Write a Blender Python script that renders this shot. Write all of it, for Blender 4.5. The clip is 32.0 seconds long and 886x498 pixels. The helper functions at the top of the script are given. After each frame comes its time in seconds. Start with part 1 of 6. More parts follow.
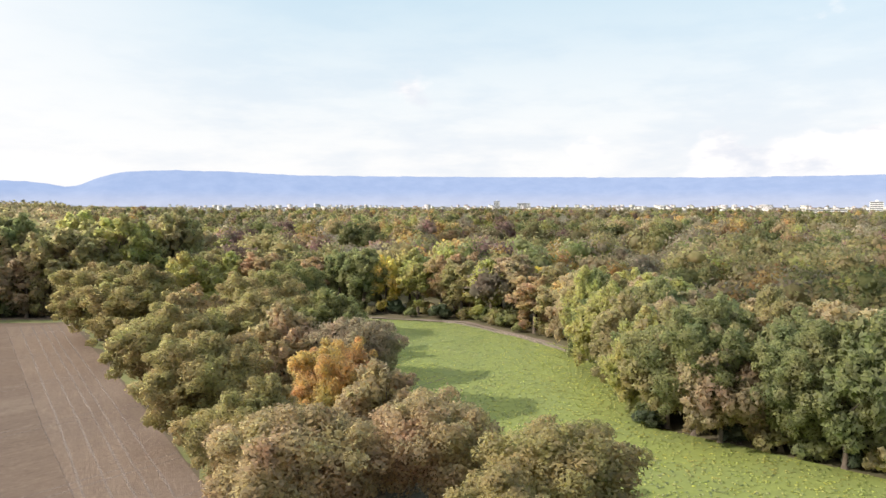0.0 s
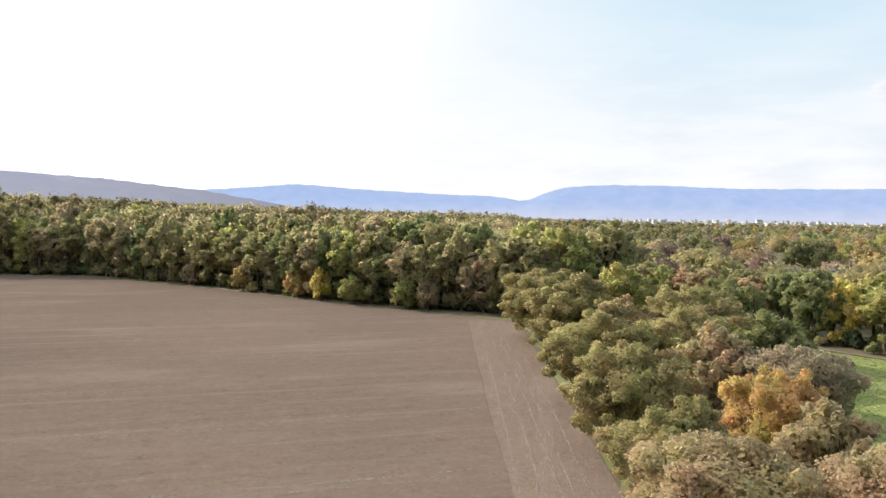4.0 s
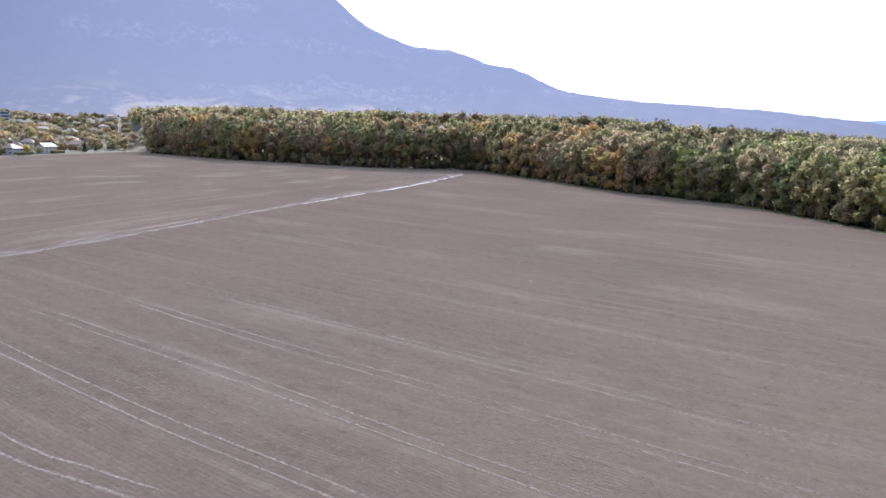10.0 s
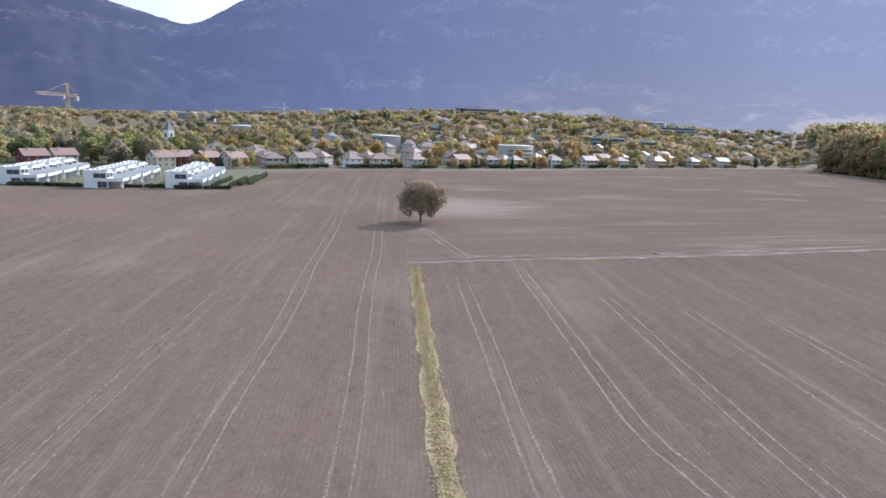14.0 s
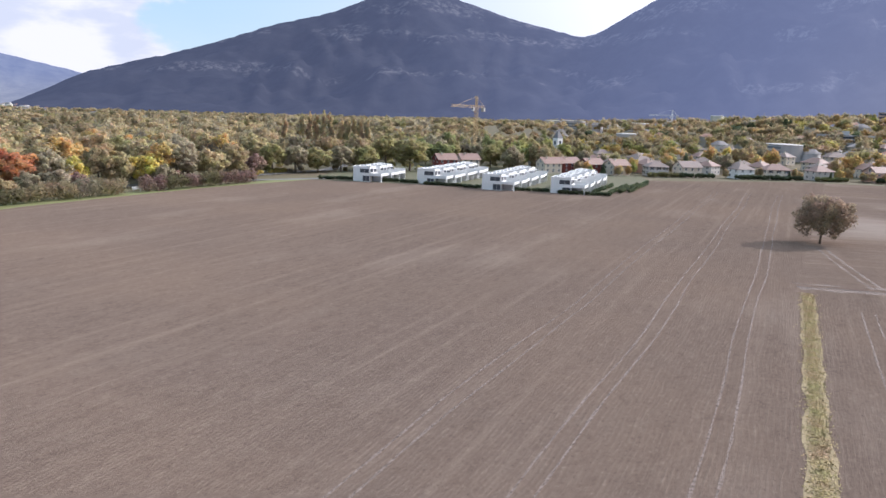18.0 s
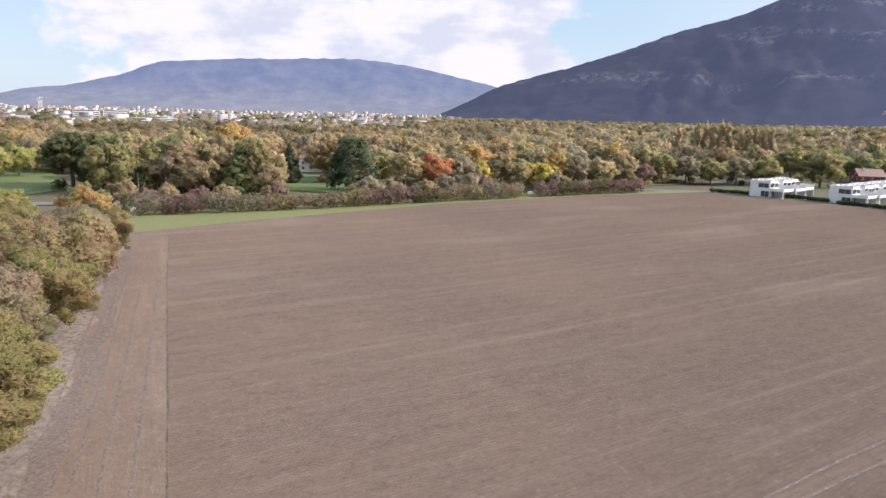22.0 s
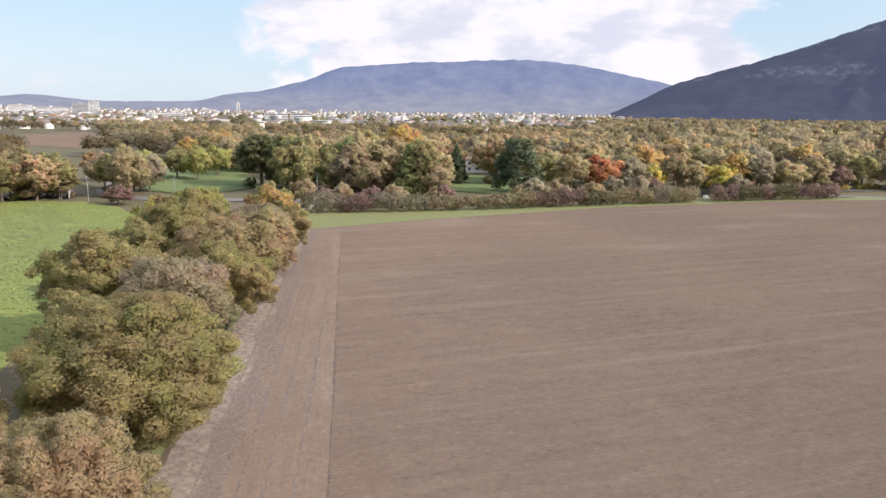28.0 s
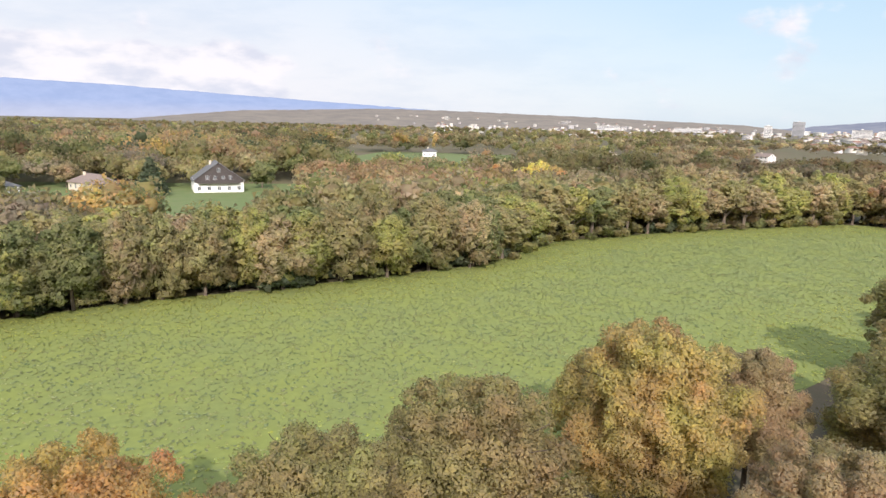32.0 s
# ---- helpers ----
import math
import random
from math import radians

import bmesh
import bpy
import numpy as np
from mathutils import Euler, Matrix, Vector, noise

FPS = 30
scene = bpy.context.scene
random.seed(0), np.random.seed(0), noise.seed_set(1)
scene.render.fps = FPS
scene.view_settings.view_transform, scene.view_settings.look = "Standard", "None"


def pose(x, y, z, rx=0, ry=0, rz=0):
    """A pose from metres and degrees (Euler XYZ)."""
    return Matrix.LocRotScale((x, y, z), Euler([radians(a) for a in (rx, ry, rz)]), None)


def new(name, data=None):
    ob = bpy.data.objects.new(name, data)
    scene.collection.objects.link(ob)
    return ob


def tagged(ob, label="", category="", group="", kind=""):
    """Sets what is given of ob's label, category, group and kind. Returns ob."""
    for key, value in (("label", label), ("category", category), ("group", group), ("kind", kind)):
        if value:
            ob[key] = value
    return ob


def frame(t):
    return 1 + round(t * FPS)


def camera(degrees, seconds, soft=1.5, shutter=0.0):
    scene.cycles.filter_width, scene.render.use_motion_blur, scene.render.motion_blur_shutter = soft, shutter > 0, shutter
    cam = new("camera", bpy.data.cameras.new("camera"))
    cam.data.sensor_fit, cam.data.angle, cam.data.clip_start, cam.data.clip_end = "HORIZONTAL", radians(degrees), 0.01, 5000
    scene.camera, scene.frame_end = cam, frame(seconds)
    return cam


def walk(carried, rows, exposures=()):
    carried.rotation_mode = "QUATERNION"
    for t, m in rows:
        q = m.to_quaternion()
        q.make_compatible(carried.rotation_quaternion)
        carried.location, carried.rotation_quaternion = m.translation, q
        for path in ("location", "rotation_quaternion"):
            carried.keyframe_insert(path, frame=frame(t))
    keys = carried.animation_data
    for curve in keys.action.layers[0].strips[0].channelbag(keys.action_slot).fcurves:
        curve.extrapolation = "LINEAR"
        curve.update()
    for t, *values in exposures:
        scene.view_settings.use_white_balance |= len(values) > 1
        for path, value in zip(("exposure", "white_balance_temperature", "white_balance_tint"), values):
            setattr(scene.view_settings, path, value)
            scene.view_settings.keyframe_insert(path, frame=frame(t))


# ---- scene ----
cam = camera(65.04, 32.0)
# seconds, x, y, z, turn, tilt, lean
FLIGHT = [
    (0, -0.00, -0.00, 30.00, 359.52, -3.87, -0.01),
    (0.5, -0.06, 0.22, 29.91, 363.65, -3.69, 0.08),
    (1, -0.14, 0.47, 29.82, 367.89, -3.54, 0.25),
    (1.5, -0.17, 0.74, 29.77, 372.30, -3.40, 0.29),
    (2, -0.24, 0.98, 29.74, 376.70, -3.29, 0.38),
    (2.5, -0.32, 1.18, 29.71, 381.00, -3.17, 0.45),
    (3, -0.41, 1.36, 29.69, 385.35, -3.08, 0.55),
    (3.5, -0.48, 1.50, 29.66, 389.89, -2.99, 0.68),
    (4, -0.49, 1.63, 29.66, 394.18, -2.93, 0.74),
    (4.5, -0.48, 1.72, 29.62, 399.22, -2.76, 0.70),
    (6.5, -0.21, 1.94, 29.19, 407.88, -4.86, 1.09),
    (7, -0.20, 1.95, 29.14, 407.81, -7.64, 0.94),
    (7.5, -0.26, 1.94, 29.14, 407.72, -9.79, 0.87),
    (8, -0.42, 1.88, 29.15, 412.29, -9.85, 0.90),
    (8.5, -0.55, 1.81, 29.16, 419.31, -9.80, 1.09),
    (9, -0.68, 1.82, 29.12, 426.85, -9.75, 1.35),
    (9.5, -0.95, 1.73, 29.10, 435.44, -9.68, 1.63),
    (10, -1.17, 1.69, 29.08, 443.98, -9.67, 1.95),
    (10.5, -1.39, 1.69, 29.07, 452.36, -9.73, 2.13),
    (11, -1.61, 1.70, 29.10, 461.13, -9.80, 2.30),
    (11.5, -1.80, 1.73, 29.18, 469.11, -9.90, 2.46),
    (12, -1.98, 1.79, 29.24, 474.08, -10.01, 2.59),
    (12.5, -2.11, 1.81, 29.18, 479.14, -10.13, 2.55),
    (13, -2.24, 1.79, 29.07, 484.45, -10.23, 2.51),
    (13.5, -2.40, 1.69, 28.97, 489.56, -10.30, 2.49),
    (14, -2.57, 1.53, 28.92, 495.09, -10.39, 2.49),
    (14.5, -2.72, 1.36, 28.91, 500.19, -10.47, 2.50),
    (16.5, -2.98, 0.96, 28.80, 514.20, -10.76, 2.16),
    (17, -3.05, 0.87, 28.82, 518.22, -10.81, 2.09),
    (17.5, -3.13, 0.76, 28.83, 521.99, -10.89, 2.05),
    (18, -3.22, 0.62, 28.82, 525.78, -10.92, 1.91),
    (18.5, -3.26, 0.44, 28.80, 529.25, -10.95, 1.88),
    (19, -3.28, 0.27, 28.83, 533.05, -10.99, 1.86),
    (19.5, -3.30, 0.14, 28.88, 536.88, -11.03, 1.83),
    (20, -3.27, -0.05, 28.95, 540.80, -11.07, 1.79),
    (20.5, -3.19, -0.28, 28.99, 544.68, -11.12, 1.73),
    (21, -3.15, -0.49, 28.99, 548.63, -11.11, 1.77),
    (21.5, -3.16, -0.68, 28.96, 552.79, -11.11, 1.63),
    (22, -3.16, -0.87, 28.90, 557.00, -11.10, 1.49),
    (22.5, -3.09, -1.08, 28.91, 561.34, -11.12, 1.48),
    (23, -2.99, -1.30, 28.93, 566.11, -11.13, 1.42),
    (23.5, -2.92, -1.39, 28.92, 570.23, -11.14, 1.42),
    (24, -2.93, -1.48, 28.90, 572.05, -11.16, 1.34),
    (24.5, -2.92, -1.50, 28.89, 571.82, -11.22, 1.24),
    (25, -2.88, -1.52, 28.98, 571.62, -11.25, 1.19),
    (25.5, -2.81, -1.58, 29.04, 571.40, -11.29, 1.11),
    (27.5, -2.54, -2.23, 29.10, 570.74, -11.15, 0.86),
    (28, -2.51, -2.31, 29.10, 570.61, -11.32, 0.80),
    (28.5, -2.44, -2.32, 29.10, 570.80, -11.37, 0.80),
    (29, -2.32, -2.33, 29.04, 574.99, -11.29, 0.84),
    (29.5, -2.19, -2.40, 28.99, 580.09, -11.21, 0.93),
    (30, -2.01, -2.43, 28.91, 587.62, -11.06, 0.92),
    (30.5, -1.82, -2.47, 28.84, 598.22, -10.89, 1.02),
    (31, -1.63, -2.53, 28.77, 609.82, -10.74, 1.20),
    (31.5, -1.43, -2.54, 28.69, 621.30, -10.59, 1.32),
    (32, -1.20, -2.47, 28.65, 633.79, -10.49, 1.36),
]
walk(cam, [(t, pose(x, y, z, 90 + tilt, 0, turn) @ pose(0, 0, 0, 0, 0, lean)) for t, x, y, z, turn, tilt, lean in FLIGHT],
     [(0, 0.34, 6700, 12), (8, 0.36, 5950, 13), (10, 0.38, 5420, 18), (11, 0.37, 5380, 21), (14, 0.24, 5560, 17), (17, 0.2, 5800, 18), (21, 0.2, 6200, 20), (26, 0.22, 6350, 19), (32, 0.22, 6450, 17)])

from mathutils.bvhtree import BVHTree

# ---- light ----
SUN_TURN, SUN_UP = radians(100), radians(30)
TO_SUN = Vector((-math.sin(SUN_TURN) * math.cos(SUN_UP), math.cos(SUN_TURN) * math.cos(SUN_UP), math.sin(SUN_UP)))
sun = new("sun", bpy.data.lights.new("sun", "SUN"))
sun.data.energy, sun.data.angle, sun.data.color = 3.95, radians(0.53), (1.0, 0.94, 0.84)
sun.rotation_euler = TO_SUN.to_track_quat("Z", "Y").to_euler()


class Nodes:
    """A small shorthand for node trees."""

    def __init__(self, tree):
        self.tree = tree
        tree.nodes.clear()

    def add(self, kind, **settings):
        node = self.tree.nodes.new(kind)
        for key, value in settings.items():
            if key == "operation":
                node.operation = value
            elif key == "blend":
                node.data_type, node.blend_type = "RGBA", value
            elif key == "kind":
                node.data_type = value
            elif key == "musgrave":
                node.noise_type = value
            elif key == "feature":
                node.feature = value
        return node

    def set(self, socket, value):
        if isinstance(value, bpy.types.NodeSocket):
            self.tree.links.new(value, socket)
        else:
            socket.default_value = value

    def math(self, op, a, b=0.0, c=0.0, clamp=False):
        n = self.add("ShaderNodeMath", operation=op)
        n.use_clamp = clamp
        for i, v in enumerate((a, b, c)):
            self.set(n.inputs[i], v)
        return n.outputs[0]

    def smooth(self, v, lo, hi):
        n = self.add("ShaderNodeMapRange")
        n.interpolation_type = "SMOOTHSTEP"
        self.set(n.inputs["Value"], v)
        self.set(n.inputs["From Min"], lo)
        self.set(n.inputs["From Max"], hi)
        return n.outputs[0]

    def mix(self, fac, a, b, blend="MIX"):
        n = self.add("ShaderNodeMix", blend=blend)
        self.set(n.inputs[0], fac)
        self.set(n.inputs[6], a)
        self.set(n.inputs[7], b)
        return n.outputs[2]

    def noise(self, vec, scale, detail=4.0, rough=0.55):
        n = self.add("ShaderNodeTexNoise")
        if vec is not None:
            self.set(n.inputs["Vector"], vec)
        self.set(n.inputs["Scale"], scale)
        self.set(n.inputs["Detail"], detail)
        self.set(n.inputs["Roughness"], rough)
        return n.outputs[0]

    def mapped(self, vec, scale=(1, 1, 1), turn=0.0, shift=(0, 0, 0)):
        n = self.add("ShaderNodeMapping")
        self.set(n.inputs["Vector"], vec)
        n.inputs["Scale"].default_value = scale
        n.inputs["Rotation"].default_value = (0, 0, turn)
        n.inputs["Location"].default_value = shift
        return n.outputs[0]


def rgb(c):
    return (c[0], c[1], c[2], 1.0)


def make_sky():
    w = bpy.data.worlds.new("sky")
    scene.world = w
    w.use_nodes = True
    n = Nodes(w.node_tree)
    sky = n.add("ShaderNodeTexSky")
    sky.sky_type, sky.sun_disc = "NISHITA", False
    sky.sun_elevation, sky.sun_rotation = SUN_UP, 2 * math.pi - SUN_TURN
    sky.air_density, sky.dust_density, sky.ozone_density = 1.0, 0.6, 1.5
    where = n.add("ShaderNodeTexCoord").outputs["Generated"]
    xyz = n.add("ShaderNodeSeparateXYZ")
    n.set(xyz.inputs[0], where)
    up = xyz.outputs[2]
    # heaped clouds, thicker towards the horizon
    puff = n.noise(n.mapped(where, (1, 1, 1.7)), 7.5, 10.0, 0.52)
    broad = n.noise(n.mapped(where, (1, 1, 1.5), shift=(3.1, 0.4, 0)), 2.0, 3.0, 0.5)
    low = n.math("SUBTRACT", 1.0, n.smooth(up, 0.06, 0.22))
    # one bank of cumulus stands over the eastern hill
    bank = n.add("ShaderNodeVectorMath", operation="DOT_PRODUCT")
    n.set(bank.inputs[0], where)
    bank.inputs[1].default_value = (0.44, -0.89, 0.09)
    heap = n.math("MULTIPLY", n.smooth(bank.outputs["Value"], 0.915, 0.975), n.math("SUBTRACT", 1.0, n.smooth(up, 0.12, 0.26)))
    bank = n.add("ShaderNodeVectorMath", operation="DOT_PRODUCT")
    n.set(bank.inputs[0], where)
    bank.inputs[1].default_value = (0.74, 0.67, 0.07)
    heap = n.math("ADD", heap, n.math("MULTIPLY", n.smooth(bank.outputs["Value"], 0.84, 0.97), n.math("SUBTRACT", 1.0, n.smooth(up, 0.05, 0.13))))
    lift = n.math("ADD", n.math("ADD", n.math("MULTIPLY_ADD", low, 0.14, -0.17), n.math("MULTIPLY", n.smooth(xyz.outputs[1], -0.4, 0.6), -0.06)), n.math("MULTIPLY", heap, 0.31))
    mass = n.math("ADD", n.math("MULTIPLY_ADD", broad, 0.5, -0.25), n.math("ADD", puff, lift))
    cover = n.smooth(mass, 0.50, n.math("MULTIPLY_ADD", heap, -0.06, 0.64))
    # thin white haze over the horizon, and a bright veil round the sun
    haze = n.math("SUBTRACT", 1.0, n.smooth(up, 0.02, n.math("MULTIPLY_ADD", n.smooth(xyz.outputs[1], -0.6, 0.5), 0.22, 0.16)))
    north = n.smooth(xyz.outputs[1], -0.55, 0.45)
    haze = n.math("MULTIPLY", haze, n.math("MULTIPLY_ADD", north, 0.66, 0.26))
    dot = n.add("ShaderNodeVectorMath", operation="DOT_PRODUCT")
    n.set(dot.inputs[0], where)
    dot.inputs[1].default_value = TO_SUN
    veil = n.math("MULTIPLY", n.smooth(dot.outputs["Value"], 0.10, 0.70), 0.93)
    shade = n.noise(n.mapped(where, (1, 1, 2.5), shift=(0, 0, 0.05)), 9.0, 6.0)
    white = n.mix(n.smooth(shade, 0.36, 0.56), (5.1, 5.45, 6.0, 1), (6.8, 6.8, 6.8, 1))
    blue = n.mix(0.75, sky.outputs[0], (4.1, 5.7, 6.5, 1))
    wisp = n.noise(n.mapped(where, (1, 1, 4.0), shift=(1.7, 0, 0)), 5.0, 7.0, 0.6)
    c = n.mix(haze, blue, n.mix(n.smooth(wisp, 0.34, 0.60), (5.5, 5.8, 6.2, 1), (6.4, 6.45, 6.5, 1)))
    c = n.mix(cover, c, white)
    c = n.mix(veil, c, (6.6, 6.6, 6.6, 1))
    # extra glow of thin cloud close round the sun, added as soft fill light
    glow = n.math("POWER", n.smooth(dot.outputs["Value"], 0.35, 1.0), 1.5)
    c = n.mix(1.0, c, n.mix(glow, (0, 0, 0, 1), (8.0, 7.9, 7.6, 1)), "ADD")
    bg = n.add("ShaderNodeBackground")
    n.set(bg.inputs[0], c)
    bg.inputs[1].default_value = 0.125
    out = n.add("ShaderNodeOutputWorld")
    n.set(out.inputs[0], bg.outputs[0])


make_sky()


# ---- materials ----
def plain(name, base, other=None, rough=0.8, size=1.0, bump=0.0, metal=0.0, fine=0.25):
    """A surface with stains at a coarse and a fine scale. size: metres of the coarse stains."""
    m = bpy.data.materials.new(name)
    m.use_nodes = True
    n = Nodes(m.node_tree)
    at = n.add("ShaderNodeNewGeometry").outputs["Position"]
    other = other or tuple(v * 0.75 for v in base)
    coarse = n.noise(at, 1.0 / size, 4.0)
    small = n.noise(at, 7.0 / size, 3.0)
    c = n.mix(n.smooth(coarse, 0.32, 0.68), rgb(base), rgb(other))
    c = n.mix(fine, c, n.mix(small, rgb([v * 0.5 for v in base]), rgb([min(1, v * 1.5) for v in base])))
    b = n.add("ShaderNodeBsdfPrincipled")
    n.set(b.inputs["Base Color"], c)
    b.inputs["Roughness"].default_value, b.inputs["Metallic"].default_value = rough, metal
    if bump:
        bp = n.add("ShaderNodeBump")
        bp.inputs["Strength"].default_value, bp.inputs["Distance"].default_value = 0.7, bump
        n.set(bp.inputs["Height"], small)
        n.set(b.inputs["Normal"], bp.outputs[0])
    n.set(n.add("ShaderNodeOutputMaterial").inputs[0], b.outputs[0])
    return m


def leafy(name, per_tree, spread, through_leaf=0.60, vivid=0.76):
    """Leaves: the tree's own colour, varied from clump to clump and leaf to leaf; some light passes through."""
    m = bpy.data.materials.new(name)
    m.use_nodes = True
    n = Nodes(m.node_tree)
    geo = n.add("ShaderNodeNewGeometry")
    if per_tree:
        tint = n.add("ShaderNodeObjectInfo").outputs["Color"]
    else:
        a = n.add("ShaderNodeAttribute")
        a.attribute_name = "tint"
        tint = a.outputs["Color"]
    clump = n.noise(geo.outputs["Position"], 0.55, 3.0)
    drift = n.noise(geo.outputs["Position"], 0.13, 2.0)
    tint = n.mix(n.math("MULTIPLY", n.smooth(drift, 0.42, 0.66), 0.28), tint, (0.170, 0.168, 0.070, 1))
    hsv = n.add("ShaderNodeHueSaturation")
    n.set(hsv.inputs["Color"], tint)
    n.set(hsv.inputs["Hue"], n.math("MULTIPLY_ADD", clump, -0.08, n.math("MULTIPLY_ADD", n.noise(geo.outputs["Position"], 0.22, 2.0), 0.13, 0.478)))
    n.set(hsv.inputs["Saturation"], n.math("MULTIPLY_ADD", geo.outputs["Random Per Island"], 0.26, vivid))
    n.set(hsv.inputs["Value"], n.math("MULTIPLY_ADD", geo.outputs["Random Per Island"], spread, n.math("MULTIPLY_ADD", clump, 0.55, 1.03 - spread / 2)))
    d = n.add("ShaderNodeBsdfDiffuse")
    t = n.add("ShaderNodeBsdfTranslucent")
    n.set(d.inputs[0], hsv.outputs[0])
    # light that passes through a leaf comes out brighter and yellower
    n.set(t.inputs[0], n.mix(1.0, hsv.outputs[0], (1.22, 1.27, 1.15, 1), "MULTIPLY"))
    mixed = n.add("ShaderNodeMixShader")
    mixed.inputs[0].default_value = through_leaf
    n.set(mixed.inputs[1], d.outputs[0])
    n.set(mixed.inputs[2], t.outputs[0])
    n.set(n.add("ShaderNodeOutputMaterial").inputs[0], mixed.outputs[0])
    return m


LEAF, LEAF_FAR = leafy("leaves", True, 0.52), leafy("far_leaves", False, 0.16, vivid=0.80)
CROP_LEAF = leafy("crop_leaves", False, 0.20, 0.06, 0.78)
BARK = plain("bark", (0.10, 0.075, 0.055), (0.16, 0.13, 0.10), 0.95, 0.4, 0.03)
ROW_TURN = math.atan2(0.76, 0.65)          # the drill rows run this way over the ploughland


def soil_material(name, turn, light, streaks, warm=1.0, dry=None, rows=1.0):
    """Ploughed earth: drill rows along turn, streaks of paler and darker ground, clods and stones."""
    m = bpy.data.materials.new(name)
    m.use_nodes = True
    n = Nodes(m.node_tree)
    at = n.add("ShaderNodeNewGeometry").outputs["Position"]
    level = n.mapped(at, (1, 1, 1), -turn)
    xyz = n.add("ShaderNodeSeparateXYZ")
    n.set(xyz.inputs[0], level)
    streak = n.noise(n.mapped(level, (0.010, 0.42, 1)), 1.0, 6.0, 0.62)
    drill = n.noise(n.mapped(level, (0.7, 2.6, 1)), 1.0, 5.0, 0.75)
    broad = n.noise(at, 0.016, 5.0, 0.6)
    patch = n.noise(n.mapped(level, (0.02, 0.05, 1)), 1.0, 4.0)
    mottle = n.noise(n.mapped(level, (0.30, 0.62, 1)), 1.0, 7.0, 0.75)
    clod = n.noise(at, 1.5, 9.0, 0.85)
    stone = n.noise(at, 3.0, 5.0, 0.85)
    # rows of the drill, half a metre apart, that wander and break up
    sway = n.noise(n.mapped(level, (0.05, 0.05, 1)), 1.0, 2.0)
    row = n.math("SINE", n.math("MULTIPLY", n.math("MULTIPLY_ADD", sway, 2.5, xyz.outputs[1]), 2 * math.pi / 0.52))
    row = n.math("MULTIPLY", n.smooth(row, -0.3, 0.9), n.smooth(mottle, 0.36, 0.58))
    tone = lambda r, g, b: (r * light * warm, g * light, b * light * 0.92, 1)
    c = n.mix(n.smooth(broad, 0.35, 0.65), tone(0.146, 0.110, 0.096), tone(0.168, 0.124, 0.104))
    c = n.mix(n.math("MULTIPLY", n.smooth(patch, 0.52, 0.72), 0.32 * streaks), c, tone(0.25, 0.20, 0.178))
    c = n.mix(n.math("MULTIPLY", n.smooth(streak, 0.52, 0.70), 0.30 * streaks), c, tone(0.25, 0.195, 0.168))
    if dry:
        # a pale dried-out patch with ragged edges
        far = n.add("ShaderNodeVectorMath", operation="DISTANCE")
        n.set(far.inputs[0], at)
        far.inputs[1].default_value = (dry[0], dry[1], 0)
        edge = n.math("MULTIPLY_ADD", n.noise(n.mapped(level, (0.03, 0.12, 1)), 1.0, 5.0), 60.0, far.outputs["Value"])
        c = n.mix(n.math("MULTIPLY", n.math("SUBTRACT", 1.0, n.smooth(edge, dry[2] * 0.8, dry[2] * 1.9)), 0.9), c, tone(0.29, 0.24, 0.22))
    c = n.mix(n.math("MULTIPLY", n.smooth(streak, 0.47, 0.30), 0.26), c, tone(0.108, 0.079, 0.068))
    c = n.mix(n.math("MULTIPLY", row, 0.15 * rows), c, tone(0.245, 0.195, 0.168))
    c = n.mix(n.math("MULTIPLY", n.smooth(mottle, 0.52, 0.74), 0.45), c, tone(0.25, 0.198, 0.170))
    c = n.mix(n.math("MULTIPLY", n.smooth(mottle, 0.48, 0.28), 0.45), c, tone(0.092, 0.068, 0.060))
    c = n.mix(n.math("MULTIPLY", n.smooth(drill, 0.5, 0.74), 0.34), c, tone(0.26, 0.205, 0.175))
    c = n.mix(n.math("MULTIPLY", n.smooth(clod, 0.53, 0.70), 0.75), c, tone(0.30, 0.24, 0.205))
    c = n.mix(n.math("MULTIPLY", n.smooth(clod, 0.47, 0.32), 0.72), c, tone(0.060, 0.044, 0.040))
    c = n.mix(n.math("MULTIPLY", n.smooth(stone, 0.66, 0.73), 0.8), c, tone(0.46, 0.41, 0.37))
    b = n.add("ShaderNodeBsdfDiffuse")
    n.set(b.inputs["Color"], c)
    b.inputs["Roughness"].default_value = 0.25
    bp = n.add("ShaderNodeBump")
    bp.inputs["Strength"].default_value, bp.inputs["Distance"].default_value = 0.9, 0.11
    n.set(bp.inputs["Height"], n.math("ADD", clod, n.math("ADD", n.math("MULTIPLY", drill, 0.5), n.math("MULTIPLY", row, 0.18 * rows))))
    n.set(b.inputs["Normal"], bp.outputs[0])
    n.set(n.add("ShaderNodeOutputMaterial").inputs[0], b.outputs[0])
    return m


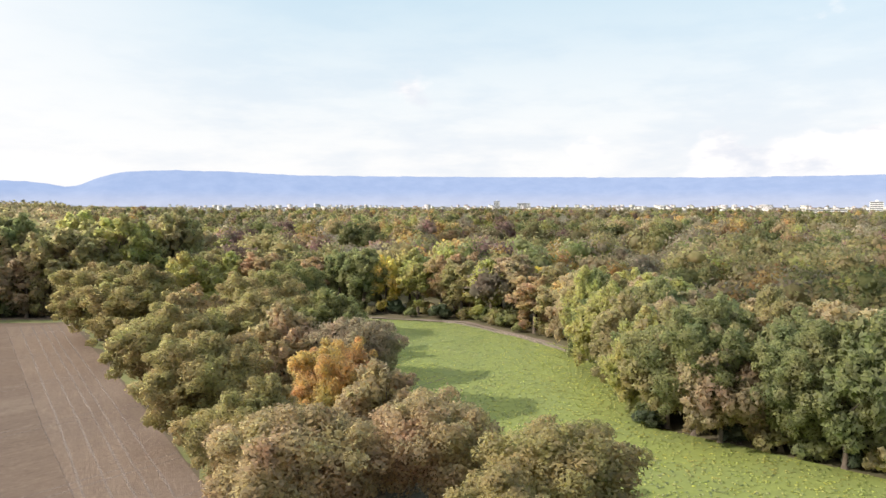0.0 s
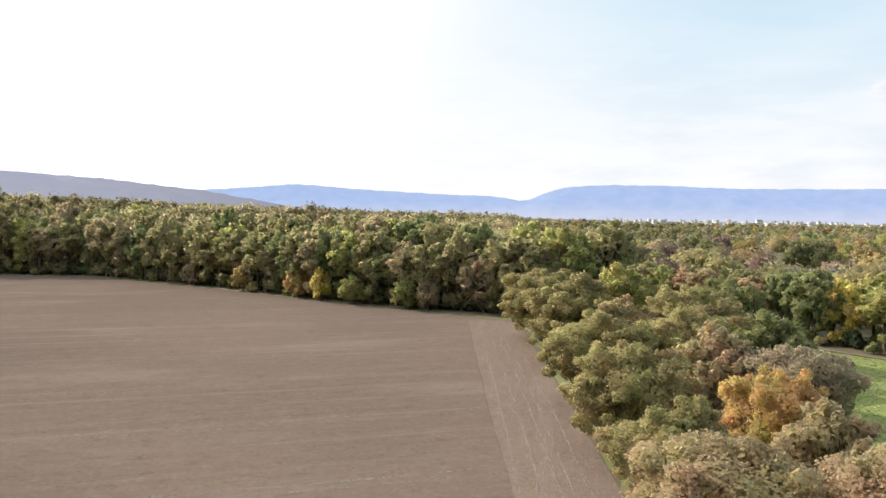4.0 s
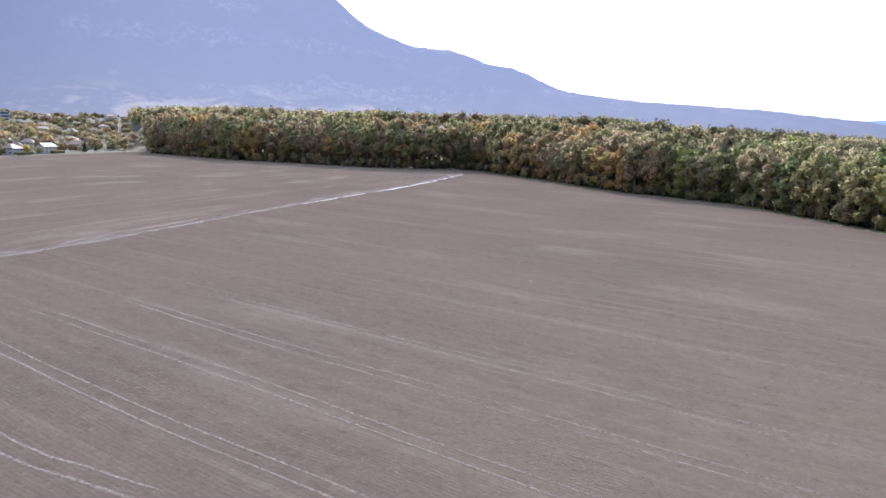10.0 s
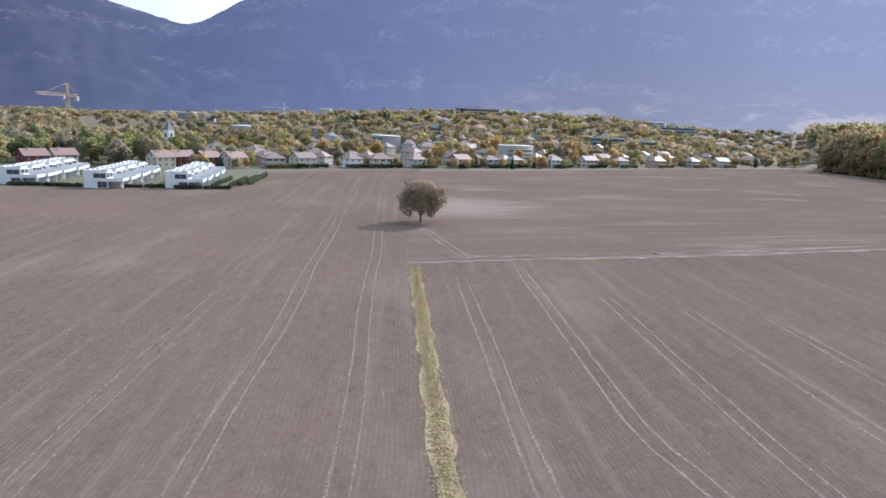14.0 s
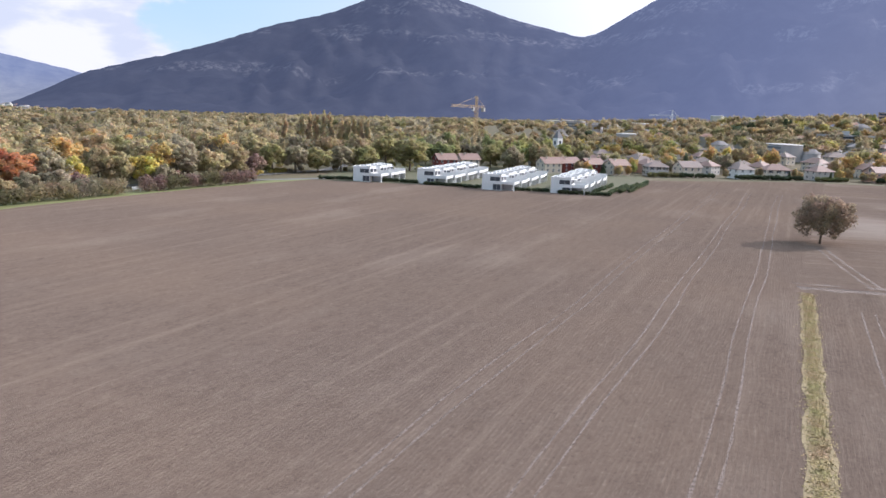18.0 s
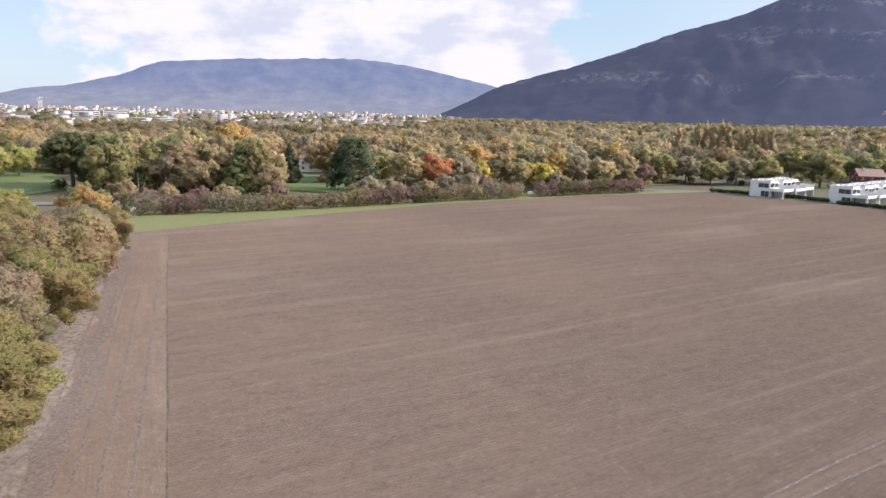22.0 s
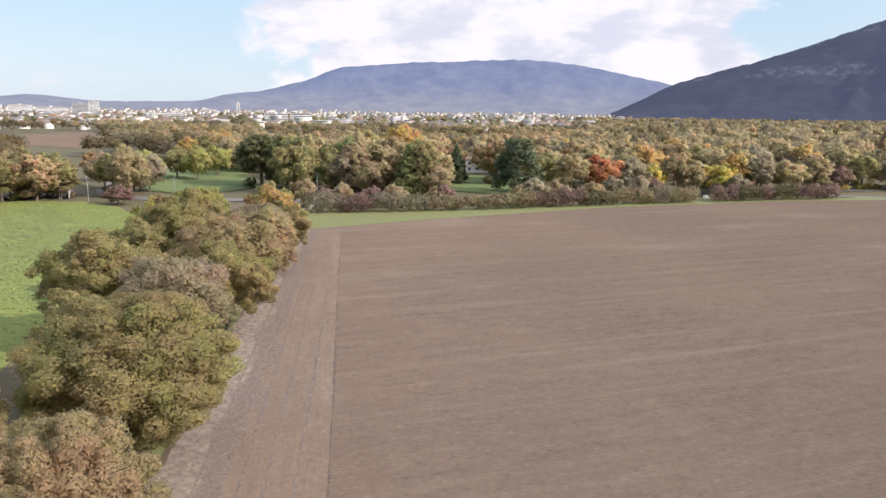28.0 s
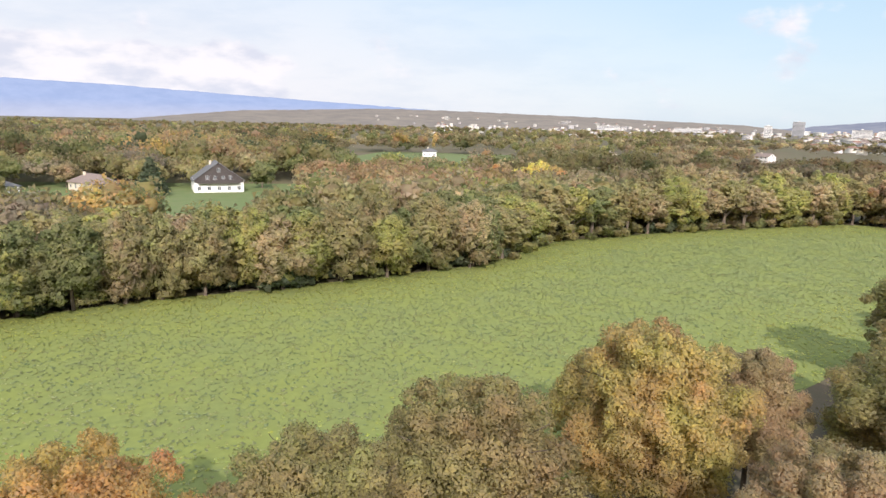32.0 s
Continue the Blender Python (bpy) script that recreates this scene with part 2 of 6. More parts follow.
def worn(name, base, other, lo, hi, size):
    """Loose earth or grass that thins out to the ground under it in ragged spots. size: metres of the spots."""
    m = plain(name, base, other, 0.95, size * 2.5, 0.03, fine=0.5)
    n = m.node_tree
    at = n.nodes.new("ShaderNodeNewGeometry")
    spots = n.nodes.new("ShaderNodeTexNoise")
    spots.inputs["Scale"].default_value, spots.inputs["Detail"].default_value, spots.inputs["Roughness"].default_value = 1.0 / size, 6.0, 0.7
    n.links.new(at.outputs["Position"], spots.inputs["Vector"])
    cut = n.nodes.new("ShaderNodeMapRange")
    cut.inputs["From Min"].default_value, cut.inputs["From Max"].default_value = lo, hi
    n.links.new(spots.outputs[0], cut.inputs["Value"])
    mix, clear = n.nodes.new("ShaderNodeMixShader"), n.nodes.new("ShaderNodeBsdfTransparent")
    out = next(q for q in n.nodes if q.type == "OUTPUT_MATERIAL")
    body = out.inputs[0].links[0].from_socket
    n.links.new(cut.outputs[0], mix.inputs[0])
    n.links.new(clear.outputs[0], mix.inputs[1])
    n.links.new(body, mix.inputs[2])
    n.links.new(mix.outputs[0], out.inputs[0])
    return m


def far_slope(name, wood, rock, haze_tint, cliffs, haze_glow, sunward=0.0, meadows=0.0, foot_haze=None, lowland=0.0):
    """Wooded mountainside with broken bands of bare rock; its distant haze is painted on as emission, stronger towards
    the sun.
    """
    m = bpy.data.materials.new(name)
    m.use_nodes = True
    n = Nodes(m.node_tree)
    at = n.add("ShaderNodeNewGeometry").outputs["Position"]
    woods = n.noise(at, 0.010, 9.0, 0.72)
    c = n.mix(n.smooth(woods, 0.36, 0.66), rgb(wood), rgb([v * 1.6 for v in wood]))
    xyz = n.add("ShaderNodeSeparateXYZ")
    n.set(xyz.inputs[0], at)
    if cliffs:
        crag = n.noise(n.mapped(at, (1, 1, 0.75)), 0.030, 7.0, 0.72)
        warp = n.noise(at, 0.0016, 4.0)
        patch = n.noise(at, 0.0034, 3.0)
        level = n.math("MULTIPLY_ADD", warp, 330.0, xyz.outputs[2])
        for lo, hi in cliffs:
            mid, half = (lo + hi) / 2, (hi - lo) / 2
            strip = n.math("SUBTRACT", 1.0, n.math("ABSOLUTE", n.math("DIVIDE", n.math("SUBTRACT", level, mid), half)), clamp=True)
            strip = n.smooth(n.math("MULTIPLY", strip, n.smooth(patch, 0.40, 0.60)), 0.05, 0.55)
            c = n.mix(n.math("MULTIPLY", n.math("MULTIPLY", strip, n.smooth(crag, 0.44, 0.68)), 0.22), c, rgb(rock))
    if meadows:
        # tawny pastures and clearings on the lowest slopes
        field = n.noise(n.mapped(at, (1, 1, 3.0)), 0.006, 6.0, 0.6)
        low = n.math("SUBTRACT", 1.0, n.smooth(xyz.outputs[2], meadows * 0.55, meadows * 1.25))
        west = n.add("ShaderNodeVectorMath", operation="NORMALIZE")
        n.set(west.inputs[0], at)
        side = n.add("ShaderNodeSeparateXYZ")
        n.set(side.inputs[0], west.outputs[0])
        low = n.math("MULTIPLY", n.math("MULTIPLY", low, n.smooth(side.outputs[0], -0.70, -0.86)), n.smooth(side.outputs[1], 0.22, -0.02))
        c = n.mix(n.math("MULTIPLY", n.math("MULTIPLY", low, n.smooth(field, 0.48, 0.60)), 0.5), c, (0.36, 0.25, 0.14, 1))
        grove = n.noise(at, 0.03, 5.0, 0.7)
        c = n.mix(n.math("MULTIPLY", n.math("MULTIPLY", low, n.smooth(grove, 0.55, 0.66)), 0.6), c, (0.13, 0.10, 0.05, 1))
    if lowland:
        # fields, groves and scattered pale villages on the gentle lower slopes
        plot = n.noise(n.mapped(at, (1, 1, 4.0)), 0.012, 6.0, 0.7)
        under = n.math("SUBTRACT", 1.0, n.smooth(xyz.outputs[2], lowland * 0.35, lowland))
        c = n.mix(n.math("MULTIPLY", n.math("MULTIPLY", under, n.smooth(plot, 0.42, 0.66)), 0.18), c, (0.30, 0.29, 0.24, 1))
    d = n.add("ShaderNodeBsdfDiffuse")
    n.set(d.inputs[0], c)
    glow = haze_glow
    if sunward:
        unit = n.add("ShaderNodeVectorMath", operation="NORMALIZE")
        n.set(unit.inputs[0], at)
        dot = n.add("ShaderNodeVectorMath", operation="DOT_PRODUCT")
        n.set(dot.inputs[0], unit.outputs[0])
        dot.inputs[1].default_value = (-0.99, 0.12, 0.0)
        glow = n.math("MULTIPLY_ADD", n.smooth(dot.outputs["Value"], -0.1, 0.75), sunward, n.math("MULTIPLY_ADD", n.smooth(dot.outputs["Value"], 0.74, 0.97), 0.17, haze_glow))
    # the slope's own surface emits the colour of distant haze
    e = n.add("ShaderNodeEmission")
    n.set(e.inputs[0], rgb(haze_tint))
    if foot_haze:
        n.set(e.inputs[0], n.mix(n.smooth(xyz.outputs[2], 0.0, foot_haze[3]), rgb(foot_haze), rgb(haze_tint)))
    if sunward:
        pale = n.mix(n.smooth(dot.outputs["Value"], 0.45, 0.95), rgb(haze_tint), (0.42, 0.46, 0.62, 1))
        # the painted haze turns paler over the foot of the slope
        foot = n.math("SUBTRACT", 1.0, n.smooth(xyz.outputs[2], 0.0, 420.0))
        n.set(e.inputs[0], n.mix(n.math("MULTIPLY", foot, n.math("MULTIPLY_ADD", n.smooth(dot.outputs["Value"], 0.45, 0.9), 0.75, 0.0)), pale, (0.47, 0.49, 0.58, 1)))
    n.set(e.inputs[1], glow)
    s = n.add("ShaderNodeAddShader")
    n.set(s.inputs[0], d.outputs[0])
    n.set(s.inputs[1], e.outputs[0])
    n.set(n.add("ShaderNodeOutputMaterial").inputs[0], s.outputs[0])
    return m


ROW_WEST = math.atan2(124, -263)
SOIL = soil_material("ploughed_soil", ROW_TURN, 1.13, 1.25, 1.01)
SOIL_PALE = soil_material("headland_soil", math.atan2(-0.78, 0.62), 1.34, 0.7, 1.0, rows=0.25)
SOIL_PALE_NORTH = soil_material("headland_soil_north", math.atan2(-0.90, 0.44), 1.34, 0.7, 1.0, rows=0.25)
SOIL_WEST = soil_material("ploughed_soil_west", ROW_WEST, 1.16, 2.3, 1.01, (-178, -168, 38))
PLAIN_GROUND = plain("plain_ground", (0.115, 0.105, 0.05), (0.14, 0.105, 0.065), 0.95, 40.0)
CROP = plain("green_crop", (0.206, 0.238, 0.054), (0.166, 0.202, 0.070), 0.85, 7.0, 0.02, fine=0.5)
GRASS = plain("verge_grass", (0.165, 0.185, 0.06), (0.22, 0.195, 0.10), 0.9, 2.5, 0.05, fine=0.5)
LAWN = plain("lawn", (0.12, 0.17, 0.05), (0.16, 0.18, 0.07), 0.9, 6.0, 0.03)
LITTER = plain("leaf_litter", (0.13, 0.095, 0.06), (0.09, 0.085, 0.045), 0.95, 2.0, 0.05, fine=0.45)
PALE_SOIL = plain("pale_soil", (0.232, 0.178, 0.146), (0.190, 0.142, 0.116), 0.95, 0.9, 0.03, fine=0.5)
TRACK = worn("worn_track", (0.265, 0.208, 0.175), (0.215, 0.165, 0.138), 0.22, 0.66, 0.45)
DUST = worn("pale_dust", (0.345, 0.285, 0.235), (0.27, 0.215, 0.175), 0.22, 0.62, 0.8)
CHALK = plain("chalky_soil", (0.50, 0.45, 0.41), (0.22, 0.172, 0.145), 0.95, 5.0, 0.03, fine=0.4)
ASPHALT = plain("asphalt", (0.16, 0.155, 0.15), (0.20, 0.19, 0.18), 0.9, 4.0)
WHITE_WALL = plain("white_render", (0.80, 0.79, 0.77), (0.74, 0.73, 0.71), 0.8, 3.0, fine=0.08)
CREAM_WALL = plain("cream_render", (0.66, 0.58, 0.47), (0.60, 0.52, 0.42), 0.85, 3.0, fine=0.1)
# white render darkened to stand in for the shade on backlit walls
PALE_WALL = plain("shade_toned_render", (0.55, 0.51, 0.47), (0.48, 0.445, 0.41), 0.85, 3.0, fine=0.1)
ROSE_WALL = plain("rose_render", (0.55, 0.38, 0.31), (0.50, 0.33, 0.27), 0.85, 3.0, fine=0.1)
RED_WALL = plain("dark_red_boards", (0.22, 0.05, 0.04), (0.17, 0.045, 0.04), 0.8, 2.0, fine=0.15)
GREY_WALL = plain("grey_render", (0.45, 0.45, 0.46), (0.40, 0.40, 0.41), 0.85, 4.0, fine=0.1)
TILE_RED = plain("clay_tiles", (0.29, 0.185, 0.15), (0.24, 0.155, 0.13), 0.6, 1.5, 0.03, fine=0.4)
TILE_BROWN = plain("brown_tiles", (0.25, 0.19, 0.165), (0.20, 0.155, 0.135), 0.6, 1.5, 0.03, fine=0.4)
TILE_GREY = plain("slate_roof", (0.16, 0.155, 0.16), (0.12, 0.12, 0.125), 0.7, 1.5, 0.02, fine=0.3)
DARK_WOOD = plain("dark_boards", (0.055, 0.045, 0.045), (0.08, 0.065, 0.06), 0.8, 1.0, fine=0.2)
FLAT_ROOF = plain("gravel_roof", (0.62, 0.60, 0.57), (0.52, 0.50, 0.48), 0.95, 1.5, fine=0.3)
PANE = plain("window_glass", (0.05, 0.06, 0.075), (0.07, 0.08, 0.095), 0.12, 2.0, fine=0.1)
TRIM_WHITE = plain("white_paint", (0.78, 0.78, 0.77), (0.70, 0.70, 0.69), 0.6, 1.0, fine=0.08)
STEEL = plain("galvanised_steel", (0.50, 0.51, 0.52), (0.40, 0.41, 0.42), 0.45, 0.5, metal=0.6, fine=0.1)
CRANE_YELLOW = plain("crane_paint", (0.58, 0.41, 0.20), (0.50, 0.35, 0.17), 0.55, 2.0, fine=0.1)
CONCRETE = plain("concrete", (0.46, 0.44, 0.41), (0.38, 0.365, 0.34), 0.9, 2.0, 0.01, fine=0.2)


# ---- building blocks ----
def mesh_np(name, verts, faces, material, smooth=False, normals=None):
    """A mesh from arrays; all faces have the same number of corners."""
    verts, faces = np.asarray(verts, dtype=np.float32), np.asarray(faces, dtype=np.int32)
    me = bpy.data.meshes.new(name)
    me.vertices.add(len(verts))
    me.vertices.foreach_set("co", verts.ravel())
    me.loops.add(faces.size)
    me.loops.foreach_set("vertex_index", faces.ravel())
    me.polygons.add(len(faces))
    me.polygons.foreach_set("loop_start", np.arange(0, faces.size, faces.shape[1], dtype=np.int32))
    if smooth:
        me.polygons.foreach_set("use_smooth", np.ones(len(faces), dtype=bool))
    me.update(calc_edges=True)
    if normals is not None:
        me.polygons.foreach_set("use_smooth", np.ones(len(faces), dtype=bool))
        me.normals_split_custom_set_from_vertices(normals)
    me.materials.append(material)
    return me


def from_bm(name, bm, material, smooth=False):
    me = bpy.data.meshes.new(name)
    bm.to_mesh(me)
    bm.free()
    for p in me.polygons:
        p.use_smooth = smooth
    me.materials.append(material)
    return me


def put(name, me, parent=None, m=None, label=""):
    """One mesh object, as a thing or as a part of parent."""
    ob = new(name, me)
    if parent is not None:
        ob.parent = parent
    if m is not None:
        ob.matrix_basis = m
    if label:
        ob["label"] = label
    return ob


def block(x0, y0, z0, x1, y1, z1, bm=None, bevel=0.0):
    bm = bm or bmesh.new()
    got = bmesh.ops.create_cube(bm, size=1.0)["verts"]
    for v in got:
        v.co = Vector(((x0 + x1) / 2 + v.co.x * (x1 - x0), (y0 + y1) / 2 + v.co.y * (y1 - y0), (z0 + z1) / 2 + v.co.z * (z1 - z0)))
    if bevel:
        bmesh.ops.bevel(bm, geom=list({e for v in got for e in v.link_edges}), offset=bevel, segments=1, affect="EDGES")
    return bm


def tube(points, radii, sides=7):
    """Rings along a line: vertices and quads."""
    pts = [Vector(p) for p in points]
    verts, faces = [], []
    for i, (p, r) in enumerate(zip(pts, radii)):
        d = (pts[min(i + 1, len(pts) - 1)] - pts[max(i - 1, 0)]).normalized()
        a = d.orthogonal().normalized()
        b = d.cross(a)
        for k in range(sides):
            w = 2 * math.pi * k / sides
            verts.append(p + r * (math.cos(w) * a + math.sin(w) * b))
        if i:
            o = (i - 1) * sides
            faces += [(o + k, o + (k + 1) % sides, o + sides + (k + 1) % sides, o + sides + k) for k in range(sides)]
    return [tuple(v) for v in verts], faces


def join_parts(pieces):
    verts, faces = [], []
    for v, f in pieces:
        o = len(verts)
        verts += v
        faces += [tuple(i + o for i in q) for q in f]
    return verts, faces


def sheet(name, outline, z, material, label, category="ground", fine=0.0):
    """A flat piece of ground inside an outline, with a thin edge."""
    bm = bmesh.new()
    vs = [bm.verts.new((x, y, z)) for x, y in outline]
    es = [bm.edges.new((vs[i], vs[(i + 1) % len(vs)])) for i in range(len(vs))]
    bmesh.ops.triangle_fill(bm, use_beauty=True, edges=es)
    for f in bm.faces:
        if f.normal.z < 0:
            f.normal_flip()
    return tagged(put(name, from_bm(name, bm, material)), label, category, kind="structure")


def band(name, line, width, z, material, label, category="ground", rng=None, rough=0.0):
    """A strip of ground along a line, with uneven edges."""
    pts = []
    for (x0, y0), (x1, y1) in zip(line, line[1:]):
        k = max(1, int(math.hypot(x1 - x0, y1 - y0) / 3.0))
        pts += [(x0 + (x1 - x0) * i / k, y0 + (y1 - y0) * i / k) for i in range(k)]
    pts.append(line[-1])
    verts, faces = [], []
    for i, (x, y) in enumerate(pts):
        ax, ay = pts[max(i - 1, 0)]
        bx, by = pts[min(i + 1, len(pts) - 1)]
        l = math.hypot(bx - ax, by - ay) or 1.0
        nx, ny = -(by - ay) / l, (bx - ax) / l
        e0, e1 = ((rng.uniform(-rough, rough), rng.uniform(-rough, rough)) if rng is not None else (0, 0))
        verts += [(x + nx * (width / 2 + e0), y + ny * (width / 2 + e0), z), (x - nx * (width / 2 + e1), y - ny * (width / 2 + e1), z)]
        if i:
            o = 2 * i
            faces.append((o - 2, o - 1, o + 1, o))
    return tagged(put(name, mesh_np(name, verts, faces, material)), label, category, kind="structure")


# ---- ground, ploughland and mountains ----
RISE = [(18, 230, 0.0), (28, 240, 0.24), (40, 250, 0.32), (52, 300, 0.42), (61, 365, 0.52), (70, 405, 0.76), (76, 475, 0.80), (82, 550, 0.85), (90, 560, 0.85), (101, 615, 0.85), (106, 715, 0.80), (112, 700, 0.70),
        (116, 610, 0.75), (122, 540, 1.0), (132, 440, 1.0), (140, 400, 0.85), (150, 420, 0.56), (160, 460, 0.36), (172, 480, 0.15), (182, 430, 0.09), (195, 420, 0.07), (202, 500, 0.02),
        (206, 600, 0.0)]


def lift(x, y):
    """Height of the land, which is level round the fields and climbs gently towards the mountain."""
    turn, d = math.degrees(math.atan2(-x, y)) % 360, math.hypot(x, y)
    if not 18 < turn < 206:
        return 0.0
    start = np.interp(turn, [q[0] for q in RISE], [q[1] for q in RISE]) + 25
    share = np.interp(turn, [q[0] for q in RISE], [q[2] for q in RISE])
    s = min(1.0, max(0.0, (d - start) / (180 if turn < 108 else 420)))
    return float(34 * share * s * s * (3 - 2 * s))


def village_start(x, y):
    """Distance from the origin at which the fields end and the village begins, towards a place."""
    return float(np.interp(math.degrees(math.atan2(-x, y)) % 360, [q[0] for q in RISE], [q[1] for q in RISE]))


def ring_ground():
    verts, faces = [(0, 0, -0.25)], []
    radii = [150, 250] + list(range(300, 1000, 40)) + [1100, 1300, 1600, 2000, 2500, 3600, 4850]
    n = 180
    for r in radii:
        for k in range(n):
            x, y = r * math.cos(2 * math.pi * k / n), r * math.sin(2 * math.pi * k / n)
            verts.append((x, y, -0.25 + lift(x, y)))
    me = bpy.data.meshes.new("ground")
    fs = [(0, 1 + k, 1 + (k + 1) % n) for k in range(n)]
    for i in range(len(radii) - 1):
        a, b = 1 + i * n, 1 + (i + 1) * n
        fs += [(a + k, b + k, b + (k + 1) % n, a + (k + 1) % n) for k in range(n)]
    me.from_pydata(verts, [], fs)
    me.materials.append(PLAIN_GROUND)
    tagged(put("ground", me), "wide plain of meadows and brown autumn land", "ground", kind="structure")


ring_ground()
HEDGE_EDGE = [(-91.1, 172.3), (-44.2, 102), (-22.5, 68.6), (9.2, 21.4), (40, -31), (60, -57), (81, -84), (113, -127)]
WOOD_EDGE = [(-96, 181), (-158, 175), (-223, 177), (-304, 171), (-361, 134), (-450, 112), (-535, 80), (-530, 6), (-588, -113), (-668, -195)]
VILLAGE_EDGE = [(-712, -217), (-525, -262), (-341, -283), (-272, -311), (-186, -311)]
VERGE_EDGE = [(-130, -245), (-108, -258), (-64, -284), (-21, -300), (20, -264), (63, -213), (94, -163)]
sheet("ploughed_field", HEDGE_EDGE[::-1] + WOOD_EDGE + VILLAGE_EDGE + VERGE_EDGE, 0.0, SOIL,
      "freshly ploughed brown field with pale drill rows", "field")
TREE_EDGE = [(26.1, 134.7), (23.4, 88), (34.7, 78.4), (45.2, 68.7), (78.2, 66.2), (95, 48), (106, 30), (132, -4), (164, -22), (189, -59), (213, -113)]
GREEN_HEDGE = [(217, -118), (200, -128), (181, -127), (172, -123), (146, -118), (128, -112), (108, -76), (86, -50), (58, -20), (40, 8), (20.9, 39.2), (7.5, 63.6), (-4.9, 95.2), (-19.5, 128.5), (-36.3, 177.7)]
GREEN_EDGE = [(x + 5, y + 3) for x, y in TREE_EDGE]
sheet("green_field", [(-23.4, 179.5), (6.1, 170.4)] + GREEN_EDGE + GREEN_HEDGE, 0.0, CROP, "bright green leafy cover crop in a long field", "field")
sheet("hedgerow_floor", HEDGE_EDGE + [(128, -148), (172, -123)] + GREEN_HEDGE[4:] + [(-46.8, 195.5)], -0.02, LITTER,
      "leaf litter and shaded earth under the hedgerow trees", "ground")
sheet("ploughed_field", [(-98, -105), (-166, -69), (-262, -29), (-363, 19), (-470, 62), (-520, 70), (-528, 6), (-586, -113), (-666, -195), (-710, -216), (-525, -261),
                         (-341, -282), (-285, -304)], 0.006, SOIL_WEST, "ploughed field part with pale streaks along the ditch", "field")


def ridge(name, label, profile, foot, crest, material, seed, rise=1.4, rough=1.0, step=0.4, start=-1.0):
    """A mountain range round the plain: profile gives (bearing, height angle) of the crest line."""
    bearings = np.arange(profile[0][0], profile[-1][0] + 1e-6, step)
    tops = np.interp(bearings, [p[0] for p in profile], [p[1] for p in profile])
    tops = np.convolve(np.pad(tops, 2, mode="edge"), np.ones(5) / 5, mode="valid")
    rows = 34
    verts, faces = [], []
    for i, (b, e) in enumerate(zip(bearings, tops)):
        a = radians(b)
        wob = noise.noise(Vector((b * 0.35, seed, 0))) * 0.03 * e * rough + noise.noise(Vector((b * 1.4, seed, 3))) * 0.09 * rough + noise.noise(Vector((b * 4.1, seed, 6))) * 0.05
        high = crest * math.tan(radians(e + wob)) + 30
        for j in range(rows + 3):
            s = min(1.0, j / rows)
            r = foot + (crest - foot) * j / rows
            p = Vector((-math.sin(a) * r, math.cos(a) * r, 0))
            h = high * (s ** rise) if j <= rows else high * (1.0 - 0.25 * (j - rows))
            g = noise.fractal(p * 0.0028 + Vector((seed, 0, 0)), 0.9, 2.1, 5)
            g2 = abs(noise.noise(Vector((b * 0.55 + g * 0.8, s * 1.2, seed))))
            h += (g * 75 - g2 * 55) * rough * math.sin(math.pi * s) ** 0.8 * min(1.0, high / 400)
            verts.append((p.x, p.y, start + max(h, 0)))
        if i:
            o, q = (i - 1) * (rows + 3), i * (rows + 3)
            faces += [(o + j, q + j, q + j + 1, o + j + 1) for j in range(rows + 2)]
    tagged(put(name, mesh_np(name, verts, faces, material, smooth=True)), label, "mountain", kind="structure")
    return BVHTree.FromPolygons(verts, faces)


# each slope material carries its painted haze as emission
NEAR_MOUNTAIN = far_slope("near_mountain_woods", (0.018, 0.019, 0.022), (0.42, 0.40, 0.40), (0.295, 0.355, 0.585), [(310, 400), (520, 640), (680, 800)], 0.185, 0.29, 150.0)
FAR_HILL = far_slope("far_mountain_woods", (0.05, 0.05, 0.05), (0.4, 0.4, 0.4), (0.40, 0.56, 0.92), [], 0.66, foot_haze=(0.60, 0.68, 0.90, 120.0))
HILL_EAST = far_slope("eastern_hill_woods", (0.06, 0.06, 0.05), (0.4, 0.4, 0.4), (0.25, 0.36, 0.74), [], 0.42, foot_haze=(0.40, 0.46, 0.68, 230.0), lowland=190.0)
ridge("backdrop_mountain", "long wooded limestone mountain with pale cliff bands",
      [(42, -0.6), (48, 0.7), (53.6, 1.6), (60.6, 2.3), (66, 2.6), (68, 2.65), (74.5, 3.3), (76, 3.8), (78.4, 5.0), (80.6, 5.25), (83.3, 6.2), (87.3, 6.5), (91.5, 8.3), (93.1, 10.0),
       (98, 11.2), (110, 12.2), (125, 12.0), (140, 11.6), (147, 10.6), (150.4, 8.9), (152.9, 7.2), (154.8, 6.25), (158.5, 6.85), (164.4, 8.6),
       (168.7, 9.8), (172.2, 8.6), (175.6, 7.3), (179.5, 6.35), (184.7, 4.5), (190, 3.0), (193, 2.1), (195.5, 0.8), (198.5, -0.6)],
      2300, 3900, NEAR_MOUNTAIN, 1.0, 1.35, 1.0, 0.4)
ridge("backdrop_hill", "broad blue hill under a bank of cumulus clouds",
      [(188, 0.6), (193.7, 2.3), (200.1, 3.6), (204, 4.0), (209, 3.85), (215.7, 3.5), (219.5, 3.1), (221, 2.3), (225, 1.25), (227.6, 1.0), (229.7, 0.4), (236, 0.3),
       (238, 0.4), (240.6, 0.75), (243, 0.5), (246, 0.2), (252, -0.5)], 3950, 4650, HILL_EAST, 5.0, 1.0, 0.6)
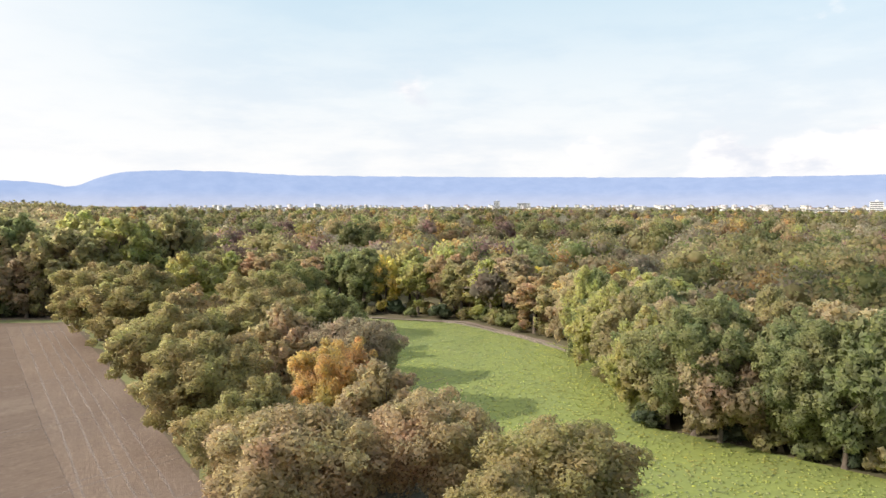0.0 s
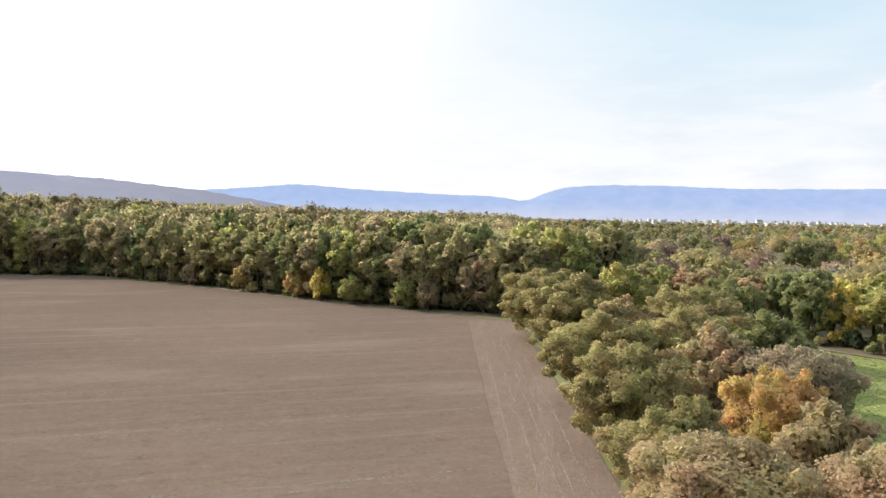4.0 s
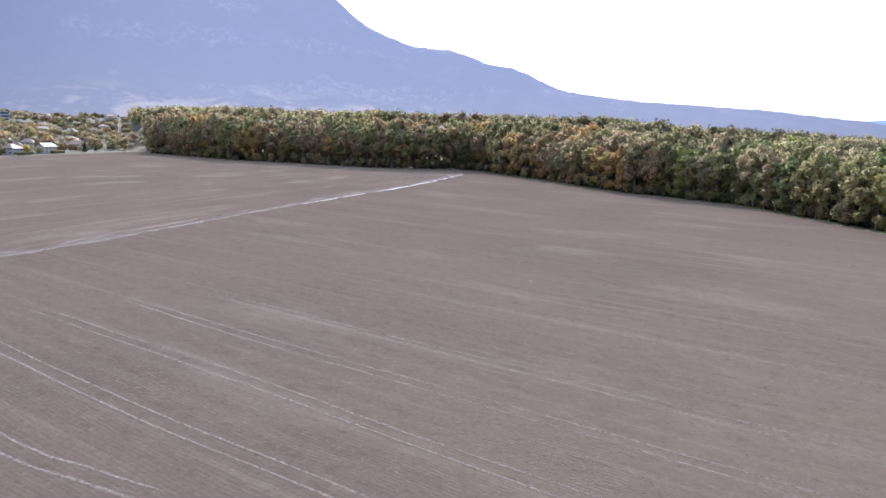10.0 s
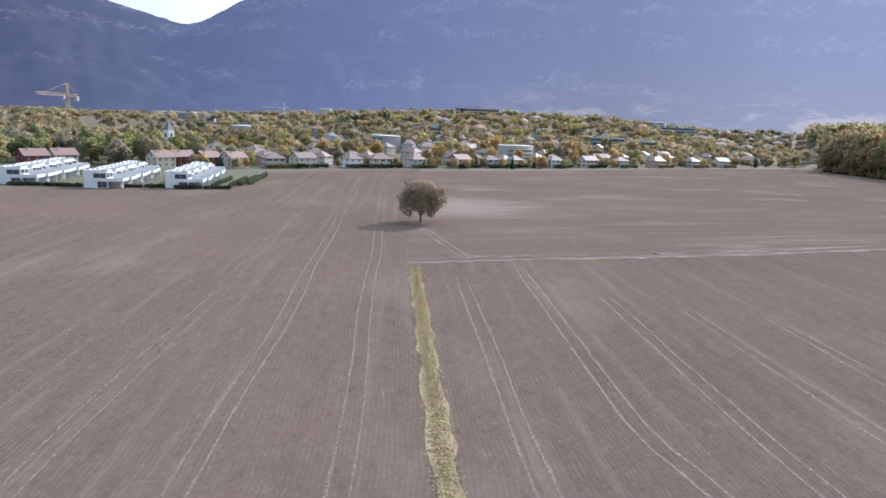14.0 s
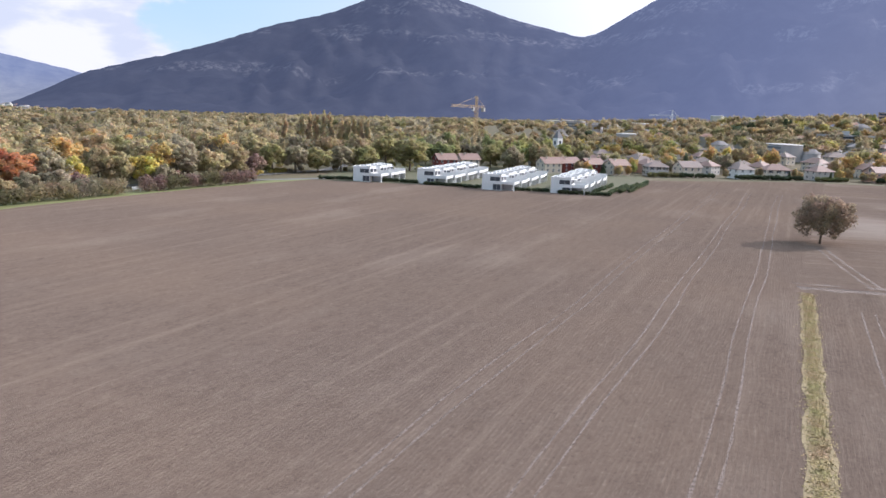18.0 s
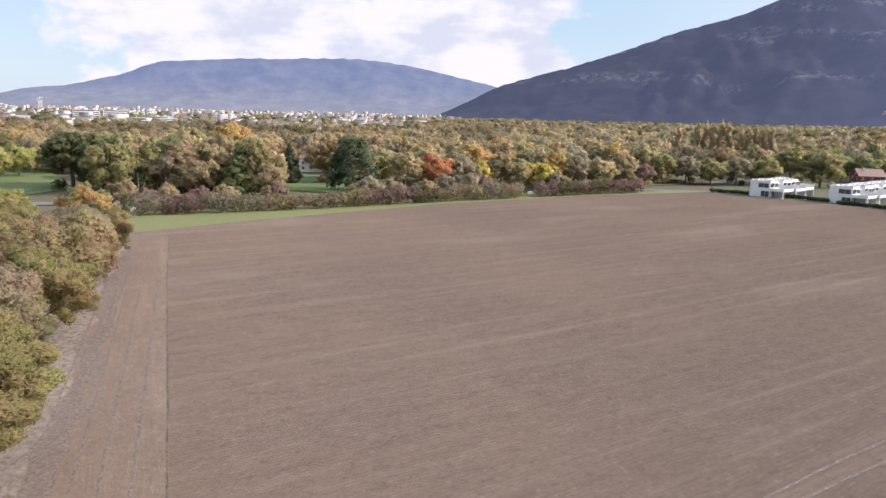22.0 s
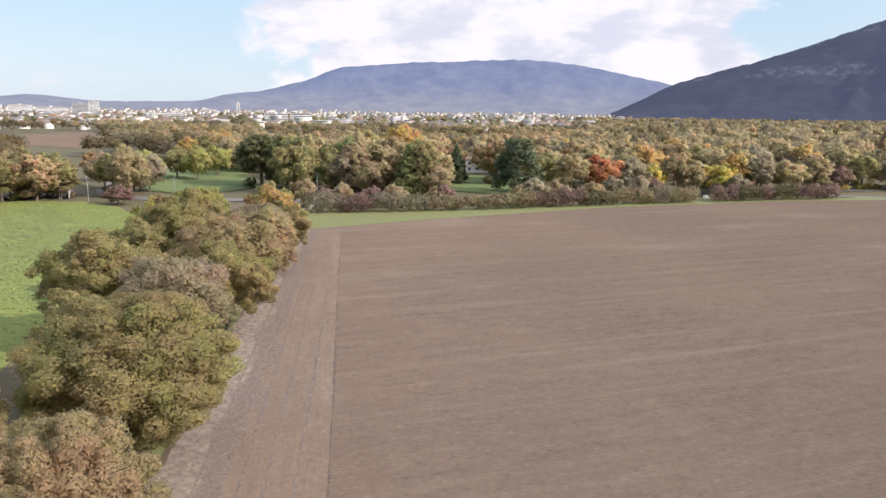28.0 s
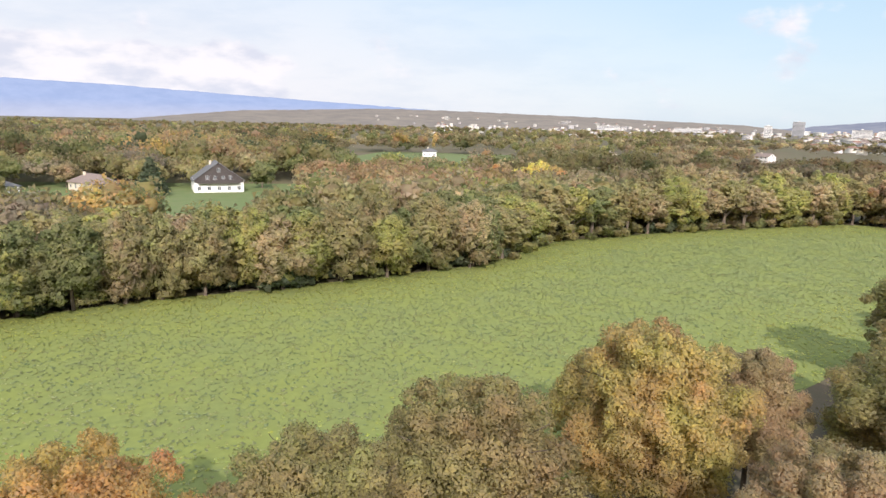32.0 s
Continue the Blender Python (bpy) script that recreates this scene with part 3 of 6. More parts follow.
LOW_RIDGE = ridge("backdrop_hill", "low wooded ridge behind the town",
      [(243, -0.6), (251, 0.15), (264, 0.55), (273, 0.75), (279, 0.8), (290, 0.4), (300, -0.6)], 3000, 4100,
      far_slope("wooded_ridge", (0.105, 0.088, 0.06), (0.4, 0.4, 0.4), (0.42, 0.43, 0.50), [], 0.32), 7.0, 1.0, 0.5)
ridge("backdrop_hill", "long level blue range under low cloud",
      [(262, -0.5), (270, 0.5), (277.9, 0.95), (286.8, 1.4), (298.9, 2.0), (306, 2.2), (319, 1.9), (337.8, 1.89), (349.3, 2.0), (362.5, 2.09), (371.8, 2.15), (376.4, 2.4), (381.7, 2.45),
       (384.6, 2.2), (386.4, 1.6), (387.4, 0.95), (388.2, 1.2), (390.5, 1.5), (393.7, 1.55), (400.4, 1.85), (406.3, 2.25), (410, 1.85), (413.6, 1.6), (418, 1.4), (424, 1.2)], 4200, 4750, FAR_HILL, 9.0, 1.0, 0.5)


# ---- trees ----
def leaf_cloud(rng, centres, radii, count, leaf, upward=0.15, fill=0.62, core=0.17, fuzz=0.11):
    """Leaves in the outer shell of a crown made of many uneven puffs, with a thin dark filling: vertices, faces and soft normals."""
    centres, radii = np.asarray(centres, float), np.asarray(radii, float)
    pick = rng.choice(len(radii), size=int(count * 2.2), p=radii ** 1.8 / (radii ** 1.8).sum())
    d = rng.normal(size=(len(pick), 3))
    d[:, 2] += 0.22
    d /= np.linalg.norm(d, axis=1)[:, None]
    deep = 1.0 - 0.36 * rng.random(len(pick)) ** 1.6 + fuzz * rng.normal(size=len(pick))
    p = centres[pick] + d * (radii[pick] * deep)[:, None]
    gap = np.linalg.norm(p[:, None, :] - centres[None], axis=2) / radii[None]
    gap[np.arange(len(pick)), pick] = 9.0
    keep = np.where(gap.min(axis=1) > fill)[0][:count]
    p, d = p[keep], d[keep]
    size = leaf * (0.55 + 0.9 * rng.random(len(p)))
    # larger, sparser leaves inside close the view through the crown
    k = int(count * core)
    inner = rng.choice(len(radii), size=k, p=radii ** 2.5 / (radii ** 2.5).sum())
    e = rng.normal(size=(k, 3))
    e /= np.linalg.norm(e, axis=1)[:, None]
    p = np.concatenate([p, centres[inner] + e * (radii[inner] * rng.uniform(0.45, 0.86, k))[:, None]])
    d = np.concatenate([d, e])
    size = np.concatenate([size, np.full(k, leaf * 2.2)])[:, None]
    nrm = d * 0.8 + rng.normal(size=d.shape) * 0.6
    nrm[:, 2] += upward
    nrm /= np.linalg.norm(nrm, axis=1)[:, None]
    a = np.cross(nrm, rng.normal(size=d.shape))
    a /= np.linalg.norm(a, axis=1)[:, None]
    b = np.cross(nrm, a)
    a, b = a * size * 0.66, b * size * 0.60
    v = np.stack([p - a - b * 0.6, p + a * 0.9 - b * 0.5, p + b], 1).reshape(-1, 3)
    # leaves share the light of the crown's side and of the puff they lie on
    mid = np.average(centres, axis=0, weights=radii ** 2)
    side = (p - mid) / np.maximum(np.abs(centres - mid).max(axis=0), 1e-3)
    side /= np.maximum(np.linalg.norm(side, axis=1), 1e-6)[:, None]
    soft = side * 0.50 + d * 0.20 + nrm * (0.46 if fuzz < 0.15 else 0.34)
    soft /= np.linalg.norm(soft, axis=1)[:, None]
    return v, np.arange(len(v)).reshape(-1, 3), np.repeat(soft, 3, axis=0)


def oak_puffs(rng, k, flat=0.85, low=-0.55, fine=3):
    """Lobes with smaller puffs on them, spread over a rounded, uneven crown of radius 1 about the origin."""
    c, r = [], []
    for i in range(k):
        z = low + (1 - low) * ((i + 0.5) / k) ** 0.9
        w = i * 2.399963 + rng.uniform(-0.5, 0.5)
        q = math.sqrt(max(0.0, 1 - z * z))
        s = rng.uniform(0.50, 0.72)
        lobe = np.array((q * math.cos(w) * s, q * math.sin(w) * s, z * s * flat))
        big = rng.uniform(0.27, 0.39)
        c.append(lobe)
        r.append(big * (1.0 if fine < 5 else 0.8))
        out = np.array((q * math.cos(w), q * math.sin(w), z + 0.3))
        for _ in range(fine):
            e = out + rng.normal(size=3) * 0.9
            e /= np.linalg.norm(e)
            c.append(lobe + e * big * rng.uniform(0.75, 1.15))
            r.append(rng.uniform(0.10, 0.20) * (1.0 if fine < 5 else 0.72))
    for i in range(3):
        c.append(rng.normal(size=3) * 0.16)
        r.append(0.40)
    return c, r


def limbs(rng, height, base, crown_r, k, sides=6):
    """A leaning, tapered trunk with spreading limbs."""
    lean = rng.normal(size=2) * 0.25
    top = height * 0.82
    line = [(0, 0, -0.3), (0.02, 0, 0.25), (lean[0] * 0.3, lean[1] * 0.3, top * 0.35), (lean[0], lean[1], top * 0.7), (lean[0] * 1.3, lean[1] * 1.4, top)]
    parts = [tube(line, [base * 1.5, base, base * 0.8, base * 0.45, base * 0.1], sides + 2)]
    for i in range(k):
        z = height * rng.uniform(0.22, 0.6)
        w = i * 2.4 + rng.uniform(-0.4, 0.4)
        reach = crown_r * rng.uniform(0.55, 0.85)
        up = height * rng.uniform(0.10, 0.25)
        f = z / top
        x0, y0 = lean[0] * f, lean[1] * f
        parts.append(tube([(x0, y0, z), (x0 + math.cos(w) * reach * 0.4, y0 + math.sin(w) * reach * 0.4, z + up * 0.55),
                           (x0 + math.cos(w + 0.2) * reach, y0 + math.sin(w + 0.2) * reach, z + up * 1.1)],
                          [base * 0.42, base * 0.27, base * 0.06], sides))
    return join_parts(parts)


class Kind:
    """Shared meshes of one kind of tree; crown radius and height in metres."""

    def __init__(self, name, seed, count, leaf, height, radius, puffs=26, flat=0.85, low=-0.55, centre=0.6, tall=1.0, shape="round", limb=7, fine=3, skirt=0):
        rng = np.random.default_rng(seed)
        self.height, self.radius, self.name = height, radius, name
        if shape == "round":
            c, r = oak_puffs(rng, puffs, flat, low, fine)
            for i in range(skirt):
                # lower, narrower tufts of leaves down the trunk
                w = i * 2.4 + rng.uniform(-0.5, 0.5)
                q = rng.uniform(0.25, 0.72)
                c.append(np.array((math.cos(w) * q, math.sin(w) * q, (rng.uniform(0.06, 0.5) - centre) * height / radius)))
                r.append(rng.uniform(0.16, 0.30))
            c, r = np.array(c), np.array(r)
        elif shape == "column":
            z = np.linspace(-1, 1, puffs)
            c = np.stack([rng.normal(size=puffs) * 0.25, rng.normal(size=puffs) * 0.25, z * tall], 1)
            r = 0.62 * np.sqrt(np.clip(1 - np.abs(z) ** 2.5, 0.05, 1)) + 0.08
        elif shape == "cone":
            z = np.linspace(-1, 1, puffs)
            w = np.arange(puffs) * 2.4
            q = (1 - z) * 0.40
            c = np.stack([np.cos(w) * q, np.sin(w) * q, z * tall], 1)
            r = 0.16 + (1 - z) * 0.13
        elif shape == "tiers":
            z = np.repeat(np.linspace(-0.9, 1, puffs // 5), 5)
            w = np.arange(len(z)) * 2.2 + rng.uniform(-0.3, 0.3, len(z))
            q = 0.72 * np.sqrt(np.clip(1.15 - (z * 0.5 + 0.5), 0.02, 1))
            c = np.stack([np.cos(w) * q, np.sin(w) * q, z * tall], 1)
            r = 0.20 + 0.12 * rng.random(len(z))
        v, f, soft = leaf_cloud(rng, c, r, count, leaf / radius, fuzz=0.12 if leaf < 0.3 else 0.19)
        v = v * radius
        v[:, 2] += height * centre
        self.crown = mesh_np(name + "_crown", v, f, LEAF, normals=soft)
        tv, tf = limbs(rng, height, 0.022 * height, radius, limb)
        self.trunk = mesh_np(name + "_trunk", tv, tf, BARK, smooth=True)


WOOD_KINDS = ["wood_a", "wood_b", "wood_c"]


def plant(x, y, kind, h, r, colour, label, group="", name="tree", turn=None, z=0.0):
    """One tree: an empty at its foot with a trunk and a crown."""
    k = KINDS[kind]
    root = new(name)
    t = (x * 12.9 + y * 7.7) % 6.283 if turn is None else turn
    root.matrix_basis = Matrix.LocRotScale((x, y, z - 0.05), Euler((0, 0, t)), (r / k.radius, r / k.radius, h / k.height))
    put("trunk", k.trunk, root)
    crown = put("crown", k.crown, root)
    shade = 1.12 if kind == "lone" else 1.36 if kind.startswith(("oak", "thin")) else 1.46
    crown.color = (colour[0] * shade, colour[1] * shade, colour[2] * shade, 1.0)
    tagged(root, label, "tree", group)
    return root


KINDS = {
    "oak_near": Kind("oak_near", 10, 130000, 0.125, 16, 6.5, 30, 1.02, -0.85, 0.52, limb=12, fine=8),
    "oak_a": Kind("oak_a", 11, 42000, 0.205, 16, 6.5, 22, 1.0, -0.85, 0.52, fine=6),
    "oak_b": Kind("oak_b", 12, 42000, 0.205, 16, 6.5, 26, 1.02, -0.85, 0.52, fine=6),
    "oak_c": Kind("oak_c", 13, 13000, 0.34, 14, 6.0, 22, 1.08, -0.93, 0.49, fine=5),
    "thin": Kind("thin", 14, 24000, 0.20, 13, 5.5, 22, 0.98, -0.6, 0.55, limb=14),
    "lone": Kind("lone", 15, 9000, 0.28, 12.4, 6.2, 26, 0.80, -0.75, 0.53, limb=16, fine=4),
    "wood_a": Kind("wood_a", 21, 5000, 0.62, 22, 6.6, 18, 1.30, -0.72, 0.60, fine=5, skirt=9),
    "wood_b": Kind("wood_b", 22, 5000, 0.62, 22, 6.6, 15, 1.38, -0.75, 0.58, fine=5, skirt=8),
    "wood_c": Kind("wood_c", 23, 4600, 0.56, 18, 6.0, 16, 1.25, -0.80, 0.56, fine=5, skirt=8),
    "park": Kind("park", 31, 3600, 0.50, 12, 5.0, 15, 1.15, -0.85, 0.52, limb=6, fine=4),
    "poplar": Kind("poplar", 32, 2200, 0.7, 26, 2.6, 16, centre=0.54, tall=4.6, shape="column", limb=3),
    "conifer": Kind("conifer", 33, 2600, 0.7, 16, 4.5, 30, centre=0.52, tall=1.65, shape="cone", limb=2),
    "cedar": Kind("cedar", 34, 4600, 0.6, 18, 7.0, 40, centre=0.54, tall=1.05, shape="tiers", limb=6),
    "bush": Kind("bush", 35, 1300, 0.36, 3.2, 2.6, 9, 0.62, -0.6, 0.45, limb=4),
}
OLIVE, BROWN, GOLD, LIME = (0.230, 0.198, 0.098), (0.262, 0.203, 0.128), (0.34, 0.228, 0.095), (0.255, 0.238, 0.088)
GREEN, DARK, RED, GREY = (0.168, 0.174, 0.078), (0.080, 0.098, 0.060), (0.31, 0.14, 0.07), (0.240, 0.200, 0.148)
RUST, PURPLE, YELLOW = (0.275, 0.19, 0.110), (0.20, 0.125, 0.115), (0.40, 0.32, 0.10)
TAN, SAND = (0.315, 0.230, 0.142), (0.292, 0.234, 0.140)
WORDS = {OLIVE: "olive-green", BROWN: "brown", GOLD: "golden-orange", LIME: "yellow-green", GREEN: "green", DARK: "dark green", RED: "bright red",
         GREY: "grey-brown thinning", RUST: "rust-orange", PURPLE: "purple-brown", YELLOW: "bright yellow", TAN: "tan-brown", SAND: "pale olive-brown"}

# hedgerow between the two fields: x, y, height, crown radius, kind, colour
HEDGEROW = [
    (47, -36, 14.2, 7.6, "oak_near", OLIVE), (33.5, -21.5, 12.4, 4.9, "oak_near", BROWN), (45, -14, 15.5, 5.6, "oak_near", (0.30, 0.24, 0.10)), (50.5, -23, 12.4, 3.7, "oak_near", BROWN),
    (37, -2, 14, 5.6, "oak_near", OLIVE), (31, 6, 13, 5.2, "oak_near", OLIVE), (28, 17, 13, 5.0, "oak_near", GOLD), (26, -11, 11.5, 4.6, "thin", BROWN),
    (74, -52, 14.5, 6.6, "oak_a", OLIVE), (62, -52, 12.5, 5.2, "thin", GREY), (76, -73, 14.5, 6.4, "oak_b", BROWN), (96, -80, 14, 6.6, "oak_a", OLIVE),
    (89, -92, 12, 4.8, "thin", GREY), (99, -104, 13, 5.6, "oak_c", GOLD), (112, -118, 12, 5.4, "oak_c", OLIVE), (110, -96, 13, 5.8, "oak_a", OLIVE),
    (124, -108, 12, 5.4, "oak_b", LIME), (12, 38, 13, 5.2, "oak_b", OLIVE), (9.7, 54.8, 12, 5.8, "thin", OLIVE), (-0.3, 61.5, 12.5, 5.4, "thin", BROWN),
    (-11.8, 56.9, 12.5, 6.2, "thin", BROWN), (-5.5, 69.9, 13, 4.8, "oak_c", BROWN), (-18.1, 66.2, 13, 5.4, "oak_a", OLIVE), (-11.9, 80.1, 14, 4.4, "oak_b", GOLD),
    (-28.4, 82.9, 14.5, 6.0, "oak_b", OLIVE), (-21.1, 96, 14, 5.0, "oak_c", BROWN), (-12.1, 96.2, 13, 5.4, "thin", GREY), (-40.3, 103.5, 15, 6.6, "oak_a", OLIVE),
    (-28.7, 114.2, 15.5, 6.8, "oak_b", OLIVE), (-17.6, 114.7, 14, 5.6, "oak_c", GREEN), (-56, 129.6, 17, 8.0, "oak_a", OLIVE), (-34.2, 132.6, 17, 7.4, "oak_b", OLIVE),
    (-42.8, 121.3, 14, 5.5, "oak_c", RUST), (-72.8, 149.5, 17, 7.6, "oak_b", OLIVE), (-54, 152.1, 17, 7.0, "oak_c", LIME), (-32.9, 153, 17, 6.6, "oak_b", GREEN),
    (67, -64, 12, 5.4, "oak_a", OLIVE), (60, -40, 11, 5.0, "oak_c", OLIVE), (85, -89, 11.5, 5.2, "oak_c", BROWN), (93, -102, 11, 4.8, "oak_a", OLIVE), (106, -114, 11, 5.0, "oak_c", GOLD),
    (88, -66, 12, 5.4, "oak_c", OLIVE), (108, -84, 12, 5.2, "oak_c", LIME), (18.2, 29.7, 12, 5.0, "oak_c", OLIVE), (5.7, 47.2, 11.5, 4.8, "oak_a", OLIVE),
]
for x, y, h, r, kind, colour in HEDGEROW:
    # oaks keep warmer, browner leaves than the woods
    plant(x, y, kind, h * (1.12 if y > 75 else 1.06), r * (1.36 if y > 75 else 1.2), (colour[0] * 1.0, colour[1] * 0.955, colour[2] * 0.88), f"{WORDS.get(colour, 'golden-green')} autumn oak in the hedgerow between two fields", "hedgerow trees", "oak_tree")


def along(line, step, rng, depth):
    """Places along a line, spread sideways to its left by up to depth."""
    for (x0, y0), (x1, y1) in zip(line, line[1:]):
        l = math.hypot(x1 - x0, y1 - y0)
        for s in np.arange(0, l, step):
            s += rng.uniform(-0.3, 0.3) * step
            d = rng.uniform(0, depth)
            yield x0 + (x1 - x0) * s / l - (y1 - y0) / l * d, y0 + (y1 - y0) * s / l + (x1 - x0) / l * d


def pick(rng, table):
    return table[int(rng.integers(len(table)))]


rng = np.random.default_rng(5)
WEST_MIX = [BROWN, RUST, TAN, RUST, OLIVE, BROWN, GOLD, OLIVE]
def taller(x, y):
    """The old wood stands higher towards its western end."""
    return float(np.interp(math.degrees(math.atan2(-x, y)) % 360, [30, 50, 65, 76, 106], [1.12, 1.18, 1.3, 1.55, 1.45]))


SOUTH_MIX = [OLIVE, OLIVE, OLIVE, BROWN, OLIVE, OLIVE, LIME, SAND, GREEN]
for back, step in ((3, 6.5), (12, 8.0), (24, 9.0)):
    for x, y in along([(-90, 190)] + WOOD_EDGE, step, rng, 4):
        # the wood lies outside the field
        dx, dy = x + 220, y - 20
        l = math.hypot(dx, dy)
        colour = pick(rng, SOUTH_MIX if x > -340 else WEST_MIX)
        plant(x + dx / l * back, y + dy / l * back, pick(rng, WOOD_KINDS), rng.uniform(19, 25) * (0.92 if back < 5 else 1.08) * taller(x, y), rng.uniform(6.2, 8.2) * taller(x, y) ** 0.9, colour,
              f"tall {WORDS[colour]} tree at the edge of the oak wood", "trees of the wood edge", "woodland_tree")
for x, y, c in ((-207, 173, GOLD), (-176, 171, GOLD), (-164, 170, YELLOW), (-150, 170, LIME), (-130, 172, LIME), (-122, 173, BROWN), (-236, 172, BROWN)):
    plant(x, y, "oak_c", rng.uniform(9, 13), rng.uniform(3.6, 5), c, f"low {WORDS[c]} tree at the foot of the wood", "trees of the wood edge", "woodland_tree")
for x, y, c in ((-370, 150, DARK), (-290, 245, DARK), (-275, 252, DARK), (-200, 290, DARK)):
    plant(x, y, "cedar", 27, 5.5, c, "dark pine standing above the oak wood", "pines in the wood", "pine_tree")

# trees along the far side of the green field
NORTH_MIX = [OLIVE, OLIVE, LIME, GOLD, BROWN, LIME, GREEN, RUST, LIME, YELLOW]
for back, step in ((3, 7.0), (12, 8.5)):
    for x, y in along([(-85.9, 186.1), (-35.8, 188.9), (-21.1, 184.8), (7.5, 174.6), (29, 143.2)], step, rng, 4):
        c = pick(rng, NORTH_MIX)
        plant(x + back * 0.5, y + back * 0.9, pick(rng, WOOD_KINDS), rng.uniform(13, 19), rng.uniform(5, 7), c,
              f"{WORDS[c]} autumn tree beyond the green field", "trees by the green field", "field_tree")
EAST_MIX = [OLIVE, LIME, OLIVE, SAND, GREEN, OLIVE, LIME, BROWN]
for back, step in ((1.5, 6.5), (9, 7.5), (17, 8.5)):
    for x, y in along([(27.5, 139), (27.5, 94.6), (37, 83.8), (48.3, 75.2), (79.3, 71.1), (98, 52), (110, 33), (135, 0), (167, -18), (193, -57), (219, -113)], step, rng, 3):
        c = pick(rng, EAST_MIX)
        tall = 1.0 if y < 72 else 1.22
        near = y > -5 and back < 12 and x < 140
        plant(x + back * 0.85 - 1.5, y + back * 0.5 - 1.0, "oak_c" if near else pick(rng, WOOD_KINDS), rng.uniform(11.5, 15) * tall, rng.uniform(5.4, 7.4), c,
              f"{WORDS[c]} tree in the belt beside the green field", "trees by the green field", "field_tree")

for x, y, h, r, c in ((33.5, 88.2, 18.5, 8.4, GREEN), (43.5, 80.3, 17, 7.0, GREEN), (47.6, 95.3, 19, 7.5, OLIVE)):
    plant(x, y, "oak_a", h, r, c, f"tall {WORDS[c]} tree leaning over the green field", "trees by the green field", "field_tree")
# lone tree out on the ploughland
plant(-138, -144, "lone", 12.8, 7.0, (0.235, 0.172, 0.130), "lone round-crowned brown tree standing in the ploughed field", name="lone_tree")


# ---- far woods: too many trees to count ----
LOBE = bmesh.new()
bmesh.ops.create_icosphere(LOBE, subdivisions=1, radius=1.0)
LOBE_V = np.array([v.co[:] for v in LOBE.verts])
LOBE_F = np.array([[v.index for v in f.verts] for f in LOBE.faces])
LOBE.free()


def far_woods(name, label, seed, places, sizes, colours, leaves, leaf, lobes=4):
    """One mesh of many trees: each has a few uneven lobes, loose leaf clumps over them and its own tint."""
    r = np.random.default_rng(seed)
    n = len(places)
    base = r.normal(size=(n, lobes, 3)) * np.array([0.33, 0.33, 0.24])
    base[:, 0] = (0, 0, 0.20)
    base[:, :, 2] -= 0.05
    rad = r.uniform(0.46, 0.66, size=(n, lobes))
    size = np.stack([sizes[:, 1] * 1.18, sizes[:, 1] * 1.18, sizes[:, 0] * 0.36], 1)
    foot = places + np.stack([np.zeros(n), np.zeros(n), sizes[:, 0] * 0.60], 1)
    # lobes
    k = len(LOBE_V)
    turn = r.normal(size=(n, lobes, 3, 3))
    turn = np.linalg.qr(turn)[0]
    shape = np.einsum("nlij,vj->nlvi", turn, LOBE_V)
    lump = r.uniform(0.80, 1.08, size=(n, lobes, k, 1))
    v0 = foot[:, None, None] + (base[:, :, None] + shape * lump * rad[:, :, None, None] * 0.62) * size[:, None, None]
    n0 = shape + np.array((0, 0, 0.15))
    # a lobe turned inside out by its rotation gets its faces flipped
    f0 = np.arange(n * lobes)[:, None, None] * k + LOBE_F[None]
    inside_out = np.linalg.det(turn).reshape(-1) < 0
    f0[inside_out] = f0[inside_out][:, :, ::-1]
    # leaf clumps
    who = np.repeat(np.arange(n), leaves)
    which = r.integers(lobes, size=len(who))
    d = r.normal(size=(len(who), 3))
    d[:, 2] += 0.35
    d /= np.linalg.norm(d, axis=1)[:, None]
    p = foot[who] + (base[who, which] + d * (rad[who, which] * r.uniform(0.62, 1.26, len(who)))[:, None]) * size[who]
    nrm = d + r.normal(size=d.shape) * 0.6
    nrm /= np.linalg.norm(nrm, axis=1)[:, None]
    a = np.cross(nrm, r.normal(size=d.shape))
    a /= np.linalg.norm(a, axis=1)[:, None]
    b = np.cross(nrm, a)
    s = (leaf * sizes[who, 1] / 5.0 * r.uniform(0.7, 1.3, len(who)))[:, None]
    v1 = np.stack([p - a * s * 0.6 - b * s * 0.4, p + a * s * 0.6 - b * s * 0.4, p + b * s * 0.6], 1)
    # the light follows the whole crown more than its lobes
    whole = base[who, which] + d * rad[who, which][:, None] + np.array((0, 0, 0.25))
    n1 = whole * 0.75 + d * 0.05 + nrm * 0.42
    v = np.concatenate([v0.reshape(-1, 3), v1.reshape(-1, 3)])
    soft = np.concatenate([n0.reshape(-1, 3), np.repeat(n1, 3, axis=0)])
    soft /= np.linalg.norm(soft, axis=1)[:, None]
    f = np.concatenate([f0.reshape(-1, 3), n * lobes * k + np.arange(len(who) * 3).reshape(-1, 3)])
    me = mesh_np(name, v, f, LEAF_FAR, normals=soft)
    # shade inside the crown is put into the tint: cores darker than outer leaves
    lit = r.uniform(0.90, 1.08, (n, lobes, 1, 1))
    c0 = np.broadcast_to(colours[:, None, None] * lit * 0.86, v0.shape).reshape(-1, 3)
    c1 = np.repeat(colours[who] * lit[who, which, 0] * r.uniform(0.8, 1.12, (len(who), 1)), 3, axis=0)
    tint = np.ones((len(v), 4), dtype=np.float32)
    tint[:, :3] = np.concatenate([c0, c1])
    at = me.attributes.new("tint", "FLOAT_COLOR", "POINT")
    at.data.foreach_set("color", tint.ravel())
    return tagged(put(name, me), label, "woods", kind="stuff")


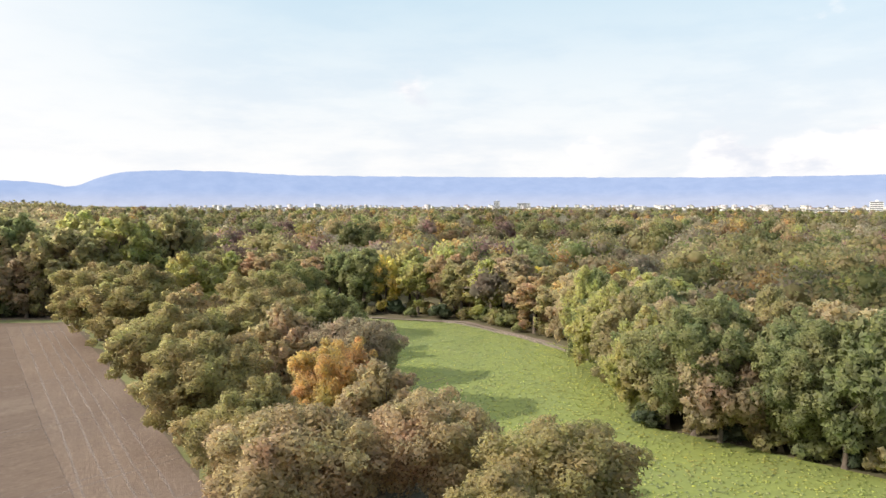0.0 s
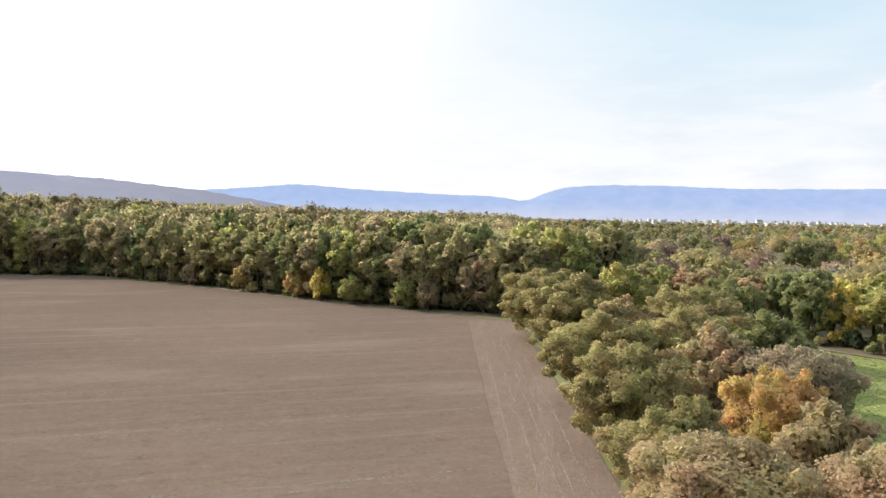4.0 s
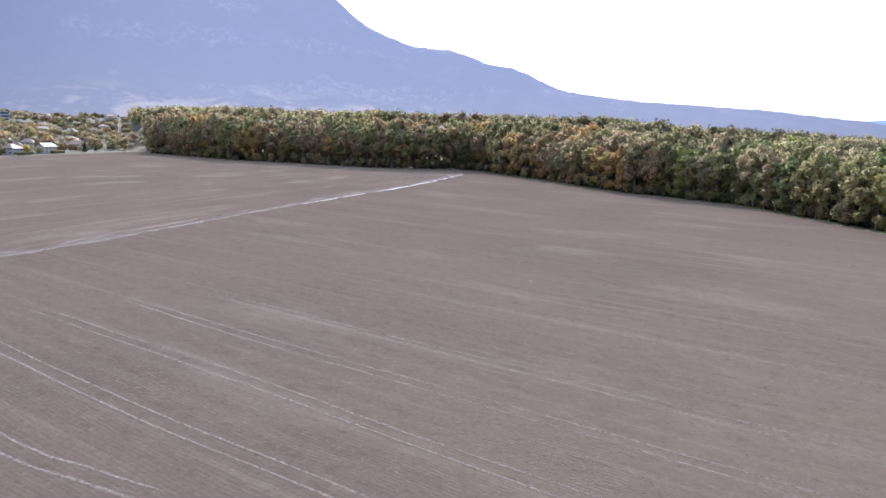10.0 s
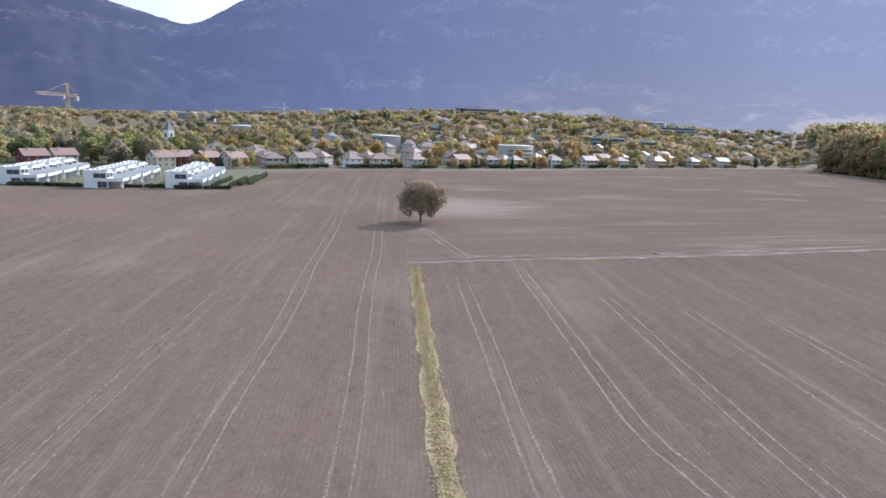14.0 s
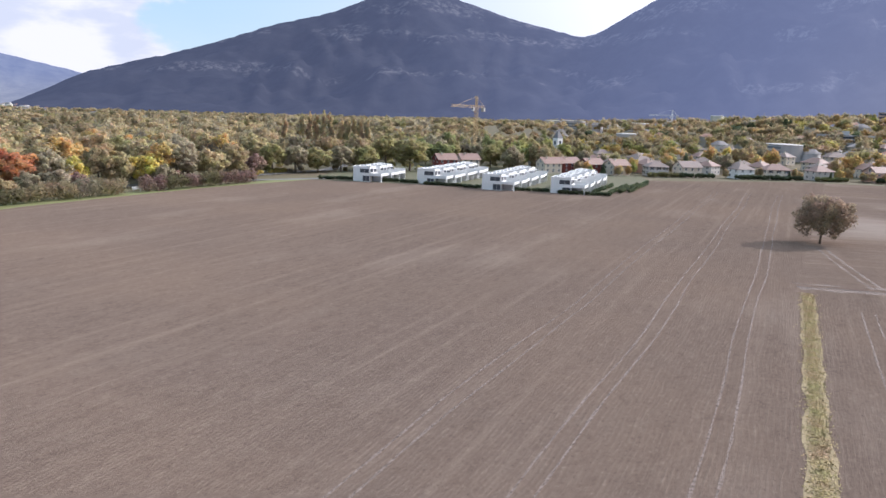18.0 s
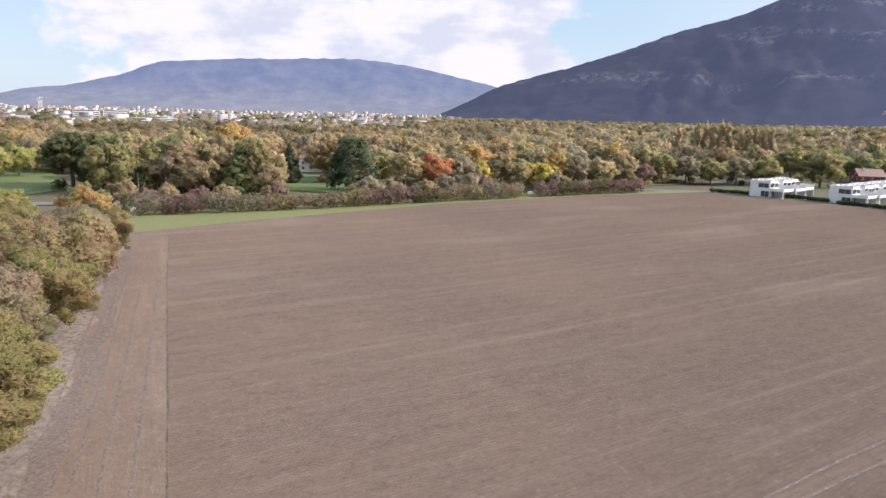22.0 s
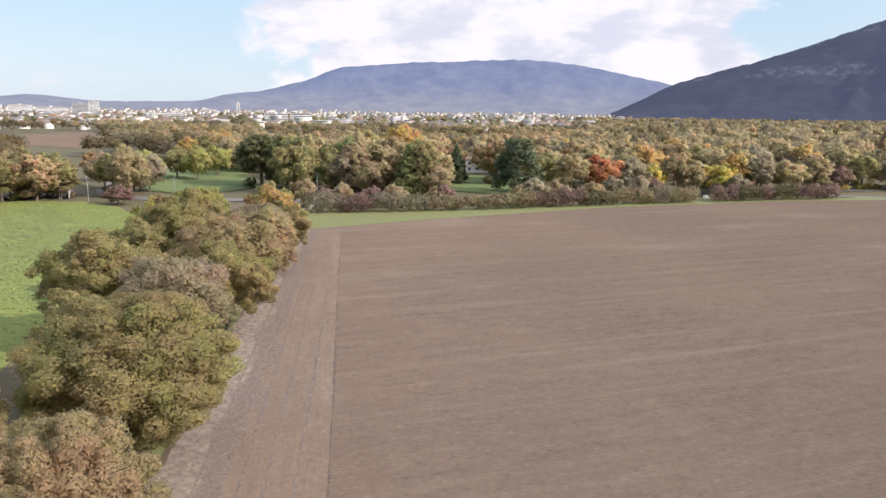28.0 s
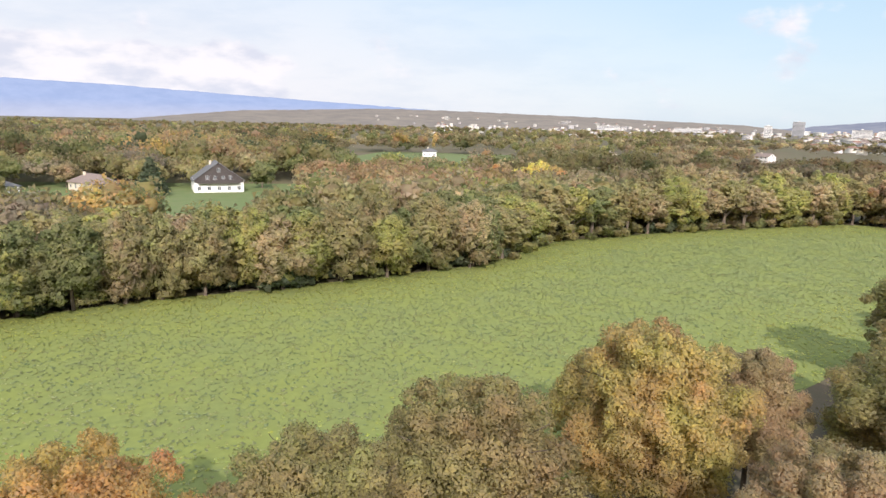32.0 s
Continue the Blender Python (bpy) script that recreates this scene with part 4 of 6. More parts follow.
def woods(label, seed, places, sizes, colours, leaves, leaf):
    """Far woods; the nearer trees get more and smaller leaf clumps."""
    near = np.hypot(places[:, 0], places[:, 1]) < 560
    if near.any():
        far_woods("near_woods", label, seed + 100, places[near], sizes[near], colours[near], 380 if seed != 69 else 520, 0.85 if seed != 69 else 0.7, 8)
    far_woods("far_woods", label, seed, places[~near], sizes[~near], colours[~near], leaves * 2, leaf * 0.44, 4)


def sector(seed, n, turn0, turn1, near, far, mix, low, high, wide, power=1.0, keep=None):
    """Places, sizes and tints of n trees between two bearings and two distances."""
    r = np.random.default_rng(seed)
    t = np.radians(r.uniform(turn0, turn1, n))
    d = near + (far - near) * r.random(n) ** power
    p = np.stack([-np.sin(t) * d, np.cos(t) * d, np.zeros(n)], 1)
    size = np.stack([r.uniform(low, high, n), r.uniform(wide * 0.8, wide * 1.25, n)], 1)
    # groves: neighbours share a tint, and some stand darker than others
    grove = np.array([noise.noise(Vector((x * 0.011 + seed, y * 0.011, 0.0))) for x, y, _ in p])
    shade = np.array([noise.noise(Vector((x * 0.007, y * 0.007 + seed, 4.0))) for x, y, _ in p])
    which = np.clip(((grove * 1.1 + 0.5) * len(mix) + r.normal(size=n) * 2.6).astype(int), 0, len(mix) - 1)
    c = np.array(mix)[which] * (r.uniform(0.95, 1.25, n) * np.clip(1.0 + shade * 1.1, 0.62, 1.25))[:, None]
    p[:, 2] = [lift(x, y) for x, y, _ in p]
    if keep is not None:
        ok = keep(p)
        p, size, c = p[ok], size[ok], c[ok]
    return p, size, c


def outside_field(p):
    """True where the wood may stand: well beyond the ploughland and the rows planted one by one."""
    ok = np.ones(len(p), bool)
    edge = np.array([(-90, 190)] + WOOD_EDGE, float)
    c = np.array((-220.0, 20.0))
    ang = np.arctan2(edge[:, 1] - c[1], edge[:, 0] - c[0])
    dist = np.hypot(edge[:, 0] - c[0], edge[:, 1] - c[1])
    o = np.argsort(np.unwrap(ang))
    a, d = np.unwrap(ang)[o], dist[o]
    q = np.arctan2(p[:, 1] - c[1], p[:, 0] - c[0])
    q = np.where(q < a[0] - 0.2, q + 2 * math.pi, q)
    ok &= np.hypot(p[:, 0] - c[0], p[:, 1] - c[1]) > np.interp(q, a, d) + 34
    return ok


def clear_of(*gaps):
    """Keeps woods out of clearings, each given by two bearings and two distances."""
    def keep(p):
        turn = np.degrees(np.arctan2(-p[:, 0], p[:, 1])) % 360
        d = np.hypot(p[:, 0], p[:, 1])
        ok = np.ones(len(p), bool)
        for t0, t1, d0, d1 in gaps:
            ok &= ~((turn > t0) & (turn < t1) & (d > d0) & (d < d1))
        return ok
    return keep


W1 = sector(51, 2300, 28, 108, 180, 1150, [OLIVE, SAND, BROWN, RUST, OLIVE, SAND], 20, 23.5, 8.4, 1.0, outside_field)
woods("broad green and brown oak wood reaching back to the hills", 61, *W1, 48, 2.6)
W2 = sector(52, 2300, -42, 32, 200, 1700, [OLIVE, BROWN, GREY, GREEN, OLIVE, RUST, GREY, PURPLE, LIME, GOLD, RUST, OLIVE, GREEN], 14, 21, 5.8, 1.0,
            lambda p: (p[:, 1] * 0.991 - p[:, 0] * 0.135 > 203) | (p[:, 0] * 0.991 + p[:, 1] * 0.135 > 85))
woods("mixed autumn woods rolling away to the town", 62, *W2, 48, 2.7)
W9 = sector(59, 480, 296, 359, 120, 330, [OLIVE, GREEN, LIME, OLIVE, BROWN, GOLD, GREEN, GREY], 12, 17, 5.6, 1.0,
            lambda p: (p[:, 0] * 0.654 + p[:, 1] * 0.755 > 134) & clear_of((285, 309, 165, 292))(p))
woods("mixed autumn trees behind the green field", 69, *W9, 90, 1.6)
W3 = sector(53, 2300, 252, 314, 150, 2200, [OLIVE, OLIVE, SAND, SAND, OLIVE, GREEN, BROWN, OLIVE, LIME, RUST], 11, 16, 5.8, 1.2,
            lambda p: (p[:, 0] > 160 - p[:, 1] * 0.9) & clear_of((285, 309, 165, 292), (267, 282, 340, 600), (251, 261, 470, 580), (236, 250, 480, 840))(p))
woods("patchwork of autumn woods beyond the tree belt", 63, *W3, 48, 2.6)
W8 = sector(58, 520, 266, 314, 320, 640, [RUST, OLIVE, BROWN, OLIVE, GOLD, GREEN, RUST, DARK, OLIVE], 16, 22, 6.6, 1.0, clear_of((264, 283, 300, 610)))
woods("rust-coloured and green woods behind the chalet", 68, *W8, 60, 2.4)
W4 = sector(54, 1500, 163, 200, 340, 2300, [BROWN, TAN, GREY, SAND, TAN, SAND, OLIVE, TAN, GREY], 12, 17, 6.8, 1.0, clear_of((163, 170.5, 300, 430)))
woods("brown and olive woods at the foot of the mountain", 64, *W4, 44, 3.0)
W6 = sector(56, 1150, 198, 256, 330, 980, [BROWN, TAN, GREY, SAND, BROWN, SAND, OLIVE, TAN, RUST], 10, 15, 6.4, 1.0,
            clear_of((236, 250, 480, 840), (236.8, 241.6, 300, 840), (229, 238, 300, 420)))
woods("brown and olive woods between the fields and the town", 66, *W6, 52, 2.8)
W7 = sector(57, 1100, 196, 258, 980, 3700, [BROWN, OLIVE, GREY, GREY, GREEN, OLIVE], 6, 11, 8.0, 1.0)
woods("street trees and groves in the town", 67, *W7, 36, 3.4)
W10 = sector(60, 520, 103, 122, 600, 1050, [BROWN, TAN, GOLD, RUST, OLIVE, SAND, GREY], 8, 14, 5.4, 1.0,
             lambda p: np.array([math.hypot(x, y) > village_start(x, y) + 45 for x, y, _ in p]))
woods("autumn garden trees at the western end of the village", 70, *W10, 70, 2.2)
W5 = sector(55, 1500, 104, 166, 560, 1900, [BROWN, TAN, GREY, TAN, OLIVE, SAND, RUST], 10, 16, 5.4, 1.3,
            lambda p: np.array([math.hypot(x, y) > village_start(x, y) + 60 for x, y, _ in p]))
woods("garden trees and woods behind the village", 65, *W5, 50, 2.4)



# ---- field details ----
ROW = Vector((0.65, 0.76)).normalized()
SIDE = Vector((-ROW.y, ROW.x))
rng = np.random.default_rng(77)


def wheel_track(offset, s0, s1, material=TRACK, width=0.34, gauge=1.9, z=0.012):
    """Two wheel ruts along the drill rows, offset metres to the side of the origin."""
    root = new("wheel_track")
    for side in (-0.5, 0.5):
        verts, faces = [], []
        steps = max(2, int((s1 - s0) / 2.2))
        for i in range(steps + 1):
            s = s0 + (s1 - s0) * i / steps
            o = offset + side * gauge + 0.9 * noise.noise(Vector((s * 0.022, offset, 0))) + 0.25 * noise.noise(Vector((s * 0.06, offset, side)))
            w = width * (0.55 + 0.9 * rng.random())
            for e in (-w / 2, w / 2):
                p = ROW * s + SIDE * (o + e)
                verts.append((p.x, p.y, z))
            if i:
                k = 2 * i
                faces.append((k - 2, k, k + 1, k - 1))
        rut = put("rut", mesh_np("rut", verts, faces, material), root)
    return tagged(root, "pale double wheel track along the drill rows", "wheel track", "wheel tracks", "structure")


# s counts along the rows, to the north-east; the ditch and the verge end them
for offset, s0, s1 in ((-0.4, -330, -15), (-12.4, -330, 5), (-25.2, -320, 10),
                       (16.2, -128, 55), (40, -116, 70), (52, -110, 70), (64, -104, 80), (76, -98, 90), (100, -84, 95),
                       (124, -70, 105), (148, -55, 115), (172, -42, 125), (196, -30, 130), (230, -10, 140)):
    wheel_track(offset, s0, s1, width=0.26)
# one track that swings out of line on its way to the ditch
SWING = [(-113.2, -87.3), (-94.9, -66.5), (-81.1, -51.1), (-69.9, -38.6), (-62.7, -30.4), (-59.7, -26.0), (-57.9, -22.4), (-53.7, -15.2)]
for side in (-0.95, 0.95):
    line = []
    for i, p in enumerate(SWING):
        d = (Vector(SWING[min(i + 1, len(SWING) - 1)]) - Vector(SWING[max(i - 1, 0)])).normalized()
        line.append((p[0] - d.y * side, p[1] + d.x * side))
    band("wheel_track", line, 0.34, 0.016, TRACK, "pale wheel track that bends across the drill rows", "wheel track", rng, 0.08)
for side in (-1.1, 1.1):
    band("wheel_track", [(-133 + side, -138), (-121 + side, -118), (-111 + side, -100)], 0.5, 0.017, TRACK, "pale wheel track from the lone tree to the ditch", "wheel track", rng, 0.2)
# headland beside the hedgerow, paler and drilled the other way
FURROW = [(-103.3, 165.6), (-52.9, 91.7), (-32.8, 63.2), (-3.9, 13.6), (29, -39), (52, -68), (76, -98), (101, -130)]
sheet("headland", HEDGE_EDGE[:4] + FURROW[3::-1], 0.006, SOIL_PALE_NORTH, "pale stubbly headland beside the hedgerow", "field")
sheet("headland", HEDGE_EDGE[3:] + FURROW[:2:-1], 0.006, SOIL_PALE, "pale stubbly headland beside the hedgerow", "field")
for gap in (3.2, 5.2, 6.6, 8.6, 11.0):
    line = []
    for i, (x, y) in enumerate(HEDGE_EDGE):
        a, b = Vector(HEDGE_EDGE[max(i - 1, 0)]), Vector(HEDGE_EDGE[min(i + 1, len(HEDGE_EDGE) - 1)])
        d = (b - a).normalized()
        line.append((x + d.y * gap, y - d.x * gap))
    band("wheel_track", line[:-1], 0.30, 0.014, TRACK, "pale wheel track on the headland beside the hedgerow", "wheel track", rng, 0.06)
band("furrow", FURROW, 0.16, 0.013,
     worn("dark_furrow", (0.150, 0.113, 0.096), (0.17, 0.128, 0.108), 0.38, 0.60, 1.2), "dark furrow between headland and ploughland", "furrow", rng, 0.1)
margin = []
for i, (x, y) in enumerate(HEDGE_EDGE[2:]):
    d = (Vector(HEDGE_EDGE[min(i + 3, len(HEDGE_EDGE) - 1)]) - Vector(HEDGE_EDGE[i + 1])).normalized()
    margin.append((x + d.y * 4.6, y - d.x * 4.6))
band("dusty_margin", margin, 2.4, 0.0115, TRACK, "thin dust on the headland beside the hedgerow", "ground", rng, 0.9)
# dry, dusty margin that runs along the foot of the hedgerow
for gap, wide in ((0.8, 2.6), (2.6, 2.4)):
    line = []
    for i, (x, y) in enumerate(HEDGE_EDGE[2:]):
        a, b = Vector(HEDGE_EDGE[i + 1]), Vector(HEDGE_EDGE[min(i + 3, len(HEDGE_EDGE) - 1)])
        d = (b - a).normalized()
        line.append((x + d.y * gap, y - d.x * gap))
    band("dusty_margin", line, wide, 0.0078 + gap * 0.0006, DUST, "pale dusty margin of the field beside the hedgerow", "ground", rng, 0.6)
DITCH = [(-97, -104), (-130, -88), (-166, -69), (-262, -29), (-363, 19), (-470, 60)]
band("ditch_edge", [(x + 0.5, y + 1.1) for x, y in DITCH], 1.8, 0.014, TRACK, "pale trampled edge of the ditch", "ditch", rng, 1.0)
band("ditch_edge", [(x - 1.2, y - 2.8) for x, y in DITCH], 0.8, 0.015, TRACK, "pale trampled edge of the ditch", "ditch", rng, 1.0)
# flat dark strip: the shade of the ditch is painted, no hollow is built
band("ditch_bank", DITCH, 0.9, 0.018, plain("shaded_ditch_soil", (0.085, 0.062, 0.052), (0.14, 0.105, 0.088), 0.95, 3.0, 0.08, fine=0.4),
     "dark strip painted as the shade in a shallow ditch across the field", "ditch", rng, 0.5)
for k in range(46):
    # short broken streaks of pale subsoil, more of them in the middle of the ditch
    s = min(0.98, max(0.02, rng.normal(0.68, 0.20)))
    x, y = np.interp(s, [0, 0.2, 0.65, 1], [p[0] for p in DITCH[2:]]), np.interp(s, [0, 0.2, 0.65, 1], [p[1] for p in DITCH[2:]])
    o, l = rng.normal(2.2, 0.7), rng.uniform(4, 16)
    band("chalk_streak", [(x + 0.4 * o, y + 0.9 * o), (x - 0.5 * l + 0.4 * o, y + 0.21 * l + 0.9 * o + 0.4), (x - 0.92 * l + 0.4 * o, y + 0.4 * l + 0.9 * o)], rng.uniform(0.6, 1.3), 0.022 + 0.0005 * k, CHALK,
         "broken white streak of chalky subsoil along the ditch", "ditch", rng, 0.16)
STRIP = [(-95, -99), (-66, -65), (-38.5, -32.5), (-20, -11)]
band("grass_strip", STRIP, 2.3, 0.03, worn("strip_grass", (0.33, 0.258, 0.145), (0.265, 0.21, 0.115), 0.30, 0.46, 0.7), "narrow strip of dry yellow-green grass in the ploughed field", "grass", rng, 0.35)


def tufts(name, label, places, leaf, high, colours, seed):
    """Many small grass tufts or crop plants: one mesh of thin blades."""
    r = np.random.default_rng(seed)
    n, k = len(places), 4
    p = np.repeat(places, k, axis=0)
    w = r.uniform(0, 2 * math.pi, len(p))
    out = np.stack([np.cos(w), np.sin(w), np.zeros(len(p))], 1)
    side = np.stack([-np.sin(w), np.cos(w), np.zeros(len(p))], 1)
    s = (leaf * r.uniform(0.6, 1.4, len(p)))[:, None]
    h = (high * r.uniform(0.5, 1.4, len(p)))[:, None]
    tip = p + out * s + np.array((0, 0, 1.0)) * h
    mid = p + out * s * 0.55 + np.array((0, 0, 1.0)) * h * 0.8
    v = np.stack([p, mid - side * s * 0.42, tip, mid + side * s * 0.42], 1).reshape(-1, 3)
    soft = out * 0.35 + np.array((0, 0, 0.9))
    me = mesh_np(name, v, np.arange(len(v)).reshape(-1, 4), CROP_LEAF, normals=np.repeat(soft / np.linalg.norm(soft, axis=1)[:, None], 4, axis=0))
    c = np.array(colours)[r.integers(len(colours), size=n)] * r.uniform(0.70, 0.94, (n, 1))
    tint = np.ones((len(v), 4), np.float32)
    tint[:, :3] = np.repeat(c, k * 4, axis=0)
    me.attributes.new("tint", "FLOAT_COLOR", "POINT").data.foreach_set("color", tint.ravel())
    return tagged(put(name, me), label, "plants", kind="stuff")


def inside(points, outline):
    """Which points lie inside an outline."""
    x, y = points[:, 0], points[:, 1]
    ok = np.zeros(len(points), bool)
    for (x0, y0), (x1, y1) in zip(outline, outline[1:] + outline[:1]):
        cross = ((y0 > y) != (y1 > y)) & (x < (x1 - x0) * (y - y0) / ((y1 - y0) or 1e-9) + x0)
        ok ^= cross
    return ok


GREEN_FIELD = [(-23.4, 179.5), (6.1, 170.4)] + GREEN_EDGE + GREEN_HEDGE
spots = np.stack([rng.uniform(-45, 215, 165000), rng.uniform(-125, 182, 165000), np.zeros(165000)], 1)
spots = spots[inside(spots, GREEN_FIELD)]
# a worn path runs between the crop and the trees
PATH = [(2.0, 173.0), (5.7, 170.6), (12.4, 161.0), (19.9, 150.9), (25.6, 139.5), (29.0, 130.0)]
band("field_path", PATH, 1.7, 0.02, DUST, "narrow worn dirt path between the green crop and the trees", "path", rng, 0.5)
walked = np.array(PATH)
walked = np.concatenate([walked[:-1] + (walked[1:] - walked[:-1]) * f for f in np.linspace(0, 1, 12)])
spots = spots[np.array([np.min(np.hypot(walked[:, 0] - x, walked[:, 1] - y)) > 1.0 for x, y, _ in spots])]
# yellower along the edges, bluer in the middle of the field
line = np.array(GREEN_EDGE + GREEN_HEDGE, float)
line = np.concatenate([line[:-1] + (line[1:] - line[:-1]) * f for f in np.linspace(0, 1, 8)])
edge = np.array([np.min(np.hypot(line[:, 0] - x, line[:, 1] - y)) for x, y, _ in spots]) + rng.normal(0, 4, len(spots))
tufts("crop_plants", "dense yellow-green cover crop along the field edges", spots[edge < 15], 0.24, 0.085, [(0.41, 0.425, 0.090), (0.36, 0.38, 0.095), (0.44, 0.45, 0.10), (0.28, 0.315, 0.085)], 4)
tufts("crop_plants", "dense low leafy blue-green cover crop", spots[edge >= 15], 0.24, 0.085, [(0.285, 0.315, 0.135), (0.25, 0.285, 0.135), (0.32, 0.34, 0.13), (0.20, 0.24, 0.11)], 5)
s = rng.random(11000)
spots = np.stack([np.interp(s, [0, 0.43, 0.82, 1], [p[0] for p in STRIP]), np.interp(s, [0, 0.43, 0.82, 1], [p[1] for p in STRIP]), np.zeros(11000)], 1)
off = rng.normal(0, 0.55, 11000)
spots[:, 0] += SIDE.x * off
spots[:, 1] += SIDE.y * off
tufts("grass_tufts", "dry yellowish grass tufts on the strip", spots, 0.11, 0.10, [(0.38, 0.29, 0.15), (0.35, 0.27, 0.14), (0.32, 0.25, 0.13), (0.40, 0.31, 0.18), (0.29, 0.235, 0.115)], 4)

# grass verges
band("grass_verge", [(x + 1.6, y + 1.0) for x, y in HEDGE_EDGE], 2.2, 0.02, GRASS, "green grass margin under the hedgerow", "grass", rng, 0.8)
band("field_path", [(-93, 173)] + [(x, y - 5.2) for x, y in WOOD_EDGE[1:6]], 0.9, 0.018, DUST, "pale worn line along the edge of the wood", "path", rng, 0.4)
band("grass_verge", [(-90, 175)] + [(x, y - 2.6) for x, y in WOOD_EDGE[1:7]], 4.4, 0.02, GRASS, "thin green grass margin along the wood", "grass", rng, 0.7)
sheet("grass_verge", [(113, -127), (94, -163), (63, -213), (20, -264), (-21, -300), (-10, -301), (24, -269), (68, -221), (105, -179), (132, -152)], 0.02, GRASS,
      "mown green verge between the field and the roadside hedge", "grass")
band("field_path", [(-24.7, 181.3), (6.8, 172.5), (29.6, 138.3)], 1.5, 0.015, PALE_SOIL, "pale worn path along the trees", "path", rng, 0.5)

# ---- roads, lawns and meadows ----
ROAD = [(420, -300), (300, -216), (250, -175), (224, -152), (206, -141), (186, -146), (150, -170), (110, -200), (70, -243), (30, -288), (0, -322), (-30, -350), (-60, -420)]
band("road", ROAD, 7.0, 0.02, ASPHALT, "grey asphalt country road behind the hedge", "road")
band("road", [(30, -288), (-10, -300), (-45, -312)], 5.0, 0.024, ASPHALT, "pale lane to the white houses", "road")
sheet("lawn", [(186, -160), (190, -192), (250, -240), (282, -214), (214, -158)], 0.0, LAWN, "green park lawn with long tree shadows", "lawn")
sheet("lawn", [(98, -226), (132, -222), (150, -282), (120, -292), (92, -250)], 0.0, LAWN, "green garden lawn before a white house", "lawn")
sheet("meadow", [(150, 60), (178, 20), (300, 70), (270, 190), (190, 190)], -0.1, LAWN, "sloping garden meadow round the houses", "meadow")
sheet("meadow", [(330, -8), (480, -40), (620, -20), (620, 95), (440, 110), (330, 70)], -0.1, LAWN, "green meadow among woods", "meadow")
sheet("ploughed_field", [(445, -290), (510, -282), (700, -385), (735, -475), (560, -375)], -0.08, SOIL, "distant brown ploughed field", "field")


# ---- houses ----
def two_tone(name, verts_a, mat_a, verts_b, mat_b):
    """A mesh of boxes in two materials."""
    bm = bmesh.new()
    for b in verts_a:
        block(*b, bm=bm)
    n = len(bm.faces)
    for b in verts_b:
        block(*b, bm=bm)
    bm.faces.ensure_lookup_table()
    for f in bm.faces[n:]:
        f.material_index = 1
    me = from_bm(name, bm, mat_a)
    me.materials.append(mat_b)
    return me


def framed(name, w, h, frame, glass, rim=0.09, split=True, low=None):
    """A frame with sunk panes in one piece; it faces -y in its own frame and stands 6 cm proud."""
    z0 = -h / 2 if low is None else low
    bm = block(-w / 2, -0.06, z0, w / 2, 0.06, z0 + h)
    if split:
        bmesh.ops.bisect_plane(bm, geom=bm.verts[:] + bm.edges[:] + bm.faces[:], plane_co=(0, 0, 0), plane_no=(1, 0, 0))
    front = [f for f in bm.faces if f.normal.y < -0.9]
    bmesh.ops.inset_individual(bm, faces=front, thickness=rim, depth=-0.05)
    for f in front:
        f.material_index = 1
    me = from_bm(name, bm, frame)
    me.materials.append(glass)
    return me


def tray(name, outline, z0, z1, rim, sunk, wall, floor):
    """A flat-topped body with a raised rim round a sunk floor."""
    bm = bmesh.new()
    low = [bm.verts.new((x, y, z0)) for x, y in outline]
    top = [bm.verts.new((x, y, z1)) for x, y in outline]
    k = len(outline)
    for i in range(k):
        bm.faces.new((low[i], low[(i + 1) % k], top[(i + 1) % k], top[i]))
    bm.faces.new(low[::-1])
    lid = bm.faces.new(top)
    bm.normal_update()
    if rim:
        bmesh.ops.inset_individual(bm, faces=[lid], thickness=rim, depth=-sunk)
        lid.material_index = 1
    me = from_bm(name, bm, wall)
    me.materials.append(floor)
    return me


WINDOW = framed("window", 1.24, 1.44, TRIM_WHITE, PANE)
DOOR = framed("door", 1.3, 2.2, TRIM_WHITE, DARK_WOOD, 0.12, False, 0.0)
SHUTTER = framed("shutter", 0.54, 1.44, plain("shutter_paint", (0.17, 0.10, 0.07), None, 0.7, 1.0), DARK_WOOD, 0.05, False)
CHIMNEY = tray("chimney", [(-0.4, -0.4), (0.4, -0.4), (0.4, 0.4), (-0.4, 0.4)], -1.2, 1.15, 0.14, 0.25, CREAM_WALL, DARK_WOOD)


def wall_mesh(w, d, h, rise, gable, material):
    bm = bmesh.new()
    x, y = w / 2, d / 2
    low = [bm.verts.new(p) for p in ((-x, -y, -0.3), (x, -y, -0.3), (x, y, -0.3), (-x, y, -0.3))]
    top = [bm.verts.new(p) for p in ((-x, -y, h), (x, -y, h), (x, y, h), (-x, y, h))]
    if gable:
        a, b = bm.verts.new((-x, 0, h + rise)), bm.verts.new((x, 0, h + rise))
        bm.faces.new((low[0], low[1], top[1], top[0]))
        bm.faces.new((low[2], low[3], top[3], top[2]))
        bm.faces.new((low[1], low[2], top[2], b, top[1]))
        bm.faces.new((low[3], low[0], top[0], a, top[3]))
        bm.faces.new((top[0], top[1], b, a))
        bm.faces.new((top[2], top[3], a, b))
    else:
        for i in range(4):
            j = (i + 1) % 4
            bm.faces.new((low[i], low[j], top[j], top[i]))
        bm.faces.new(top)
    return from_bm("wall", bm, material)


